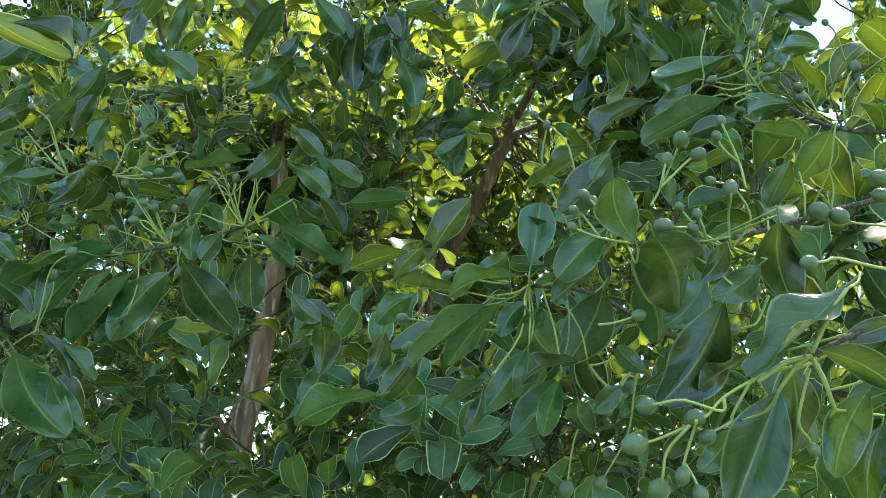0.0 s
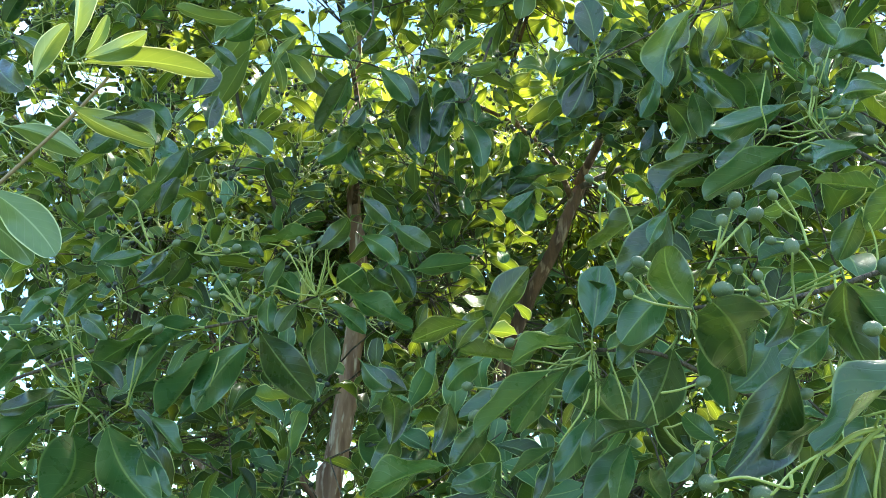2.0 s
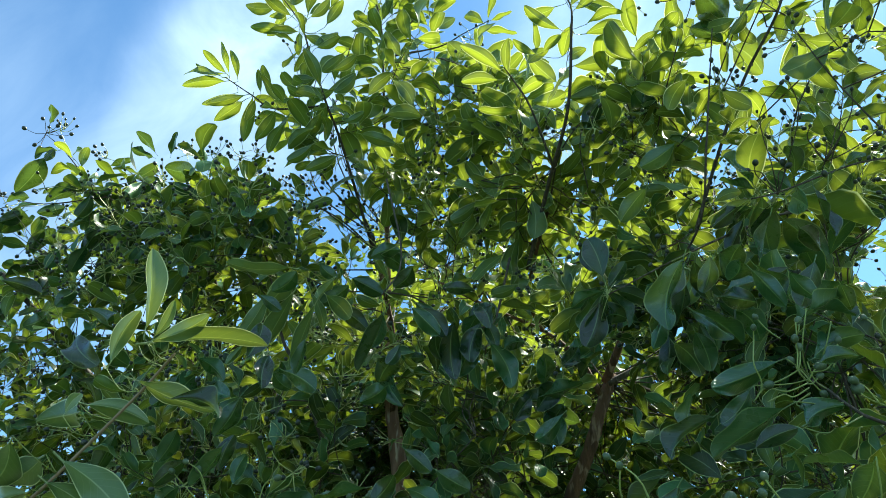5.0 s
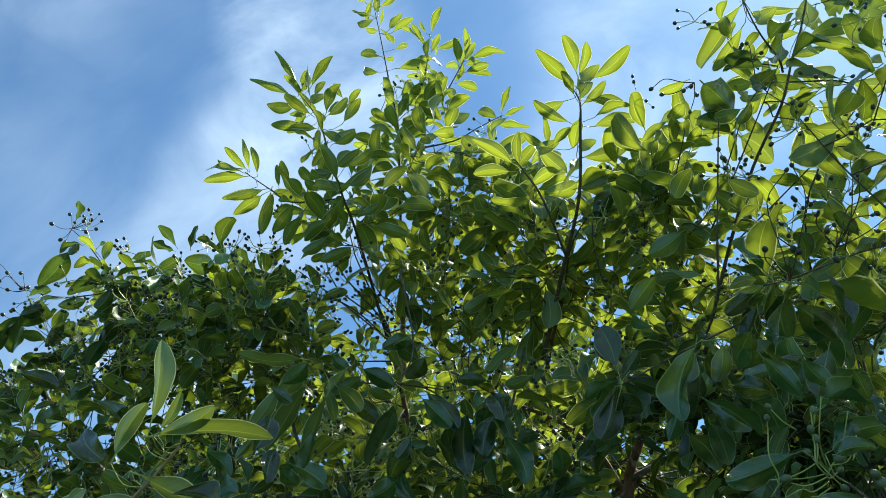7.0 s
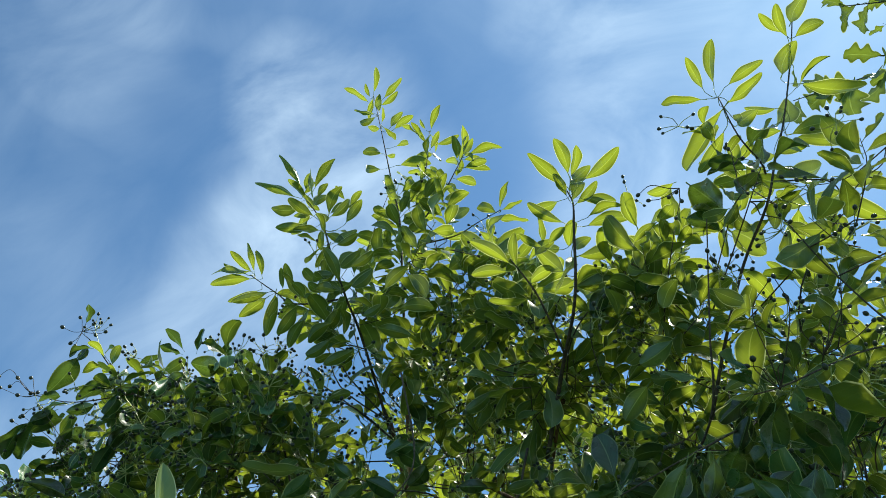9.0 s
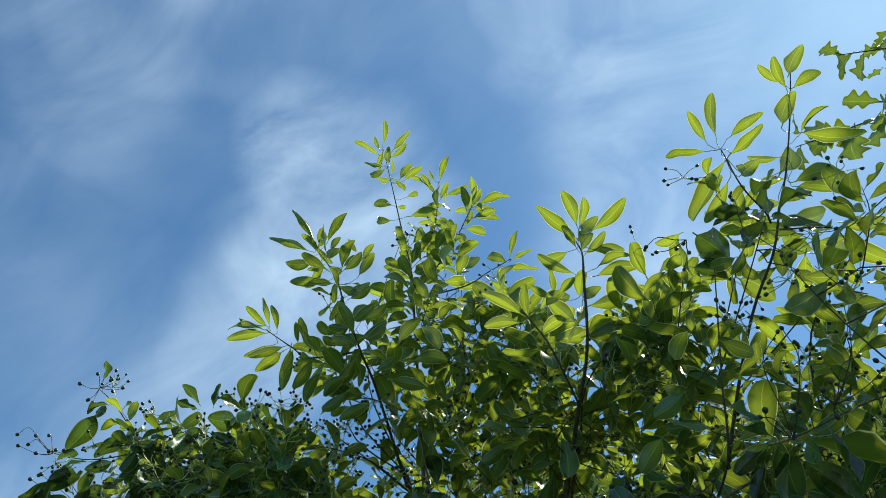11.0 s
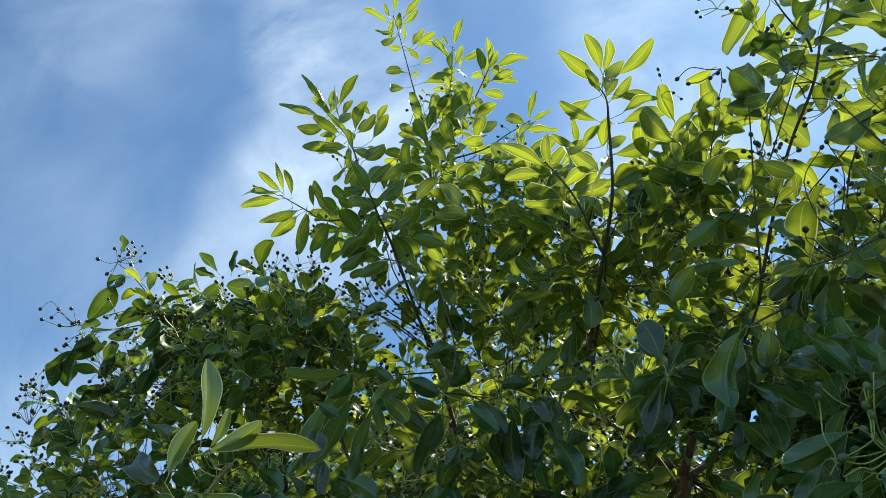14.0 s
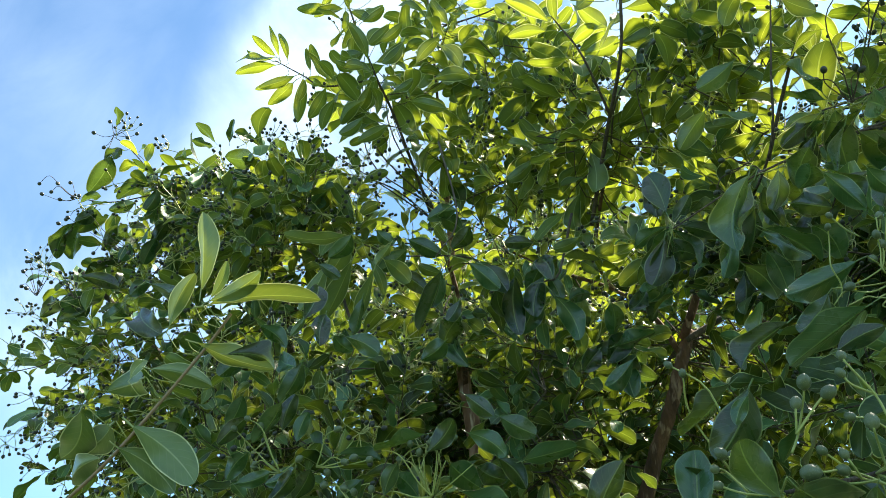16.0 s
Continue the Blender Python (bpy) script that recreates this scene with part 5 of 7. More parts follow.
leaves_on(side_spire, SLIM, [
    0.691, 1.314, 3.522, 0.668, 1.253, 3.6, 2, 0.86,
    0.728, 1.329, 3.555, 0.759, 1.264, 3.669, 12, 0.92,
    0.679, 1.33, 3.496, 0.569, 1.3, 3.483, -6, 0.92,
    0.761, 1.323, 3.521, 0.863, 1.298, 3.555, -41, 0.87,
    0.755, 1.38, 3.515, 0.862, 1.341, 3.558, -17, 0.92,
    0.733, 1.379, 3.492, 0.593, 1.447, 3.357, 11, 0.92,
    0.719, 1.41, 3.435, 0.626, 1.465, 3.355, 43, 0.85,
    0.768, 1.432, 3.474, 0.847, 1.461, 3.554, -64, 1.16,
    0.77, 1.421, 3.466, 0.77, 1.431, 3.52, -29, 1.16,
    0.549, 1.449, 3.323, 0.478, 1.469, 3.33, 44, 1.16,
    0.534, 1.498, 3.293, 0.493, 1.585, 3.326, 40, 1.16,
    0.495, 1.508, 3.261, 0.495, 1.6, 3.254, 8, 1.16])
leaves_on(side_spire, SLIM, [
    0.576, 1.575, 3.279, 0.536, 1.649, 3.286, 36, 1.16,
    0.487, 1.542, 3.283, 0.415, 1.573, 3.26, 44, 0.99])
leaves_on(side_spire, BROAD, [
    0.593, 1.471, 3.322, 0.683, 1.62, 3.347, -20, 1.16,
    0.566, 1.554, 3.283, 0.651, 1.613, 3.266, -33, 1.07,
    0.324, 1.665, 3.198, 0.256, 1.703, 3.128, 43, 1.11,
    0.392, 1.603, 3.145, 0.456, 1.712, 3.154, -29, 1.16,
    0.528, 1.667, 3.16, 0.57, 1.769, 3.156, -15, 1.16])
fruits_on(side_spire, (0.536, 1.33, 3.173), [
    0.437, 1.332, 3.187, 0.006,
    0.457, 1.334, 3.161, 0.006,
    0.527, 1.333, 3.166, 0.006,
    0.503, 1.316, 3.137, 0.006,
    0.528, 1.317, 3.114, 0.006,
    0.502, 1.323, 3.069, 0.005], dark=True)
fruits_on(side_spire, (0.678, 1.33, 3.207), [
    0.685, 1.334, 3.276, 0.006,
    0.708, 1.338, 3.234, 0.006,
    0.679, 1.333, 3.104, 0.005], dark=True)
bough_upper = stem("branch", tree_right, [(0.931, 1.555, 2.758, 0.0025), (0.773, 1.440, 2.686, 0.0021), (0.584, 1.347, 2.587, 0.0018), (0.523, 1.342, 2.577, 0.0014)], TWIG_BARK, 8, 0.08)
leaves_on(bough_upper, BROAD_LIT, [
    0.548, 1.417, 2.63, 0.565, 1.306, 2.703, -18, 0.98,
    0.596, 1.42, 2.625, 0.781, 1.495, 2.56, 14, 0.92,
    0.546, 1.423, 2.625, 0.452, 1.416, 2.579, 36, 0.92,
    0.704, 1.417, 2.667, 0.776, 1.491, 2.634, -28, 0.98,
    0.444, 1.218, 2.798, 0.404, 1.267, 2.771, 35, 1.1,
    0.504, 1.231, 2.761, 0.558, 1.263, 2.738, -37, 1.06,
    0.624, 1.423, 2.628, 0.706, 1.408, 2.656, -62, 0.86,
    0.709, 1.472, 2.572, 0.776, 1.469, 2.582, -64, 0.95])
leaves_on(bough_upper, BROAD, [
    0.559, 1.398, 2.613, 0.565, 1.487, 2.531, 7, 0.98,
    0.595, 1.442, 2.582, 0.684, 1.544, 2.506, -28, 0.95,
    0.5, 1.415, 2.583, 0.491, 1.482, 2.53, 16, 1.05,
    0.57, 1.364, 2.645, 0.62, 1.407, 2.626, -36, 1.14,
    0.467, 1.435, 2.527, 0.496, 1.539, 2.508, -11, 1.16,
    0.409, 1.448, 2.518, 0.43, 1.508, 2.455, -13, 0.84,
    0.409, 1.421, 2.534, 0.342, 1.452, 2.505, 15, 0.92,
    0.377, 1.455, 2.502, 0.33, 1.541, 2.437, 31, 0.87,
    0.405, 1.3, 2.71, 0.331, 1.306, 2.672, 58, 1.02,
    0.596, 1.538, 2.516, 0.627, 1.626, 2.465, -8, 0.99,
    0.501, 1.516, 2.497, 0.437, 1.533, 2.431, 68, 1.09,
    0.334, 1.326, 2.632, 0.275, 1.366, 2.589, 46, 1.0])
fruits_on(bough_upper, (0.575, 1.35, 2.582), [
    0.609, 1.187, 2.727, 0.005,
    0.605, 1.21, 2.738, 0.005,
    0.525, 1.311, 2.623, 0.006,
    0.536, 1.286, 2.62, 0.007,
    0.594, 1.32, 2.634, 0.007,
    0.596, 1.302, 2.612, 0.007], dark=True)
fruits_on(bough_upper, (0.669, 1.328, 2.625), [
    0.722, 1.227, 2.706, 0.004,
    0.745, 1.297, 2.701, 0.005,
    0.77, 1.291, 2.655, 0.005,
    0.737, 1.284, 2.652, 0.004,
    0.677, 1.31, 2.665, 0.005,
    0.65, 1.281, 2.633, 0.007,
    0.669, 1.351, 2.613, 0.007,
    0.647, 1.272, 2.673, 0.004], dark=True)
crown_left = stem("branch", tree_far, [(-0.655, 2.171, 2.450, 0.0080), (-0.703, 2.025, 2.666, 0.0065), (-0.741, 1.980, 2.758, 0.0050), (-0.764, 1.938, 2.902, 0.0035), (-0.874, 1.900, 3.340, 0.0020)], TWIG_BARK, 8, 0.08)
stem("twig", crown_left, [(-1.071, 1.970, 3.198, 0.0040), (-1.028, 1.900, 3.338, 0.0027), (-0.978, 1.900, 3.377, 0.0015)], TWIG_BARK, 6)
stem("twig", crown_left, [(-1.245, 1.966, 3.346, 0.0040), (-1.437, 1.900, 3.392, 0.0031), (-1.692, 1.900, 3.677, 0.0021), (-1.789, 1.900, 3.771, 0.0012)], TWIG_BARK, 6)
stem("twig", crown_left, [(-1.437, 1.900, 3.392, 0.0030), (-1.701, 1.900, 3.416, 0.0021), (-1.903, 1.900, 3.493, 0.0012)], TWIG_BARK, 6)
leaves_on(crown_left, BROAD, [
    -1.605, 1.749, 3.493, -1.764, 1.826, 3.427, 17, 0.88,
    -1.628, 1.78, 3.508, -1.613, 1.786, 3.565, -59, 1.16,
    -1.379, 1.816, 3.458, -1.307, 1.833, 3.483, -12, 0.92,
    -1.234, 1.851, 3.512, -1.287, 1.793, 3.575, 7, 0.92,
    -1.159, 1.838, 3.475, -1.11, 1.782, 3.522, 47, 0.92,
    -1.233, 1.842, 3.484, -1.306, 1.811, 3.514, 17, 0.92,
    -1.095, 1.907, 3.439, -1.229, 1.909, 3.486, 60, 1.16,
    -1.829, 1.852, 3.325, -1.935, 1.909, 3.227, -19, 0.92,
    -1.797, 1.864, 3.362, -1.942, 1.986, 3.27, -47, 0.92,
    -1.726, 1.838, 3.354, -1.861, 1.9, 3.321, 22, 1.16,
    -1.806, 1.839, 3.403, -1.714, 1.838, 3.409, -11, 0.92,
    -1.707, 1.927, 3.318, -1.799, 1.987, 3.273, 12, 1.07])
leaves_on(crown_left, BROAD, [
    -1.618, 1.904, 3.286, -1.722, 1.932, 3.298, 47, 1.16,
    -1.52, 1.848, 3.438, -1.661, 1.869, 3.394, 8, 0.92,
    -1.733, 2.021, 3.233, -1.875, 2.003, 3.19, -4, 0.92,
    -1.667, 1.971, 3.252, -1.736, 2.01, 3.223, 19, 1.05,
    -1.337, 1.996, 3.328, -1.489, 2.042, 3.222, 30, 0.89,
    -1.372, 1.922, 3.327, -1.535, 2.012, 3.266, 22, 0.9,
    -1.463, 1.961, 3.31, -1.578, 2.045, 3.257, 13, 1.06,
    -1.21, 1.983, 3.317, -1.165, 2.11, 3.342, -58, 1.16,
    -1.251, 2.088, 3.279, -1.2, 2.226, 3.317, -63, 1.16,
    -1.304, 2.08, 3.273, -1.339, 2.178, 3.234, -19, 1.16,
    -1.828, 2.073, 3.15, -2.008, 2.026, 3.088, 26, 0.92,
    -1.768, 2.062, 3.111, -1.778, 2.104, 3.228, 40, 1.16])
leaves_on(crown_left, BROAD, [
    -1.663, 2.076, 3.088, -1.795, 2.138, 3.08, 36, 1.16,
    -1.901, 2.082, 3.1, -2.037, 2.074, 3.064, 51, 0.93,
    -1.651, 2.118, 3.157, -1.535, 2.175, 3.125, -67, 0.9,
    -1.006, 2.023, 3.407, -1.065, 1.974, 3.481, 59, 1.01,
    -0.973, 1.954, 3.423, -1.012, 1.896, 3.482, 7, 0.92,
    -1.132, 2.089, 3.327, -1.03, 2.112, 3.343, -54, 1.18,
    -1.069, 2.005, 3.36, -0.956, 2.0, 3.38, -47, 1.04,
    -1.258, 1.948, 3.417, -1.155, 1.982, 3.39, -59, 1.18,
    -1.577, 1.928, 3.328, -1.512, 1.952, 3.377, -52, 1.16,
    -1.407, 1.886, 3.411, -1.517, 1.875, 3.405, 50, 1.1,
    -1.311, 1.9, 3.373, -1.227, 1.894, 3.424, -38, 1.12])
fruits_on(crown_left, (-1.792, 1.9, 3.782), [
    -1.82, 1.888, 3.855, 0.009,
    -1.785, 1.901, 3.849, 0.009,
    -1.713, 1.901, 3.807, 0.009,
    -1.92, 1.909, 3.847, 0.01,
    -1.758, 1.91, 3.82, 0.009,
    -1.723, 1.906, 3.749, 0.009,
    -1.675, 1.904, 3.751, 0.009,
    -1.841, 1.909, 3.74, 0.009,
    -1.792, 1.891, 3.7, 0.009], dark=True)
fruits_on(crown_left, (-1.903, 1.9, 3.494), [
    -2.138, 1.901, 3.641, 0.009,
    -2.123, 1.914, 3.592, 0.009,
    -2.052, 1.898, 3.57, 0.009,
    -2.034, 1.901, 3.609, 0.009,
    -1.971, 1.906, 3.597, 0.009,
    -1.994, 1.9, 3.516, 0.009,
    -1.948, 1.915, 3.522, 0.009,
    -1.911, 1.912, 3.517, 0.009,
    -1.854, 1.898, 3.493, 0.009], dark=True)
fruits_on(crown_left, (-1.971, 1.9, 3.074), [
    -2.068, 1.895, 3.242, 0.009,
    -2.097, 1.914, 3.216, 0.009,
    -1.968, 1.909, 3.211, 0.009,
    -1.988, 1.889, 3.198, 0.009,
    -1.934, 1.894, 3.166, 0.009,
    -1.966, 1.887, 3.122, 0.008,
    -2.065, 1.901, 3.136, 0.009,
    -2.058, 1.916, 3.134, 0.009,
    -1.988, 1.915, 3.133, 0.009], dark=True)
fruits_on(crown_left, (-1.781, 1.9, 3.015), [
    -1.94, 1.917, 3.131, 0.009,
    -1.886, 1.899, 3.15, 0.008,
    -1.87, 1.904, 3.103, 0.008,
    -1.779, 1.887, 3.125, 0.008,
    -1.796, 1.9, 3.08, 0.008,
    -1.831, 1.896, 3.083, 0.008], dark=True)
fruits_on(crown_left, (-1.589, 1.9, 3.173), [
    -1.747, 1.899, 3.197, 0.008,
    -1.714, 1.905, 3.154, 0.008,
    -1.72, 1.912, 3.217, 0.008,
    -1.985, 1.915, 3.407, 0.009,
    -1.951, 1.916, 3.417, 0.009,
    -1.905, 1.884, 3.392, 0.009], dark=True)
fork_leaves = stem("branch", tree_left, [(-0.018, 1.947, 2.900, 0.0040), (-0.056, 1.812, 2.644, 0.0030), (-0.084, 1.726, 2.575, 0.0020)], TWIG_BARK, 8, 0.08)
leaves_on(fork_leaves, BROAD, [
    -0.118, 1.744, 2.571, -0.174, 1.799, 2.487, 30, 1.16,
    -0.063, 1.725, 2.531, -0.024, 1.759, 2.423, -47, 0.97,
    -0.087, 1.743, 2.6, -0.119, 1.731, 2.492, 90, 1.05,
    -0.248, 1.711, 2.669, -0.199, 1.748, 2.607, -51, 1.18,
    -0.049, 1.741, 2.628, -0.095, 1.797, 2.642, 48, 1.41,
    0.226, 1.813, 2.688, 0.178, 1.8, 2.567, -86, 1.02,
    0.194, 1.85, 2.558, 0.126, 1.788, 2.48, -88, 1.03,
    0.08, 1.873, 2.459, 0.024, 1.811, 2.378, -78, 1.07,
    0.053, 1.885, 2.413, 0.063, 1.868, 2.305, 28, 1.08,
    -0.255, 1.472, 2.345, -0.33, 1.527, 2.34, 45, 1.03,
    -0.351, 1.833, 2.521, -0.3, 1.767, 2.413, 42, 0.99,
    -0.586, 1.622, 2.485, -0.583, 1.69, 2.484, -42, 1.42])
leaves_on(fork_leaves, BROAD, [
    -0.51, 1.341, 2.391, -0.495, 1.369, 2.479, 70, 1.03,
    -0.526, 1.127, 2.228, -0.44, 1.143, 2.189, -44, 0.85,
    -0.776, 1.515, 2.46, -0.811, 1.486, 2.38, 79, 1.22,
    -0.884, 1.704, 2.508, -0.883, 1.753, 2.567, 63, 1.67,
    -0.795, 1.708, 2.51, -0.714, 1.656, 2.452, 84, 0.99,
    -0.461, 1.343, 2.392, -0.459, 1.32, 2.311, -28, 1.02,
    -0.423, 1.429, 2.462, -0.449, 1.448, 2.391, 6, 0.85,
    -0.352, 1.696, 2.63, -0.364, 1.713, 2.569, 14, 0.94,
    0.411, 1.731, 2.646, 0.372, 1.667, 2.534, -40, 0.95,
    0.361, 1.768, 2.511, 0.336, 1.792, 2.425, 48, 1.1])
twig_left_low = stem("branch", tree_left, [(-0.988, 1.367, 1.749, 0.0035), (-0.779, 1.309, 1.797, 0.0029), (-0.636, 1.271, 1.820, 0.0022), (-0.564, 1.250, 1.824, 0.0016)], TWIG_BARK, 8, 0.08)
stem("leaf_stalk", twig_left_low, [(-0.564, 1.25, 1.824, 0.0014), (-0.569, 1.254, 1.814, 0.0018), (-0.575, 1.258, 1.798, 0.0013)], STALK, 5)
stem("leaf_stalk", twig_left_low, [(-0.564, 1.25, 1.824, 0.0014), (-0.586, 1.242, 1.839, 0.0018), (-0.608, 1.234, 1.845, 0.0013)], STALK, 5)
stem("leaf_stalk", twig_left_low, [(-0.564, 1.25, 1.824, 0.0014), (-0.552, 1.242, 1.856, 0.0018), (-0.54, 1.234, 1.877, 0.0013)], STALK, 5)
stem("leaf_stalk", twig_left_low, [(-0.564, 1.25, 1.824, 0.0014), (-0.544, 1.262, 1.805, 0.0018), (-0.523, 1.275, 1.775, 0.0013)], STALK, 5)
stem("leaf_stalk", twig_left_low, [(-0.564, 1.25, 1.824, 0.0014), (-0.593, 1.249, 1.818, 0.0018), (-0.622, 1.248, 1.803, 0.0013)], STALK, 5)
leaves_on(twig_left_low, BROAD, [
    -0.542, 1.211, 1.776, -0.641, 1.32, 1.686, 12, 1.16,
    -0.489, 1.21, 1.787, -0.437, 1.279, 1.681, -71, 1.11,
    -0.558, 1.179, 1.833, -0.642, 1.182, 1.805, 67, 0.87,
    -0.573, 1.192, 1.818, -0.641, 1.185, 1.756, 18, 0.92,
    -0.585, 1.204, 1.794, -0.637, 1.201, 1.727, 11, 0.92,
    -0.459, 1.217, 1.81, -0.419, 1.232, 1.755, 54, 0.92,
    -0.433, 1.213, 1.802, -0.39, 1.239, 1.752, -45, 0.92,
    -0.548, 1.181, 1.901, -0.604, 1.172, 1.874, 39, 0.92,
    -0.558, 1.159, 1.901, -0.645, 1.166, 1.87, 18, 0.92,
    -0.459, 1.255, 1.755, -0.426, 1.29, 1.695, -75, 1.02,
    -0.607, 1.162, 1.886, -0.686, 1.2, 1.83, 34, 0.87,
    -0.506, 1.173, 1.87, -0.475, 1.208, 1.836, -75, 1.13])
leaves_on(twig_left_low, BROAD, [
    -0.524, 1.156, 1.931, -0.481, 1.166, 1.899, 87, 1.06])
leaves_on(twig_left_low, BROAD, [
    -0.546, 1.349, 2.167, -0.517, 1.339, 2.231, -37, 1.06,
    -0.515, 1.35, 2.141, -0.492, 1.348, 2.194, -50, 1.05,
    -0.531, 1.373, 2.099, -0.594, 1.376, 2.08, 62, 1.23,
    -0.5, 1.38, 2.096, -0.55, 1.409, 2.053, 34, 1.09,
    -0.446, 1.388, 2.117, -0.381, 1.432, 2.108, -26, 0.92,
    -0.488, 1.4, 2.123, -0.471, 1.443, 2.089, -51, 1.09,
    -0.423, 1.437, 2.078, -0.48, 1.453, 2.054, 56, 1.18,
    -0.37, 1.476, 2.091, -0.35, 1.538, 2.06, -49, 1.16,
    -0.7, 1.428, 2.293, -0.752, 1.455, 2.236, 28, 1.07,
    -0.908, 1.509, 2.331, -0.978, 1.555, 2.263, 18, 0.95,
    -0.724, 1.505, 2.196, -0.78, 1.513, 2.146, 47, 1.19])
fruits_on(twig_left_low, (-0.562, 1.249, 1.827), [
    -0.602, 1.186, 1.965, 0.007,
    -0.572, 1.21, 1.936, 0.005,
    -0.628, 1.201, 1.935, 0.005,
    -0.673, 1.197, 1.936, 0.005])
fruits_on(twig_left_low, (-0.499, 1.263, 1.817), [
    -0.478, 1.251, 1.901, 0.008,
    -0.444, 1.227, 1.927, 0.009])
mid_leaf_left = stem("branch", tree_left, [(-0.321, 1.694, 3.074, 0.0030), (-0.255, 1.611, 2.745, 0.0022), (-0.295, 1.549, 2.601, 0.0015)], TWIG_BARK, 8, 0.08)
leaves_on(mid_leaf_left, BROAD, [
    -0.223, 1.577, 2.582, -0.165, 1.611, 2.517, -56, 1.02,
    -0.512, 1.473, 2.413, -0.492, 1.525, 2.392, -46, 1.28,
    -0.282, 1.551, 2.561, -0.355, 1.583, 2.439, -12, 0.85,
    -0.295, 1.58, 2.581, -0.328, 1.603, 2.503, 30, 0.91,
    -0.144, 1.688, 2.587, -0.159, 1.735, 2.452, 1, 0.85,
    -0.192, 1.689, 2.562, -0.193, 1.743, 2.513, -11, 1.19,
    -0.25, 1.571, 2.487, -0.277, 1.558, 2.436, 81, 1.09,
    -0.228, 1.585, 2.457, -0.205, 1.627, 2.469, -62, 1.17,
    -0.325, 1.684, 2.807, -0.286, 1.755, 2.799, -42, 1.26,
    -0.926, 1.342, 2.577, -0.855, 1.33, 2.525, -89, 0.86,
    -0.878, 1.282, 2.469, -0.787, 1.253, 2.377, 65, 0.86,
    -0.597, 1.681, 2.394, -0.537, 1.663, 2.335, 78, 1])
leaves_on(mid_leaf_left, BROAD, [
    -0.497, 1.657, 2.801, -0.457, 1.687, 2.764, -54, 1.18,
    -0.618, 1.573, 2.679, -0.568, 1.596, 2.639, -64, 1.02,
    -0.264, 1.458, 1.986, -0.287, 1.484, 1.904, 23, 1.05,
    -0.225, 1.688, 1.964, -0.191, 1.721, 1.892, -60, 1.07,
    -0.149, 1.696, 1.979, -0.122, 1.729, 1.9, -49, 1.03,
    -0.166, 1.525, 1.85, -0.208, 1.541, 1.787, 57, 1.03,
    -0.183, 1.461, 1.72, -0.103, 1.462, 1.756, -82, 0.98,
    -0.475, 1.944, 1.74, -0.541, 1.915, 1.788, 86, 1,
    -0.613, 1.792, 1.795, -0.568, 1.828, 1.719, -77, 1.03,
    -0.501, 1.816, 1.781, -0.456, 1.849, 1.713, -77, 1.11])
bough_upper_b = stem("branch", tree_right, [(0.857, 1.683, 2.774, 0.0030), (0.597, 1.526, 2.640, 0.0025), (0.392, 1.380, 2.501, 0.0020), (0.230, 1.467, 2.482, 0.0015)], TWIG_BARK, 8, 0.08)
leaves_on(bough_upper_b, BROAD, [
    0.222, 1.514, 2.644, 0.21, 1.575, 2.604, 13, 1.29,
    0.216, 1.558, 2.522, 0.167, 1.58, 2.439, 87, 0.85,
    0.26, 1.548, 2.569, 0.335, 1.566, 2.556, -2, 0.85,
    0.247, 1.6, 2.569, 0.308, 1.621, 2.54, -50, 0.89,
    0.231, 1.6, 2.562, 0.266, 1.636, 2.48, -21, 0.85,
    0.373, 1.293, 2.437, 0.322, 1.325, 2.324, -76, 0.85,
    0.421, 1.299, 2.443, 0.385, 1.314, 2.385, 62, 0.98,
    0.321, 1.405, 2.4, 0.292, 1.425, 2.331, 84, 0.85,
    0.422, 1.125, 2.329, 0.409, 1.184, 2.328, 34, 1.35,
    0.453, 1.178, 2.347, 0.484, 1.21, 2.272, 19, 0.85,
    0.413, 1.229, 2.335, 0.472, 1.265, 2.363, -64, 0.91,
    0.363, 1.323, 2.35, 0.426, 1.352, 2.299, -87, 0.85])
leaves_on(bough_upper_b, BROAD, [
    0.447, 1.382, 2.373, 0.473, 1.372, 2.314, -82, 1.15,
    0.338, 1.431, 2.338, 0.376, 1.423, 2.286, -73, 1.18,
    0.385, 1.427, 2.37, 0.401, 1.455, 2.301, -40, 0.85,
    0.509, 1.164, 2.263, 0.573, 1.166, 2.287, -20, 0.85,
    0.519, 1.166, 2.263, 0.579, 1.18, 2.251, 86, 0.85,
    0.479, 1.098, 2.283, 0.511, 1.118, 2.242, -29, 1.09,
    0.451, 0.998, 2.102, 0.497, 1.004, 2.106, -61, 1.05,
    0.52, 1.237, 2.364, 0.47, 1.222, 2.339, 68, 0.98,
    0.147, 1.674, 2.467, 0.107, 1.633, 2.411, -82, 1.02,
    0.061, 1.756, 2.5, 0.046, 1.826, 2.448, 9, 1.18,
    0.013, 1.784, 2.401, -0.024, 1.728, 2.332, -70, 1.07,
    -0.079, 1.687, 2.62, -0.047, 1.647, 2.533, 49, 1.03])
leaves_on(bough_upper_b, BROAD, [
    -0.032, 1.734, 2.515, 0.015, 1.789, 2.552, -75, 1.06,
    0.096, 1.621, 2.294, 0.036, 1.6, 2.239, 81, 1.09])
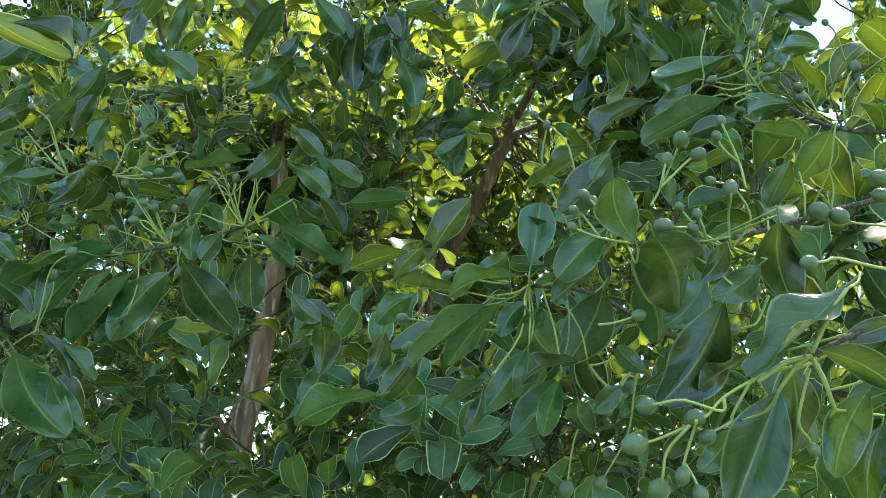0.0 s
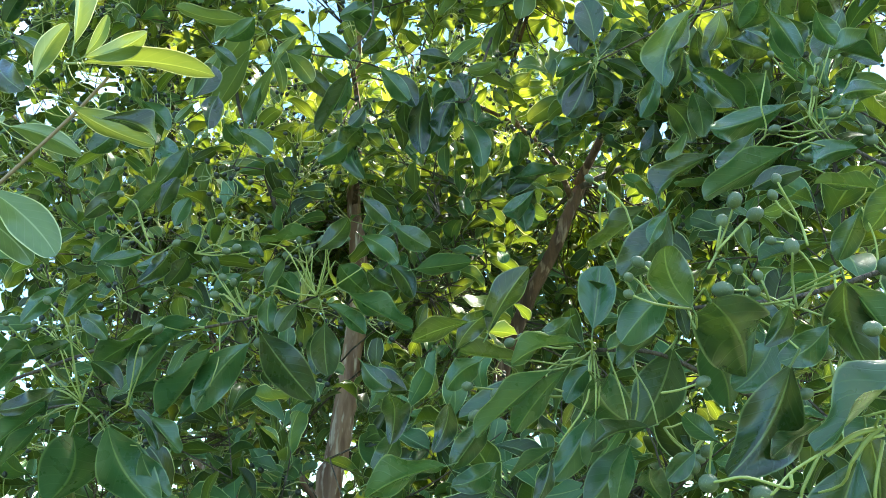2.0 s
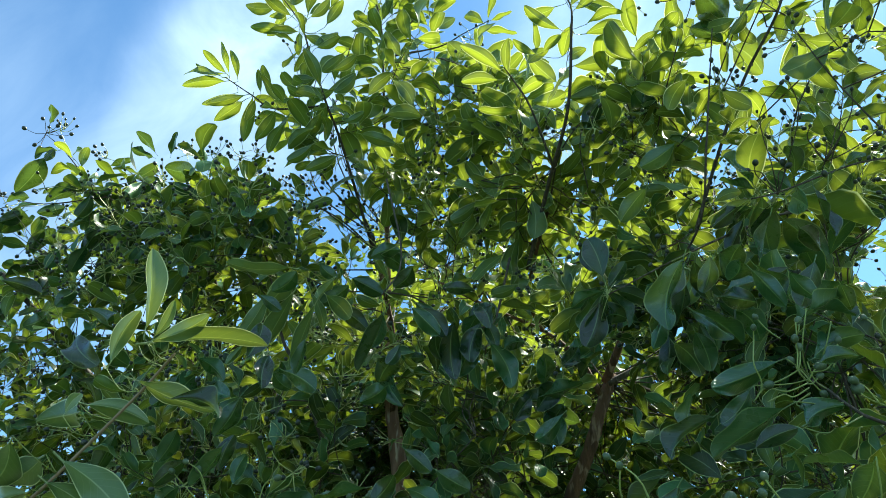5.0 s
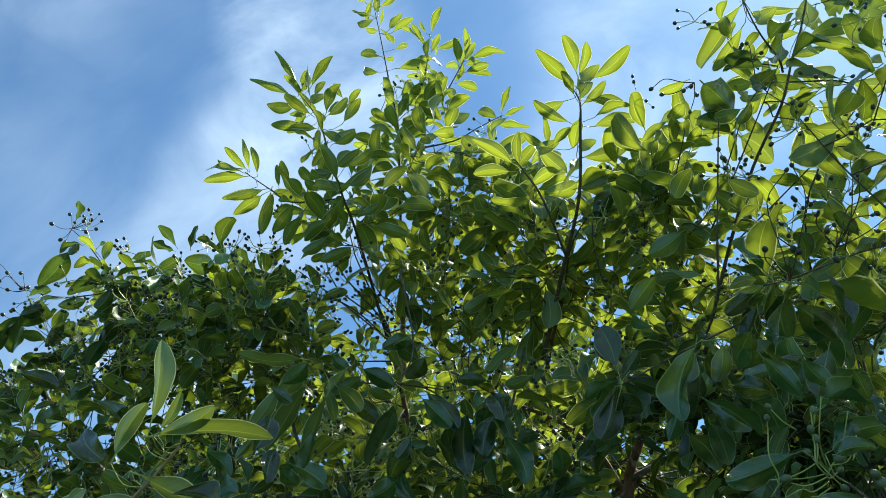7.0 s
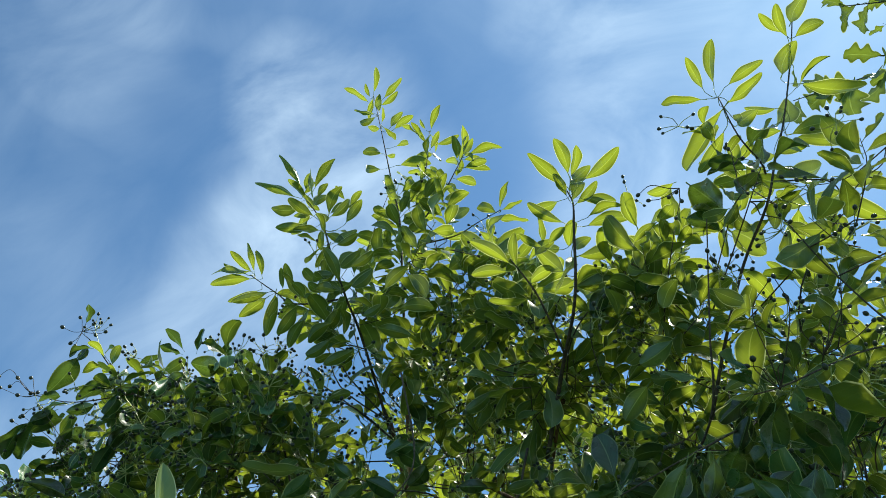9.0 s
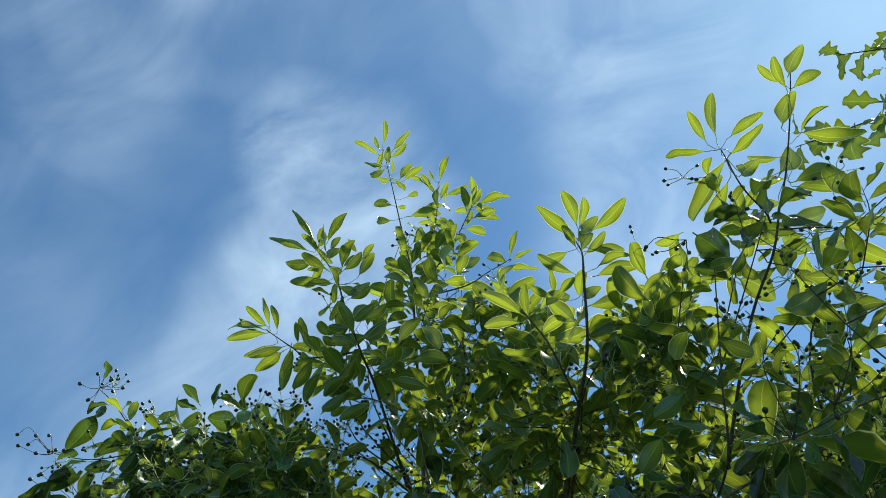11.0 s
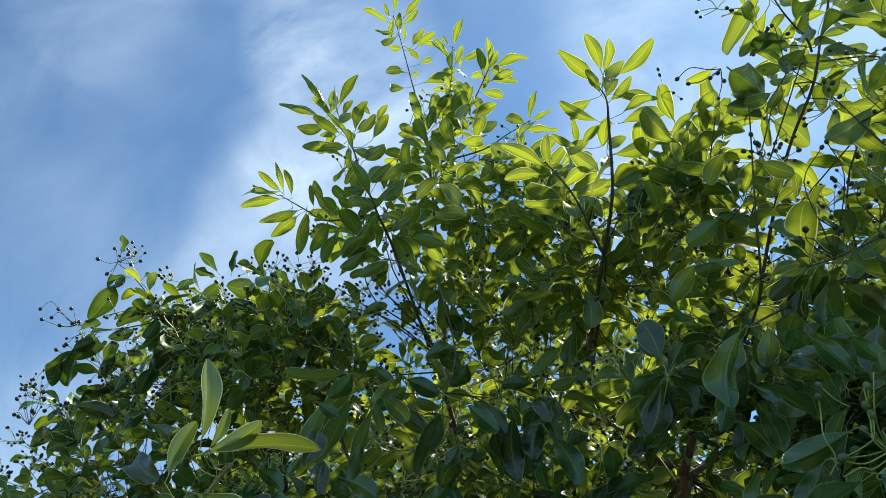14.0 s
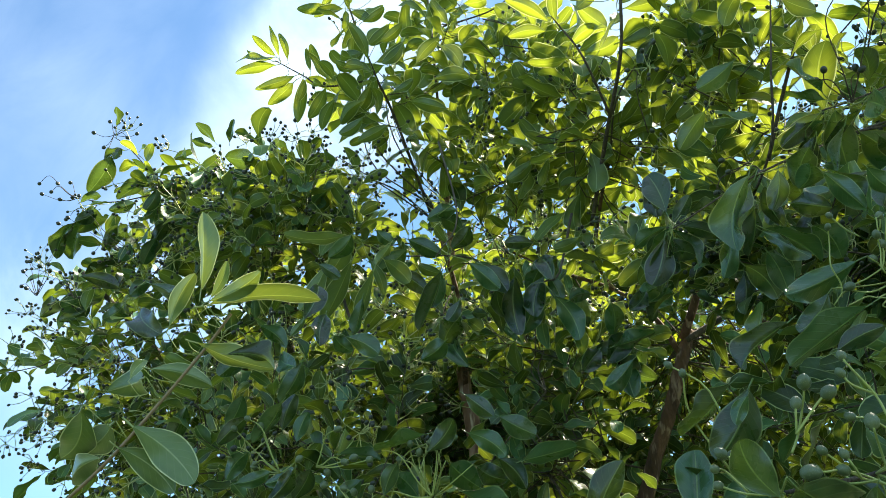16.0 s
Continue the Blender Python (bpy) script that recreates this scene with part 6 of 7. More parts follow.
leaves_on(bough_upper_b, BROAD, [
    0.225, 1.485, 2.536, 0.207, 1.491, 2.639, -83, 1.16,
    0.234, 1.515, 2.526, 0.279, 1.512, 2.58, -67, 0.91,
    0.261, 1.507, 2.531, 0.329, 1.517, 2.518, -11, 0.92,
    0.25, 1.525, 2.518, 0.319, 1.564, 2.497, -46, 0.87,
    0.217, 1.508, 2.514, 0.149, 1.512, 2.484, 28, 0.92,
    0.21, 1.504, 2.487, 0.167, 1.506, 2.39, 75, 1.16,
    0.219, 1.508, 2.497, 0.181, 1.551, 2.393, -25, 0.92,
    0.213, 1.511, 2.447, 0.263, 1.578, 2.476, -61, 1.16,
    0.347, 1.553, 2.486, 0.314, 1.566, 2.411, 65, 0.93,
    0.182, 1.666, 2.469, 0.122, 1.717, 2.466, 53, 1.16,
    0.204, 1.668, 2.446, 0.142, 1.701, 2.401, -4, 0.92,
    0.061, 1.851, 2.425, -0.02, 1.921, 2.454, 69, 1.16])
leaves_on(bough_upper_b, BROAD, [
    0.044, 1.806, 2.412, 0.143, 1.825, 2.437, -40, 0.92,
    0.088, 1.828, 2.391, 0.034, 1.906, 2.362, 38, 1.16,
    0.096, 1.871, 2.323, 0.026, 1.902, 2.355, 77, 1.16,
    -0.058, 1.736, 2.642, -0.122, 1.786, 2.638, 46, 1.16,
    -0.089, 1.721, 2.612, -0.136, 1.791, 2.586, 25, 1.16,
    -0.08, 1.768, 2.617, -0.059, 1.794, 2.548, -39, 1.05,
    -0.274, 1.672, 2.809, -0.36, 1.679, 2.808, 50, 1.12,
    -0.378, 1.587, 2.695, -0.313, 1.64, 2.665, -51, 1.11,
    -0.482, 1.487, 2.677, -0.557, 1.517, 2.649, 35, 1.16,
    -0.676, 1.433, 2.454, -0.639, 1.487, 2.416, -55, 1.16,
    -0.586, 1.471, 2.365, -0.648, 1.491, 2.291, 36, 1.02,
    -0.565, 1.634, 2.491, -0.484, 1.646, 2.435, -75, 1.11])
bough_low_b = stem("branch", tree_right, [(0.583, 1.304, 1.772, 0.0025), (0.418, 1.263, 1.807, 0.0021), (0.315, 1.180, 1.837, 0.0018), (0.243, 1.138, 1.772, 0.0014)], TWIG_BARK, 8, 0.08)
leaves_on(bough_low_b, BROAD, [
    -0.057, 1.178, 1.824, -0.117, 1.173, 1.846, 84, 0.94,
    0.063, 1.12, 1.73, 0.008, 1.139, 1.706, 76, 1.03,
    0.053, 1.1, 1.775, 0.009, 1.133, 1.724, 53, 0.96,
    0.153, 1.019, 1.872, 0.122, 1.021, 1.855, 75, 1.17,
    0.111, 1.102, 1.809, 0.078, 1.139, 1.781, 50, 1.16,
    0.219, 0.996, 1.716, 0.237, 1.041, 1.687, -27, 1.16,
    0.263, 1.003, 1.732, 0.234, 1.0, 1.706, -84, 1.19,
    -0.073, 1.189, 1.776, -0.102, 1.195, 1.728, 65, 1.19,
    0.037, 1.179, 1.859, -0.012, 1.216, 1.83, 57, 1.16,
    -0.112, 1.155, 1.857, -0.075, 1.161, 1.822, -86, 1.13])
fruits_on(bough_low_b, (0.252, 1.14, 1.77), [
    0.292, 1.165, 1.738, 0.006,
    0.275, 1.165, 1.721, 0.008,
    0.287, 1.149, 1.779, 0.004])
bough_upper_c = stem("branch", tree_right, [(0.820, 1.650, 2.722, 0.0030), (0.587, 1.516, 2.636, 0.0022), (0.505, 1.428, 2.553, 0.0015)], TWIG_BARK, 8, 0.08)
leaves_on(bough_upper_c, BROAD, [
    0.513, 1.41, 2.575, 0.477, 1.447, 2.524, 45, 1.06,
    0.541, 1.491, 2.543, 0.477, 1.569, 2.538, 54, 1.2,
    0.516, 1.449, 2.535, 0.573, 1.475, 2.527, -84, 0.85,
    0.547, 1.493, 2.529, 0.598, 1.544, 2.493, -32, 0.92,
    0.539, 1.404, 2.619, 0.456, 1.419, 2.575, 61, 0.86,
    0.43, 1.522, 2.579, 0.384, 1.59, 2.492, 82, 0.85,
    0.454, 1.502, 2.533, 0.407, 1.535, 2.483, 52, 1.06,
    0.463, 1.607, 2.5, 0.523, 1.669, 2.456, -70, 0.85,
    0.515, 1.626, 2.497, 0.552, 1.679, 2.454, -25, 1.01,
    0.431, 1.601, 2.496, 0.448, 1.673, 2.427, -6, 0.94,
    0.231, 1.906, 2.704, 0.177, 1.983, 2.606, 31, 0.88,
    0.232, 1.789, 2.828, 0.208, 1.802, 2.732, 53, 1.2])
leaves_on(bough_upper_c, BROAD, [
    0.398, 1.688, 2.691, 0.392, 1.77, 2.604, -18, 0.85,
    0.59, 1.549, 2.455, 0.619, 1.638, 2.427, -6, 0.91,
    0.595, 1.359, 2.507, 0.642, 1.435, 2.493, -21, 0.91,
    0.337, 1.937, 2.707, 0.255, 1.979, 2.636, 54, 1.03,
    0.379, 1.872, 2.64, 0.383, 1.964, 2.58, 2, 1.03,
    0.312, 1.843, 2.798, 0.362, 1.904, 2.786, -40, 0.99,
    -0.113, 1.905, 2.739, -0.062, 1.867, 2.664, 72, 1.26,
    -0.272, 1.967, 2.771, -0.268, 2.1, 2.747, -22, 0.97,
    -0.015, 1.941, 2.735, 0.022, 2.018, 2.73, -43, 0.97])
leaves_on(bough_upper_c, BROAD, [
    -0.297, 1.717, 2.523, -0.374, 1.799, 2.495, 31, 1.16,
    -0.21, 1.634, 2.607, -0.162, 1.67, 2.539, -54, 1.14,
    -0.089, 1.692, 2.669, -0.154, 1.659, 2.666, 57, 1.0,
    -0.038, 1.688, 2.613, -0.097, 1.744, 2.615, 47, 1.16,
    0.225, 1.598, 2.56, 0.176, 1.641, 2.463, 42, 0.91,
    0.236, 1.607, 2.574, 0.189, 1.651, 2.465, -25, 0.92,
    0.053, 1.768, 2.626, -0.027, 1.73, 2.634, 5, 0.92,
    0.381, 1.452, 2.478, 0.353, 1.516, 2.414, 2, 0.92,
    0.339, 1.458, 2.455, 0.319, 1.532, 2.383, -34, 0.92,
    0.377, 1.504, 2.408, 0.413, 1.594, 2.387, -18, 1.16,
    0.41, 1.474, 2.417, 0.426, 1.546, 2.362, -4, 0.85,
    0.438, 1.493, 2.446, 0.496, 1.542, 2.396, 6, 0.92])
leaves_on(bough_upper_c, BROAD, [
    0.484, 1.495, 2.435, 0.523, 1.556, 2.398, -21, 1.06,
    0.049, 2.041, 2.552, 0.113, 2.134, 2.54, -49, 1.16,
    0.052, 2.089, 2.522, 0.069, 2.213, 2.494, -18, 1.16,
    0.049, 2.105, 2.479, 0.106, 2.198, 2.466, -49, 1.16,
    -0.415, 1.667, 2.725, -0.499, 1.677, 2.684, 48, 1.12,
    -0.45, 1.674, 2.67, -0.385, 1.742, 2.623, -52, 0.94,
    -0.242, 1.663, 2.745, -0.309, 1.718, 2.727, 34, 1.16,
    -0.18, 1.935, 2.636, -0.164, 2.039, 2.594, -23, 1.16,
    -0.053, 1.928, 2.638, -0.034, 2.009, 2.569, -20, 1.19])
leaves_on(bough_upper_c, BROAD_LIT, [
    0.008, 1.807, 2.729, -0.065, 1.819, 2.718, 56, 1.03,
    0.087, 1.842, 2.714, 0.031, 1.905, 2.723, 50, 1.16,
    0.121, 1.954, 2.479, 0.177, 2.01, 2.507, -76, 1.16,
    0.027, 2.013, 2.397, 0.071, 2.094, 2.387, -50, 1.16,
    -0.465, 1.637, 2.687, -0.419, 1.693, 2.639, -50, 1.13])
fruits_on(bough_upper_c, (0.381, 1.399, 2.542), [
    0.341, 1.37, 2.544, 0.006,
    0.348, 1.384, 2.525, 0.006,
    0.32, 1.422, 2.511, 0.005,
    0.404, 1.408, 2.524, 0.006,
    0.408, 1.39, 2.556, 0.005], dark=True)
crown_left_b = stem("branch", tree_far, [(-1.078, 2.030, 3.129, 0.0030), (-1.168, 1.915, 3.274, 0.0022), (-1.178, 1.880, 3.370, 0.0014)], TWIG_BARK, 8, 0.08)
leaves_on(crown_left_b, BROAD, [
    -1.322, 1.899, 3.274, -1.402, 1.968, 3.175, 39, 0.85,
    -1.25, 1.888, 3.264, -1.336, 1.936, 3.185, 35, 0.85,
    -1.261, 1.863, 3.283, -1.387, 1.885, 3.219, 55, 0.85,
    -1.412, 1.89, 3.244, -1.501, 1.926, 3.177, 23, 0.88,
    -1.647, 1.884, 3.286, -1.715, 1.921, 3.224, 14, 0.9,
    -1.55, 1.866, 3.171, -1.573, 1.862, 3.099, 50, 1.34,
    -1.105, 1.887, 3.271, -1.097, 2.003, 3.276, -45, 1.15,
    -0.967, 1.866, 3.113, -1.071, 1.893, 3.126, 51, 0.98,
    -0.818, 1.868, 3.156, -0.762, 1.849, 3.085, 78, 1.14,
    -1.178, 1.876, 3.385, -1.085, 1.939, 3.349, -63, 0.85,
    -1.484, 1.868, 3.47, -1.607, 1.865, 3.433, 77, 0.85,
    -1.575, 1.872, 3.359, -1.676, 1.856, 3.343, 48, 0.93])
leaves_on(crown_left_b, BROAD, [
    -1.75, 1.874, 3.374, -1.817, 1.848, 3.326, 50, 1.34,
    -1.241, 1.888, 3.343, -1.352, 1.868, 3.328, 50, 0.87,
    -0.937, 1.89, 3.373, -0.841, 1.973, 3.318, -53, 0.85,
    -0.958, 1.892, 3.281, -0.886, 1.923, 3.273, -55, 1,
    -1.459, 1.89, 3.178, -1.534, 1.93, 3.111, 17, 1.09,
    -1.181, 1.881, 3.045, -1.279, 1.918, 2.973, 29, 1,
    -1.424, 1.869, 2.982, -1.481, 1.846, 2.929, 57, 1.37,
    -1.322, 1.864, 3.069, -1.397, 1.91, 2.996, 16, 1.03,
    -1.86, 1.889, 3.031, -2.001, 1.959, 3.019, 25, 0.85,
    -1.533, 1.876, 2.927, -1.667, 1.931, 2.924, 39, 0.87,
    -1.75, 1.87, 3.085, -1.635, 1.94, 3.049, -59, 0.85,
    -0.763, 1.874, 3.107, -0.745, 1.96, 3.023, -49, 0.85])
leaves_on(crown_left_b, BROAD, [
    -0.844, 1.875, 3.086, -0.913, 1.912, 3.024, 27, 0.99])


clothe(spire, SLIM, 1, 34, 0.095, 0.30, 0.80)
clothe(shoot_left, SLIM, 2, 30, 0.100, 0.35, 0.82)
clothe(shoot_right, SLIM, 3, 10, 0.105, 0.40, 0.80)
clothe(spire_right, SLIM, 4, 12, 0.095, 0.35, 0.75)
clothe(side_spire, BROAD, 5, 10, 0.085, 0.05, 0.60)
clothe(crown_left, BROAD, 6, 12, 0.095, 0.30, 0.95)
clothe(bough_upper, BROAD, 7, 12, 0.095, 0.35, 1.0)

def nodes_of(*lines):
    return [Vector(p[:3]) for line in lines for p in smooth_line(line, 5) if p[2] > 1.2]


LEFT_NODES = nodes_of(trunk_left, limb_l1, limb_l2, limb_l3, limb_l4)
RIGHT_NODES = nodes_of(trunk_right, limb_r1, limb_r2, limb_r3, limb_r4, limb_r5, limb_r6)
FAR_NODES = nodes_of(trunk_far, limb_f1, limb_f2)

# lanes kept free of leaves, aimed from the camera at trunks and sky gaps
SIGHT_LANES = [(Vector(a), Vector(b), r0, r1) for a, b, r0, r1 in (
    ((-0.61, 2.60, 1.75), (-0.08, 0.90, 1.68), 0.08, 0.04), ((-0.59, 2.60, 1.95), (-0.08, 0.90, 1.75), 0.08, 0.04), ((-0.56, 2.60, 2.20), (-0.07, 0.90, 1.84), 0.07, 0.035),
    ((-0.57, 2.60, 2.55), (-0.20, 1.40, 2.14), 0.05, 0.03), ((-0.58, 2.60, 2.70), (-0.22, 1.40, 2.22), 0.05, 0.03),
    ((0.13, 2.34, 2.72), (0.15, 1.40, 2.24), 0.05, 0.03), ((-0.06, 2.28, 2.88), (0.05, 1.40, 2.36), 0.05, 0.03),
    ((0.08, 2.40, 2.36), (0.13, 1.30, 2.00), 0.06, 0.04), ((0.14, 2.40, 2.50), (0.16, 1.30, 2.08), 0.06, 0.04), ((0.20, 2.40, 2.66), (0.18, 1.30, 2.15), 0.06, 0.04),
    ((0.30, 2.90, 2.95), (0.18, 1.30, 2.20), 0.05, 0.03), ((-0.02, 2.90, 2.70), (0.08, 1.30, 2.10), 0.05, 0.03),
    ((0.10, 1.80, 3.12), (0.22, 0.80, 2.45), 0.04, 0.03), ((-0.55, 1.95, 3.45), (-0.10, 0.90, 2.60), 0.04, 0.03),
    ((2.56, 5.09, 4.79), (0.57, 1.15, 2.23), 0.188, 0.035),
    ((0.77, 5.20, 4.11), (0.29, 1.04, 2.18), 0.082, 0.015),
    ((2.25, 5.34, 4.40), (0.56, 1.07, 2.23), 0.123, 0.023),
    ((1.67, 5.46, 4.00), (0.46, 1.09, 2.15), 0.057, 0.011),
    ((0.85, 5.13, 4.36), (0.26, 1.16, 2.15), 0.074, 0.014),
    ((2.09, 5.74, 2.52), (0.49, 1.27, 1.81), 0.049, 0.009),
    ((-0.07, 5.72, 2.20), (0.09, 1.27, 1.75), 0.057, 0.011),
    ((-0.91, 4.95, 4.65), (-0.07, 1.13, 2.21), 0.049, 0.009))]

fol = Foliage()
crown(fol, 11, (-0.80, 3.15, 2.00), (1.05, 0.40, 1.05), 230, LEFT_NODES, 0.082, BROAD_SMALL, fruit=0.1, clear=SIGHT_LANES)
crown(fol, 12, (-0.42, 2.30, 3.05), (0.58, 0.40, 0.55), 60, LEFT_NODES, 0.100, BROAD_SMALL, clear=SIGHT_LANES, fruit=2.0, share=0.78, other=BROAD_LIT)
crown(fol, 13, (-0.36, 2.05, 3.72), (0.36, 0.25, 0.52), 16, LEFT_NODES, 0.120, SLIM_SMALL, clear=SIGHT_LANES)
crown(fol, 14, (-0.85, 1.85, 2.10), (0.55, 0.35, 0.65), 85, LEFT_NODES, 0.090, BROAD_SMALL, clear=SIGHT_LANES, fruit=0.8, share=0.4, other=BROAD_LIT)
crown(fol, 15, (-0.75, 2.00, 1.65), (0.60, 0.40, 0.40), 60, LEFT_NODES, 0.085, BROAD_SMALL, clear=SIGHT_LANES)
crown(fol, 16, (-0.20, 2.05, 2.35), (0.30, 0.25, 0.55), 62, LEFT_NODES, 0.085, BROAD_SMALL, clear=SIGHT_LANES, share=0.22, other=BROAD_LIT)
crown(fol, 17, (-0.30, 1.60, 1.70), (0.40, 0.25, 0.30), 36, LEFT_NODES, 0.085, BROAD_SMALL, fruit=0.0, clear=SIGHT_LANES)
crown(fol, 18, (-0.95, 1.95, 3.15), (0.35, 0.30, 0.30), 40, LEFT_NODES, 0.100, BROAD_SMALL, clear=SIGHT_LANES, fruit=2.0, share=0.50, other=BROAD_LIT)
crown(fol, 41, (-0.75, 3.30, 2.95), (1.10, 0.35, 0.55), 150, LEFT_NODES, 0.085, BROAD_SMALL, fruit=0.1, share=0.25, other=SLIM_SMALL, clear=SIGHT_LANES)
crown(fol, 42, (-0.60, 3.90, 1.90), (1.60, 0.35, 1.00), 280, LEFT_NODES, 0.095, BROAD_SMALL, fruit=0.0, clear=SIGHT_LANES)
crown(fol, 43, (-0.43, 2.03, 4.05), (0.26, 0.14, 0.50), 6, LEFT_NODES, 0.120, SLIM_SMALL, fruit=0.1, clear=SIGHT_LANES)
crown(fol, 44, (-0.60, 1.92, 3.60), (0.22, 0.16, 0.30), 9, LEFT_NODES, 0.120, SLIM_SMALL, fruit=0.8, clear=SIGHT_LANES)
crown(fol, 45, (-0.12, 1.98, 3.62), (0.26, 0.14, 0.30), 14, LEFT_NODES, 0.120, SLIM_SMALL, fruit=0.95, clear=SIGHT_LANES)
crown(fol, 52, (-0.62, 2.75, 2.75), (0.60, 0.30, 0.35), 100, LEFT_NODES, 0.085, BROAD_SMALL, fruit=0.0, clear=SIGHT_LANES)
crown(fol, 63, (-0.22, 2.25, 3.38), (0.28, 0.20, 0.28), 12, LEFT_NODES, 0.110, SLIM_SMALL, fruit=0.8, clear=SIGHT_LANES)
# added backing leaves far behind this tree, to close sky gaps
crown(fol, 85, (-0.80, 5.00, 4.30), (1.60, 0.40, 1.00), 170, LEFT_NODES, 0.130, BROAD_SMALL, fruit=0.0, clear=SIGHT_LANES)
crown(fol, 86, (-0.40, 2.75, 2.50), (0.75, 0.20, 0.60), 110, LEFT_NODES, 0.085, BROAD_SMALL, fruit=0.0, clear=SIGHT_LANES)
fol.finish(tree_left, "dense dark green glossy leaves")

fol = Foliage()
crown(fol, 21, (0.60, 3.10, 1.95), (1.15, 0.40, 0.95), 230, RIGHT_NODES, 0.082, BROAD_SMALL, fruit=0.1, clear=SIGHT_LANES)
crown(fol, 22, (0.22, 2.10, 3.05), (0.45, 0.25, 0.45), 30, RIGHT_NODES, 0.115, SLIM_SMALL, clear=SIGHT_LANES, fruit=2.0, share=0.75, other=BROAD_LIT)
crown(fol, 23, (0.78, 1.80, 2.78), (0.45, 0.30, 0.48), 34, RIGHT_NODES, 0.105, BROAD_SMALL, clear=SIGHT_LANES, fruit=2.0, share=0.75, other=BROAD_LIT)
crown(fol, 24, (0.70, 1.75, 2.10), (0.50, 0.40, 0.60), 75, RIGHT_NODES, 0.085, BROAD_SMALL, fruit=0.0, clear=SIGHT_LANES, share=0.22, other=BROAD_LIT)
crown(fol, 25, (0.66, 1.15, 1.88), (0.30, 0.22, 0.36), 36, RIGHT_NODES, 0.080, BROAD_SMALL, fruit=0.0, clear=SIGHT_LANES)
crown(fol, 26, (0.20, 1.60, 1.68), (0.55, 0.35, 0.32), 70, RIGHT_NODES, 0.085, BROAD_SMALL, fruit=0.0, clear=SIGHT_LANES)
crown(fol, 27, (0.10, 1.95, 3.30), (0.30, 0.22, 0.35), 20, RIGHT_NODES, 0.120, SLIM_SMALL, clear=SIGHT_LANES)
crown(fol, 28, (0.45, 1.75, 3.20), (0.22, 0.22, 0.30), 16, RIGHT_NODES, 0.115, SLIM_SMALL, clear=SIGHT_LANES, share=0.5, other=BROAD_LIT)
# backlit patch behind the fork, made with the sunlit leaf colour
crown(fol, 29, (0.20, 2.90, 2.95), (0.60, 0.20, 0.65), 120, RIGHT_NODES, 0.095, SUNLIT_SMALL, fruit=0.0, share=0.80, other=BROAD_SMALL, clear=SIGHT_LANES)
crown(fol, 59, (0.52, 1.95, 2.52), (0.30, 0.20, 0.30), 52, RIGHT_NODES, 0.085, BROAD_SMALL, clear=SIGHT_LANES, share=0.22, other=BROAD_LIT)
crown(fol, 60, (0.10, 3.40, 2.10), (0.50, 0.15, 0.70), 34, RIGHT_NODES, 0.100, SUNLIT_SMALL, fruit=0.0, share=0.8, other=BROAD_SMALL, clear=SIGHT_LANES)
crown(fol, 46, (1.10, 3.30, 2.80), (0.90, 0.30, 0.70), 70, RIGHT_NODES, 0.085, BROAD_SMALL, fruit=0.1, share=0.25, other=SLIM_SMALL, clear=SIGHT_LANES)
crown(fol, 47, (1.30, 3.90, 1.90), (1.40, 0.35, 1.00), 240, RIGHT_NODES, 0.095, BROAD_SMALL, fruit=0.0, clear=SIGHT_LANES)
crown(fol, 48, (0.72, 1.52, 3.30), (0.24, 0.15, 0.36), 4, RIGHT_NODES, 0.090, BROAD_SMALL, fruit=1.0, share=0.5, other=SLIM_SMALL, clear=SIGHT_LANES)
crown(fol, 49, (0.95, 1.50, 3.10), (0.30, 0.16, 0.35), 7, RIGHT_NODES, 0.110, BROAD_SMALL, fruit=0.95, share=0.4, other=SLIM_SMALL, clear=SIGHT_LANES)
crown(fol, 53, (0.95, 2.60, 2.60), (0.52, 0.35, 0.35), 95, RIGHT_NODES, 0.085, BROAD_SMALL, fruit=0.0, clear=SIGHT_LANES)
crown(fol, 54, (0.45, 3.60, 2.60), (1.50, 0.25, 0.55), 170, RIGHT_NODES, 0.095, BROAD_SMALL, fruit=0.0, clear=SIGHT_LANES)
crown(fol, 61, (0.70, 1.85, 2.70), (0.50, 0.20, 0.32), 32, RIGHT_NODES, 0.100, BROAD_SMALL, fruit=2.0, clear=SIGHT_LANES, share=0.55, other=BROAD_LIT)
# added leaves at the view's edge, put there to shade the near bough
crown(fol, 64, (1.20, 1.60, 2.72), (0.42, 0.32, 0.32), 5, RIGHT_NODES, 0.095, BROAD_SMALL, fruit=0.3, clear=SIGHT_LANES)
# added mass behind the tree that blocks sun and sky gaps
crown(fol, 81, (0.35, 4.25, 2.95), (1.25, 0.40, 0.60), 190, RIGHT_NODES, 0.100, BROAD_SMALL, fruit=0.0, clear=SIGHT_LANES)
crown(fol, 90, (1.10, 2.20, 3.05), (0.45, 0.25, 0.40), 40, RIGHT_NODES, 0.090, BROAD_SMALL, fruit=0.9, clear=SIGHT_LANES, share=0.4, other=BROAD_LIT)
# two more added backing masses, behind the tree and no part of it
crown(fol, 87, (1.30, 4.80, 4.00), (1.30, 0.40, 1.00), 150, RIGHT_NODES, 0.130, BROAD_SMALL, fruit=0.0, clear=SIGHT_LANES)
crown(fol, 83, (1.20, 5.00, 1.70), (2.20, 0.40, 1.30), 260, RIGHT_NODES, 0.130, BROAD_SMALL, fruit=0.0, clear=SIGHT_LANES)
fol.finish(tree_right, "dense dark green glossy leaves")

fol = Foliage()
crown(fol, 31, (-1.55, 2.20, 2.98), (0.75, 0.38, 0.65), 125, FAR_NODES, 0.100, BROAD_SMALL, fruit=2.0, clear=SIGHT_LANES, share=0.35, other=BROAD_LIT)
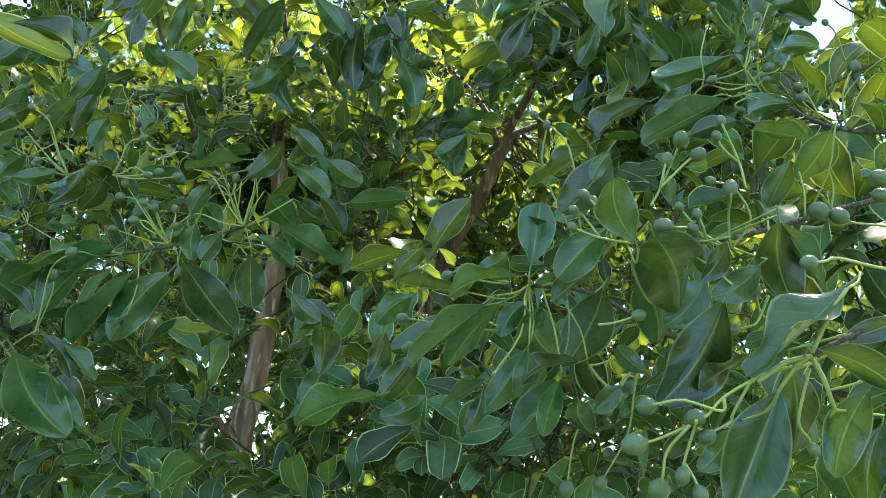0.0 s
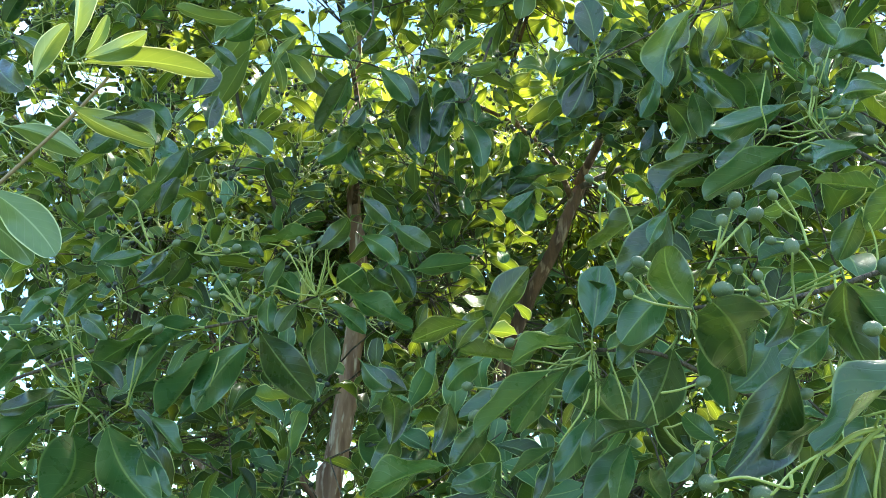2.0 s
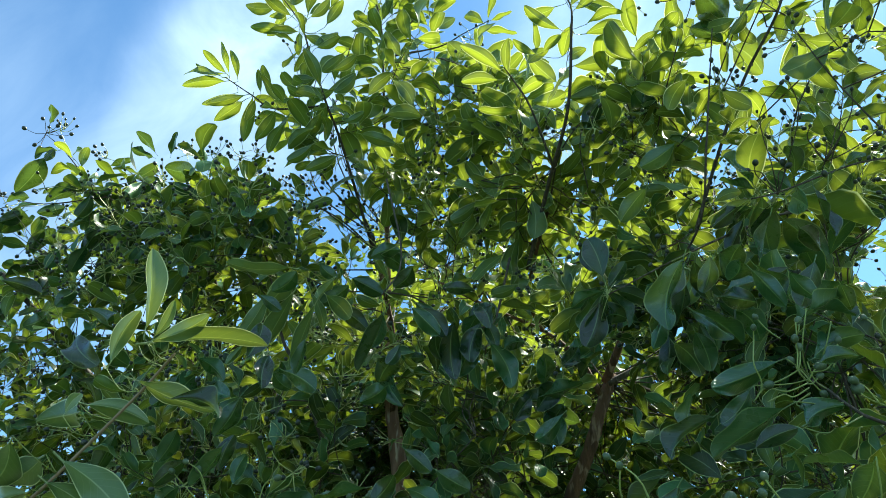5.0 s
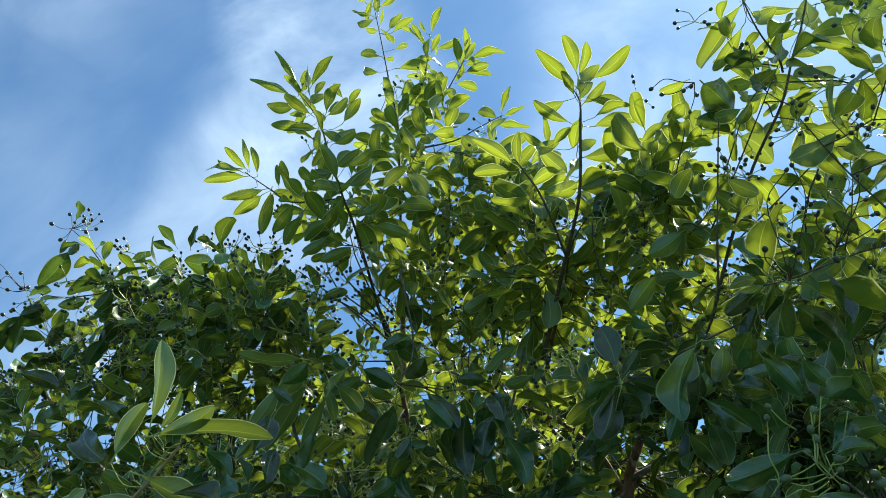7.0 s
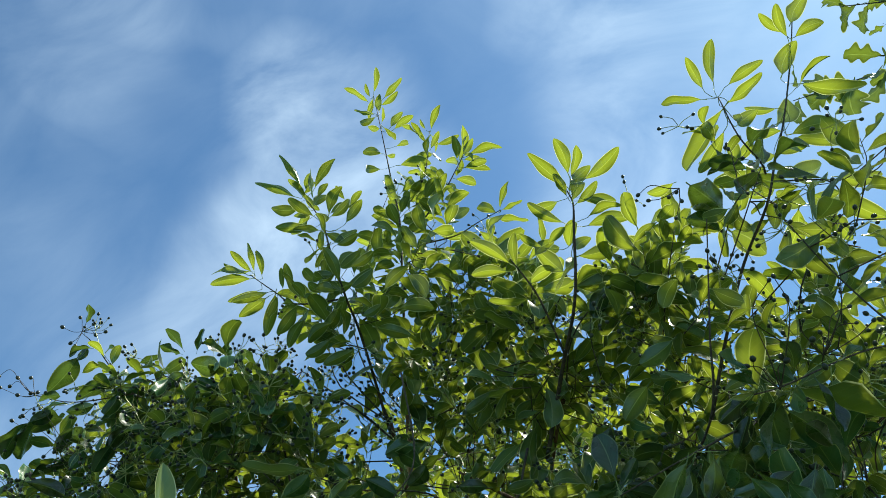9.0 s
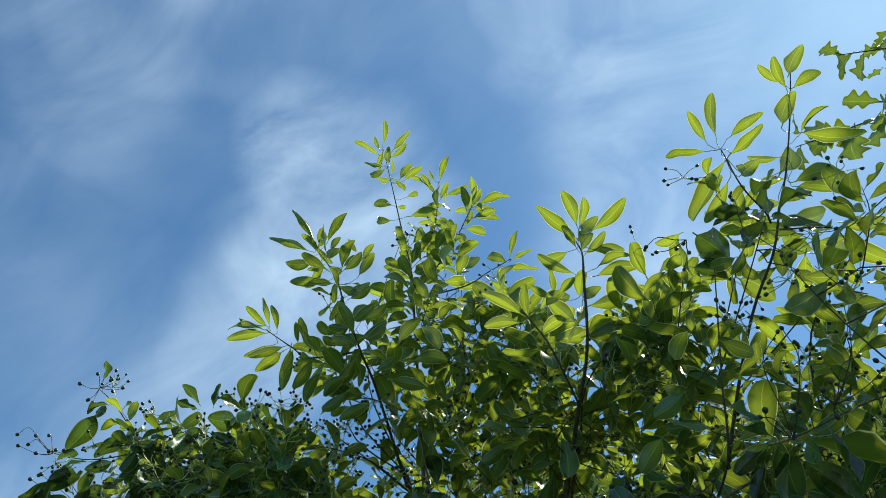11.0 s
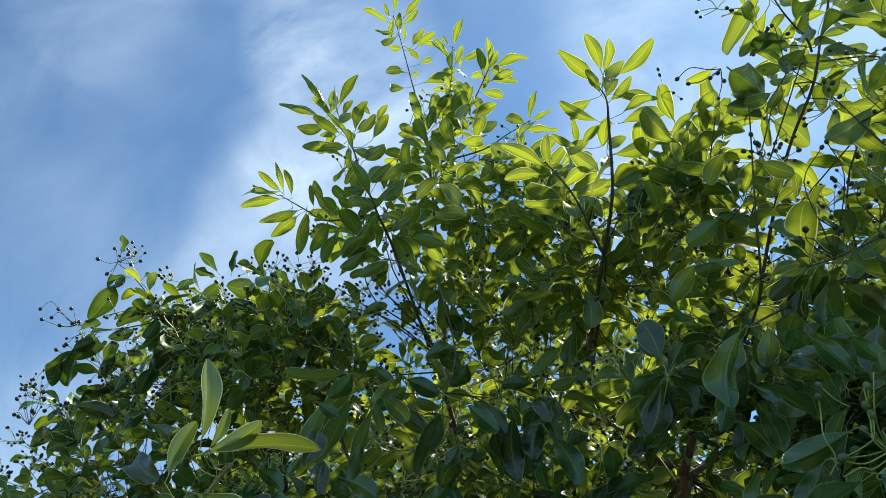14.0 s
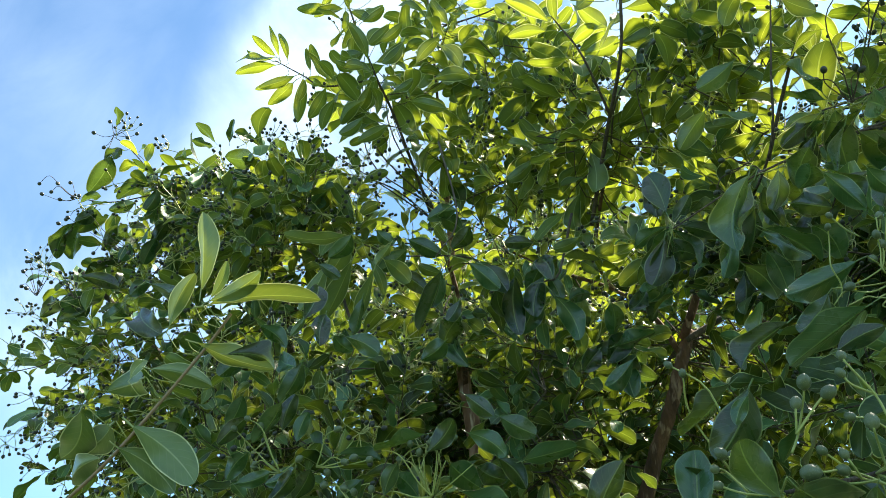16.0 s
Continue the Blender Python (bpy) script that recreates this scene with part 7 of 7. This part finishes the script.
crown(fol, 32, (-1.75, 2.60, 2.10), (0.75, 0.50, 0.70), 105, FAR_NODES, 0.085, BROAD_SMALL, clear=SIGHT_LANES)
crown(fol, 51, (-1.40, 1.95, 3.42), (0.50, 0.20, 0.28), 14, FAR_NODES, 0.100, BROAD_SMALL, fruit=0.8, clear=SIGHT_LANES, share=0.40, other=BROAD_LIT)
crown(fol, 55, (-1.40, 2.55, 2.75), (0.80, 0.25, 0.40), 110, FAR_NODES, 0.090, BROAD_SMALL, fruit=0.0, clear=SIGHT_LANES)
crown(fol, 56, (-1.50, 3.60, 2.60), (1.30, 0.25, 0.60), 150, FAR_NODES, 0.095, BROAD_SMALL, fruit=0.0, clear=SIGHT_LANES)
crown(fol, 58, (-1.30, 3.20, 3.35), (0.95, 0.25, 0.38), 85, FAR_NODES, 0.090, BROAD_SMALL, fruit=0.0, share=0.06, other=SUNLIT_SMALL, clear=SIGHT_LANES)
# added behind this crown to keep sun and sky from showing through
crown(fol, 82, (-1.05, 4.15, 2.75), (0.95, 0.35, 0.50), 120, FAR_NODES, 0.095, BROAD_SMALL, fruit=0.0, clear=SIGHT_LANES)
# added far backdrop of leaves that stops sky showing low down
crown(fol, 84, (-1.60, 4.90, 1.80), (2.00, 0.40, 1.40), 260, FAR_NODES, 0.130, BROAD_SMALL, fruit=0.0, clear=SIGHT_LANES)
fol.finish(tree_far, "dense drooping dark green leaves")

# the tree with lobed leaves
trunk_lobed = [(2.60, 2.60, -0.1, 0.09), (2.55, 2.55, 2.0, 0.07), (2.45, 2.30, 3.4, 0.05), (2.20, 2.00, 4.4, 0.02)]
stem("trunk", tree_lobed, trunk_lobed, GREY_BARK, 12, 0.2, "", 6)


def lobed_spray(start, end, count, seed):
    """A thin hanging twig with lobed leaves."""
    rnd = random.Random(seed)
    a, b = Vector(start), Vector(end)
    way = b - a
    mid = (a + b) / 2 + Vector((0, 0, 0.05))
    twig = stem("branch", tree_lobed, [(*a, 0.006), (*mid, 0.004), (*b, 0.0015)], TWIG_BARK, 6)
    numbers = []
    for i in range(count):
        u = 0.45 + 0.55 * (i + 0.5) / count
        p = a + way * u + Vector((0, 0, 0.05 * 4 * u * (1 - u)))
        d = (way.normalized() * 0.6 + Vector((rnd.gauss(0, 0.5), rnd.gauss(0, 0.5), rnd.gauss(-0.5, 0.5)))).normalized()
        size = rnd.uniform(0.09, 0.15)
        numbers += [*(p + d * 0.012), *(p + d * size), rnd.gauss(0, 60), rnd.uniform(0.9, 1.5)]
    leaves_on(twig, TOOTHED, numbers)


for k, (a, b, n) in enumerate((
        ((2.25, 2.05, 4.25), (1.10, 1.80, 3.96), 14), ((2.20, 2.00, 4.40), (1.33, 1.62, 4.18), 10),
        ((2.45, 2.25, 3.45), (1.14, 2.20, 3.42), 12), ((2.30, 2.10, 4.10), (1.40, 1.75, 4.02), 8))):
    lobed_spray(a, b, n, 60 + k)

TOOTHED_SMALL = leaf_set("leaf", LOBED, 6, 14, 2, 0.56, 0.60, 0.55, 0.5, 0.1, 0.3, lobes=3)
fol = Foliage()
crown(fol, 71, (2.65, 2.45, 4.70), (0.85, 0.90, 0.85), 110, nodes_of(trunk_lobed), 0.110, TOOTHED_SMALL, fruit=0.0)
fol.finish(tree_lobed, "thin lobed green leaves")
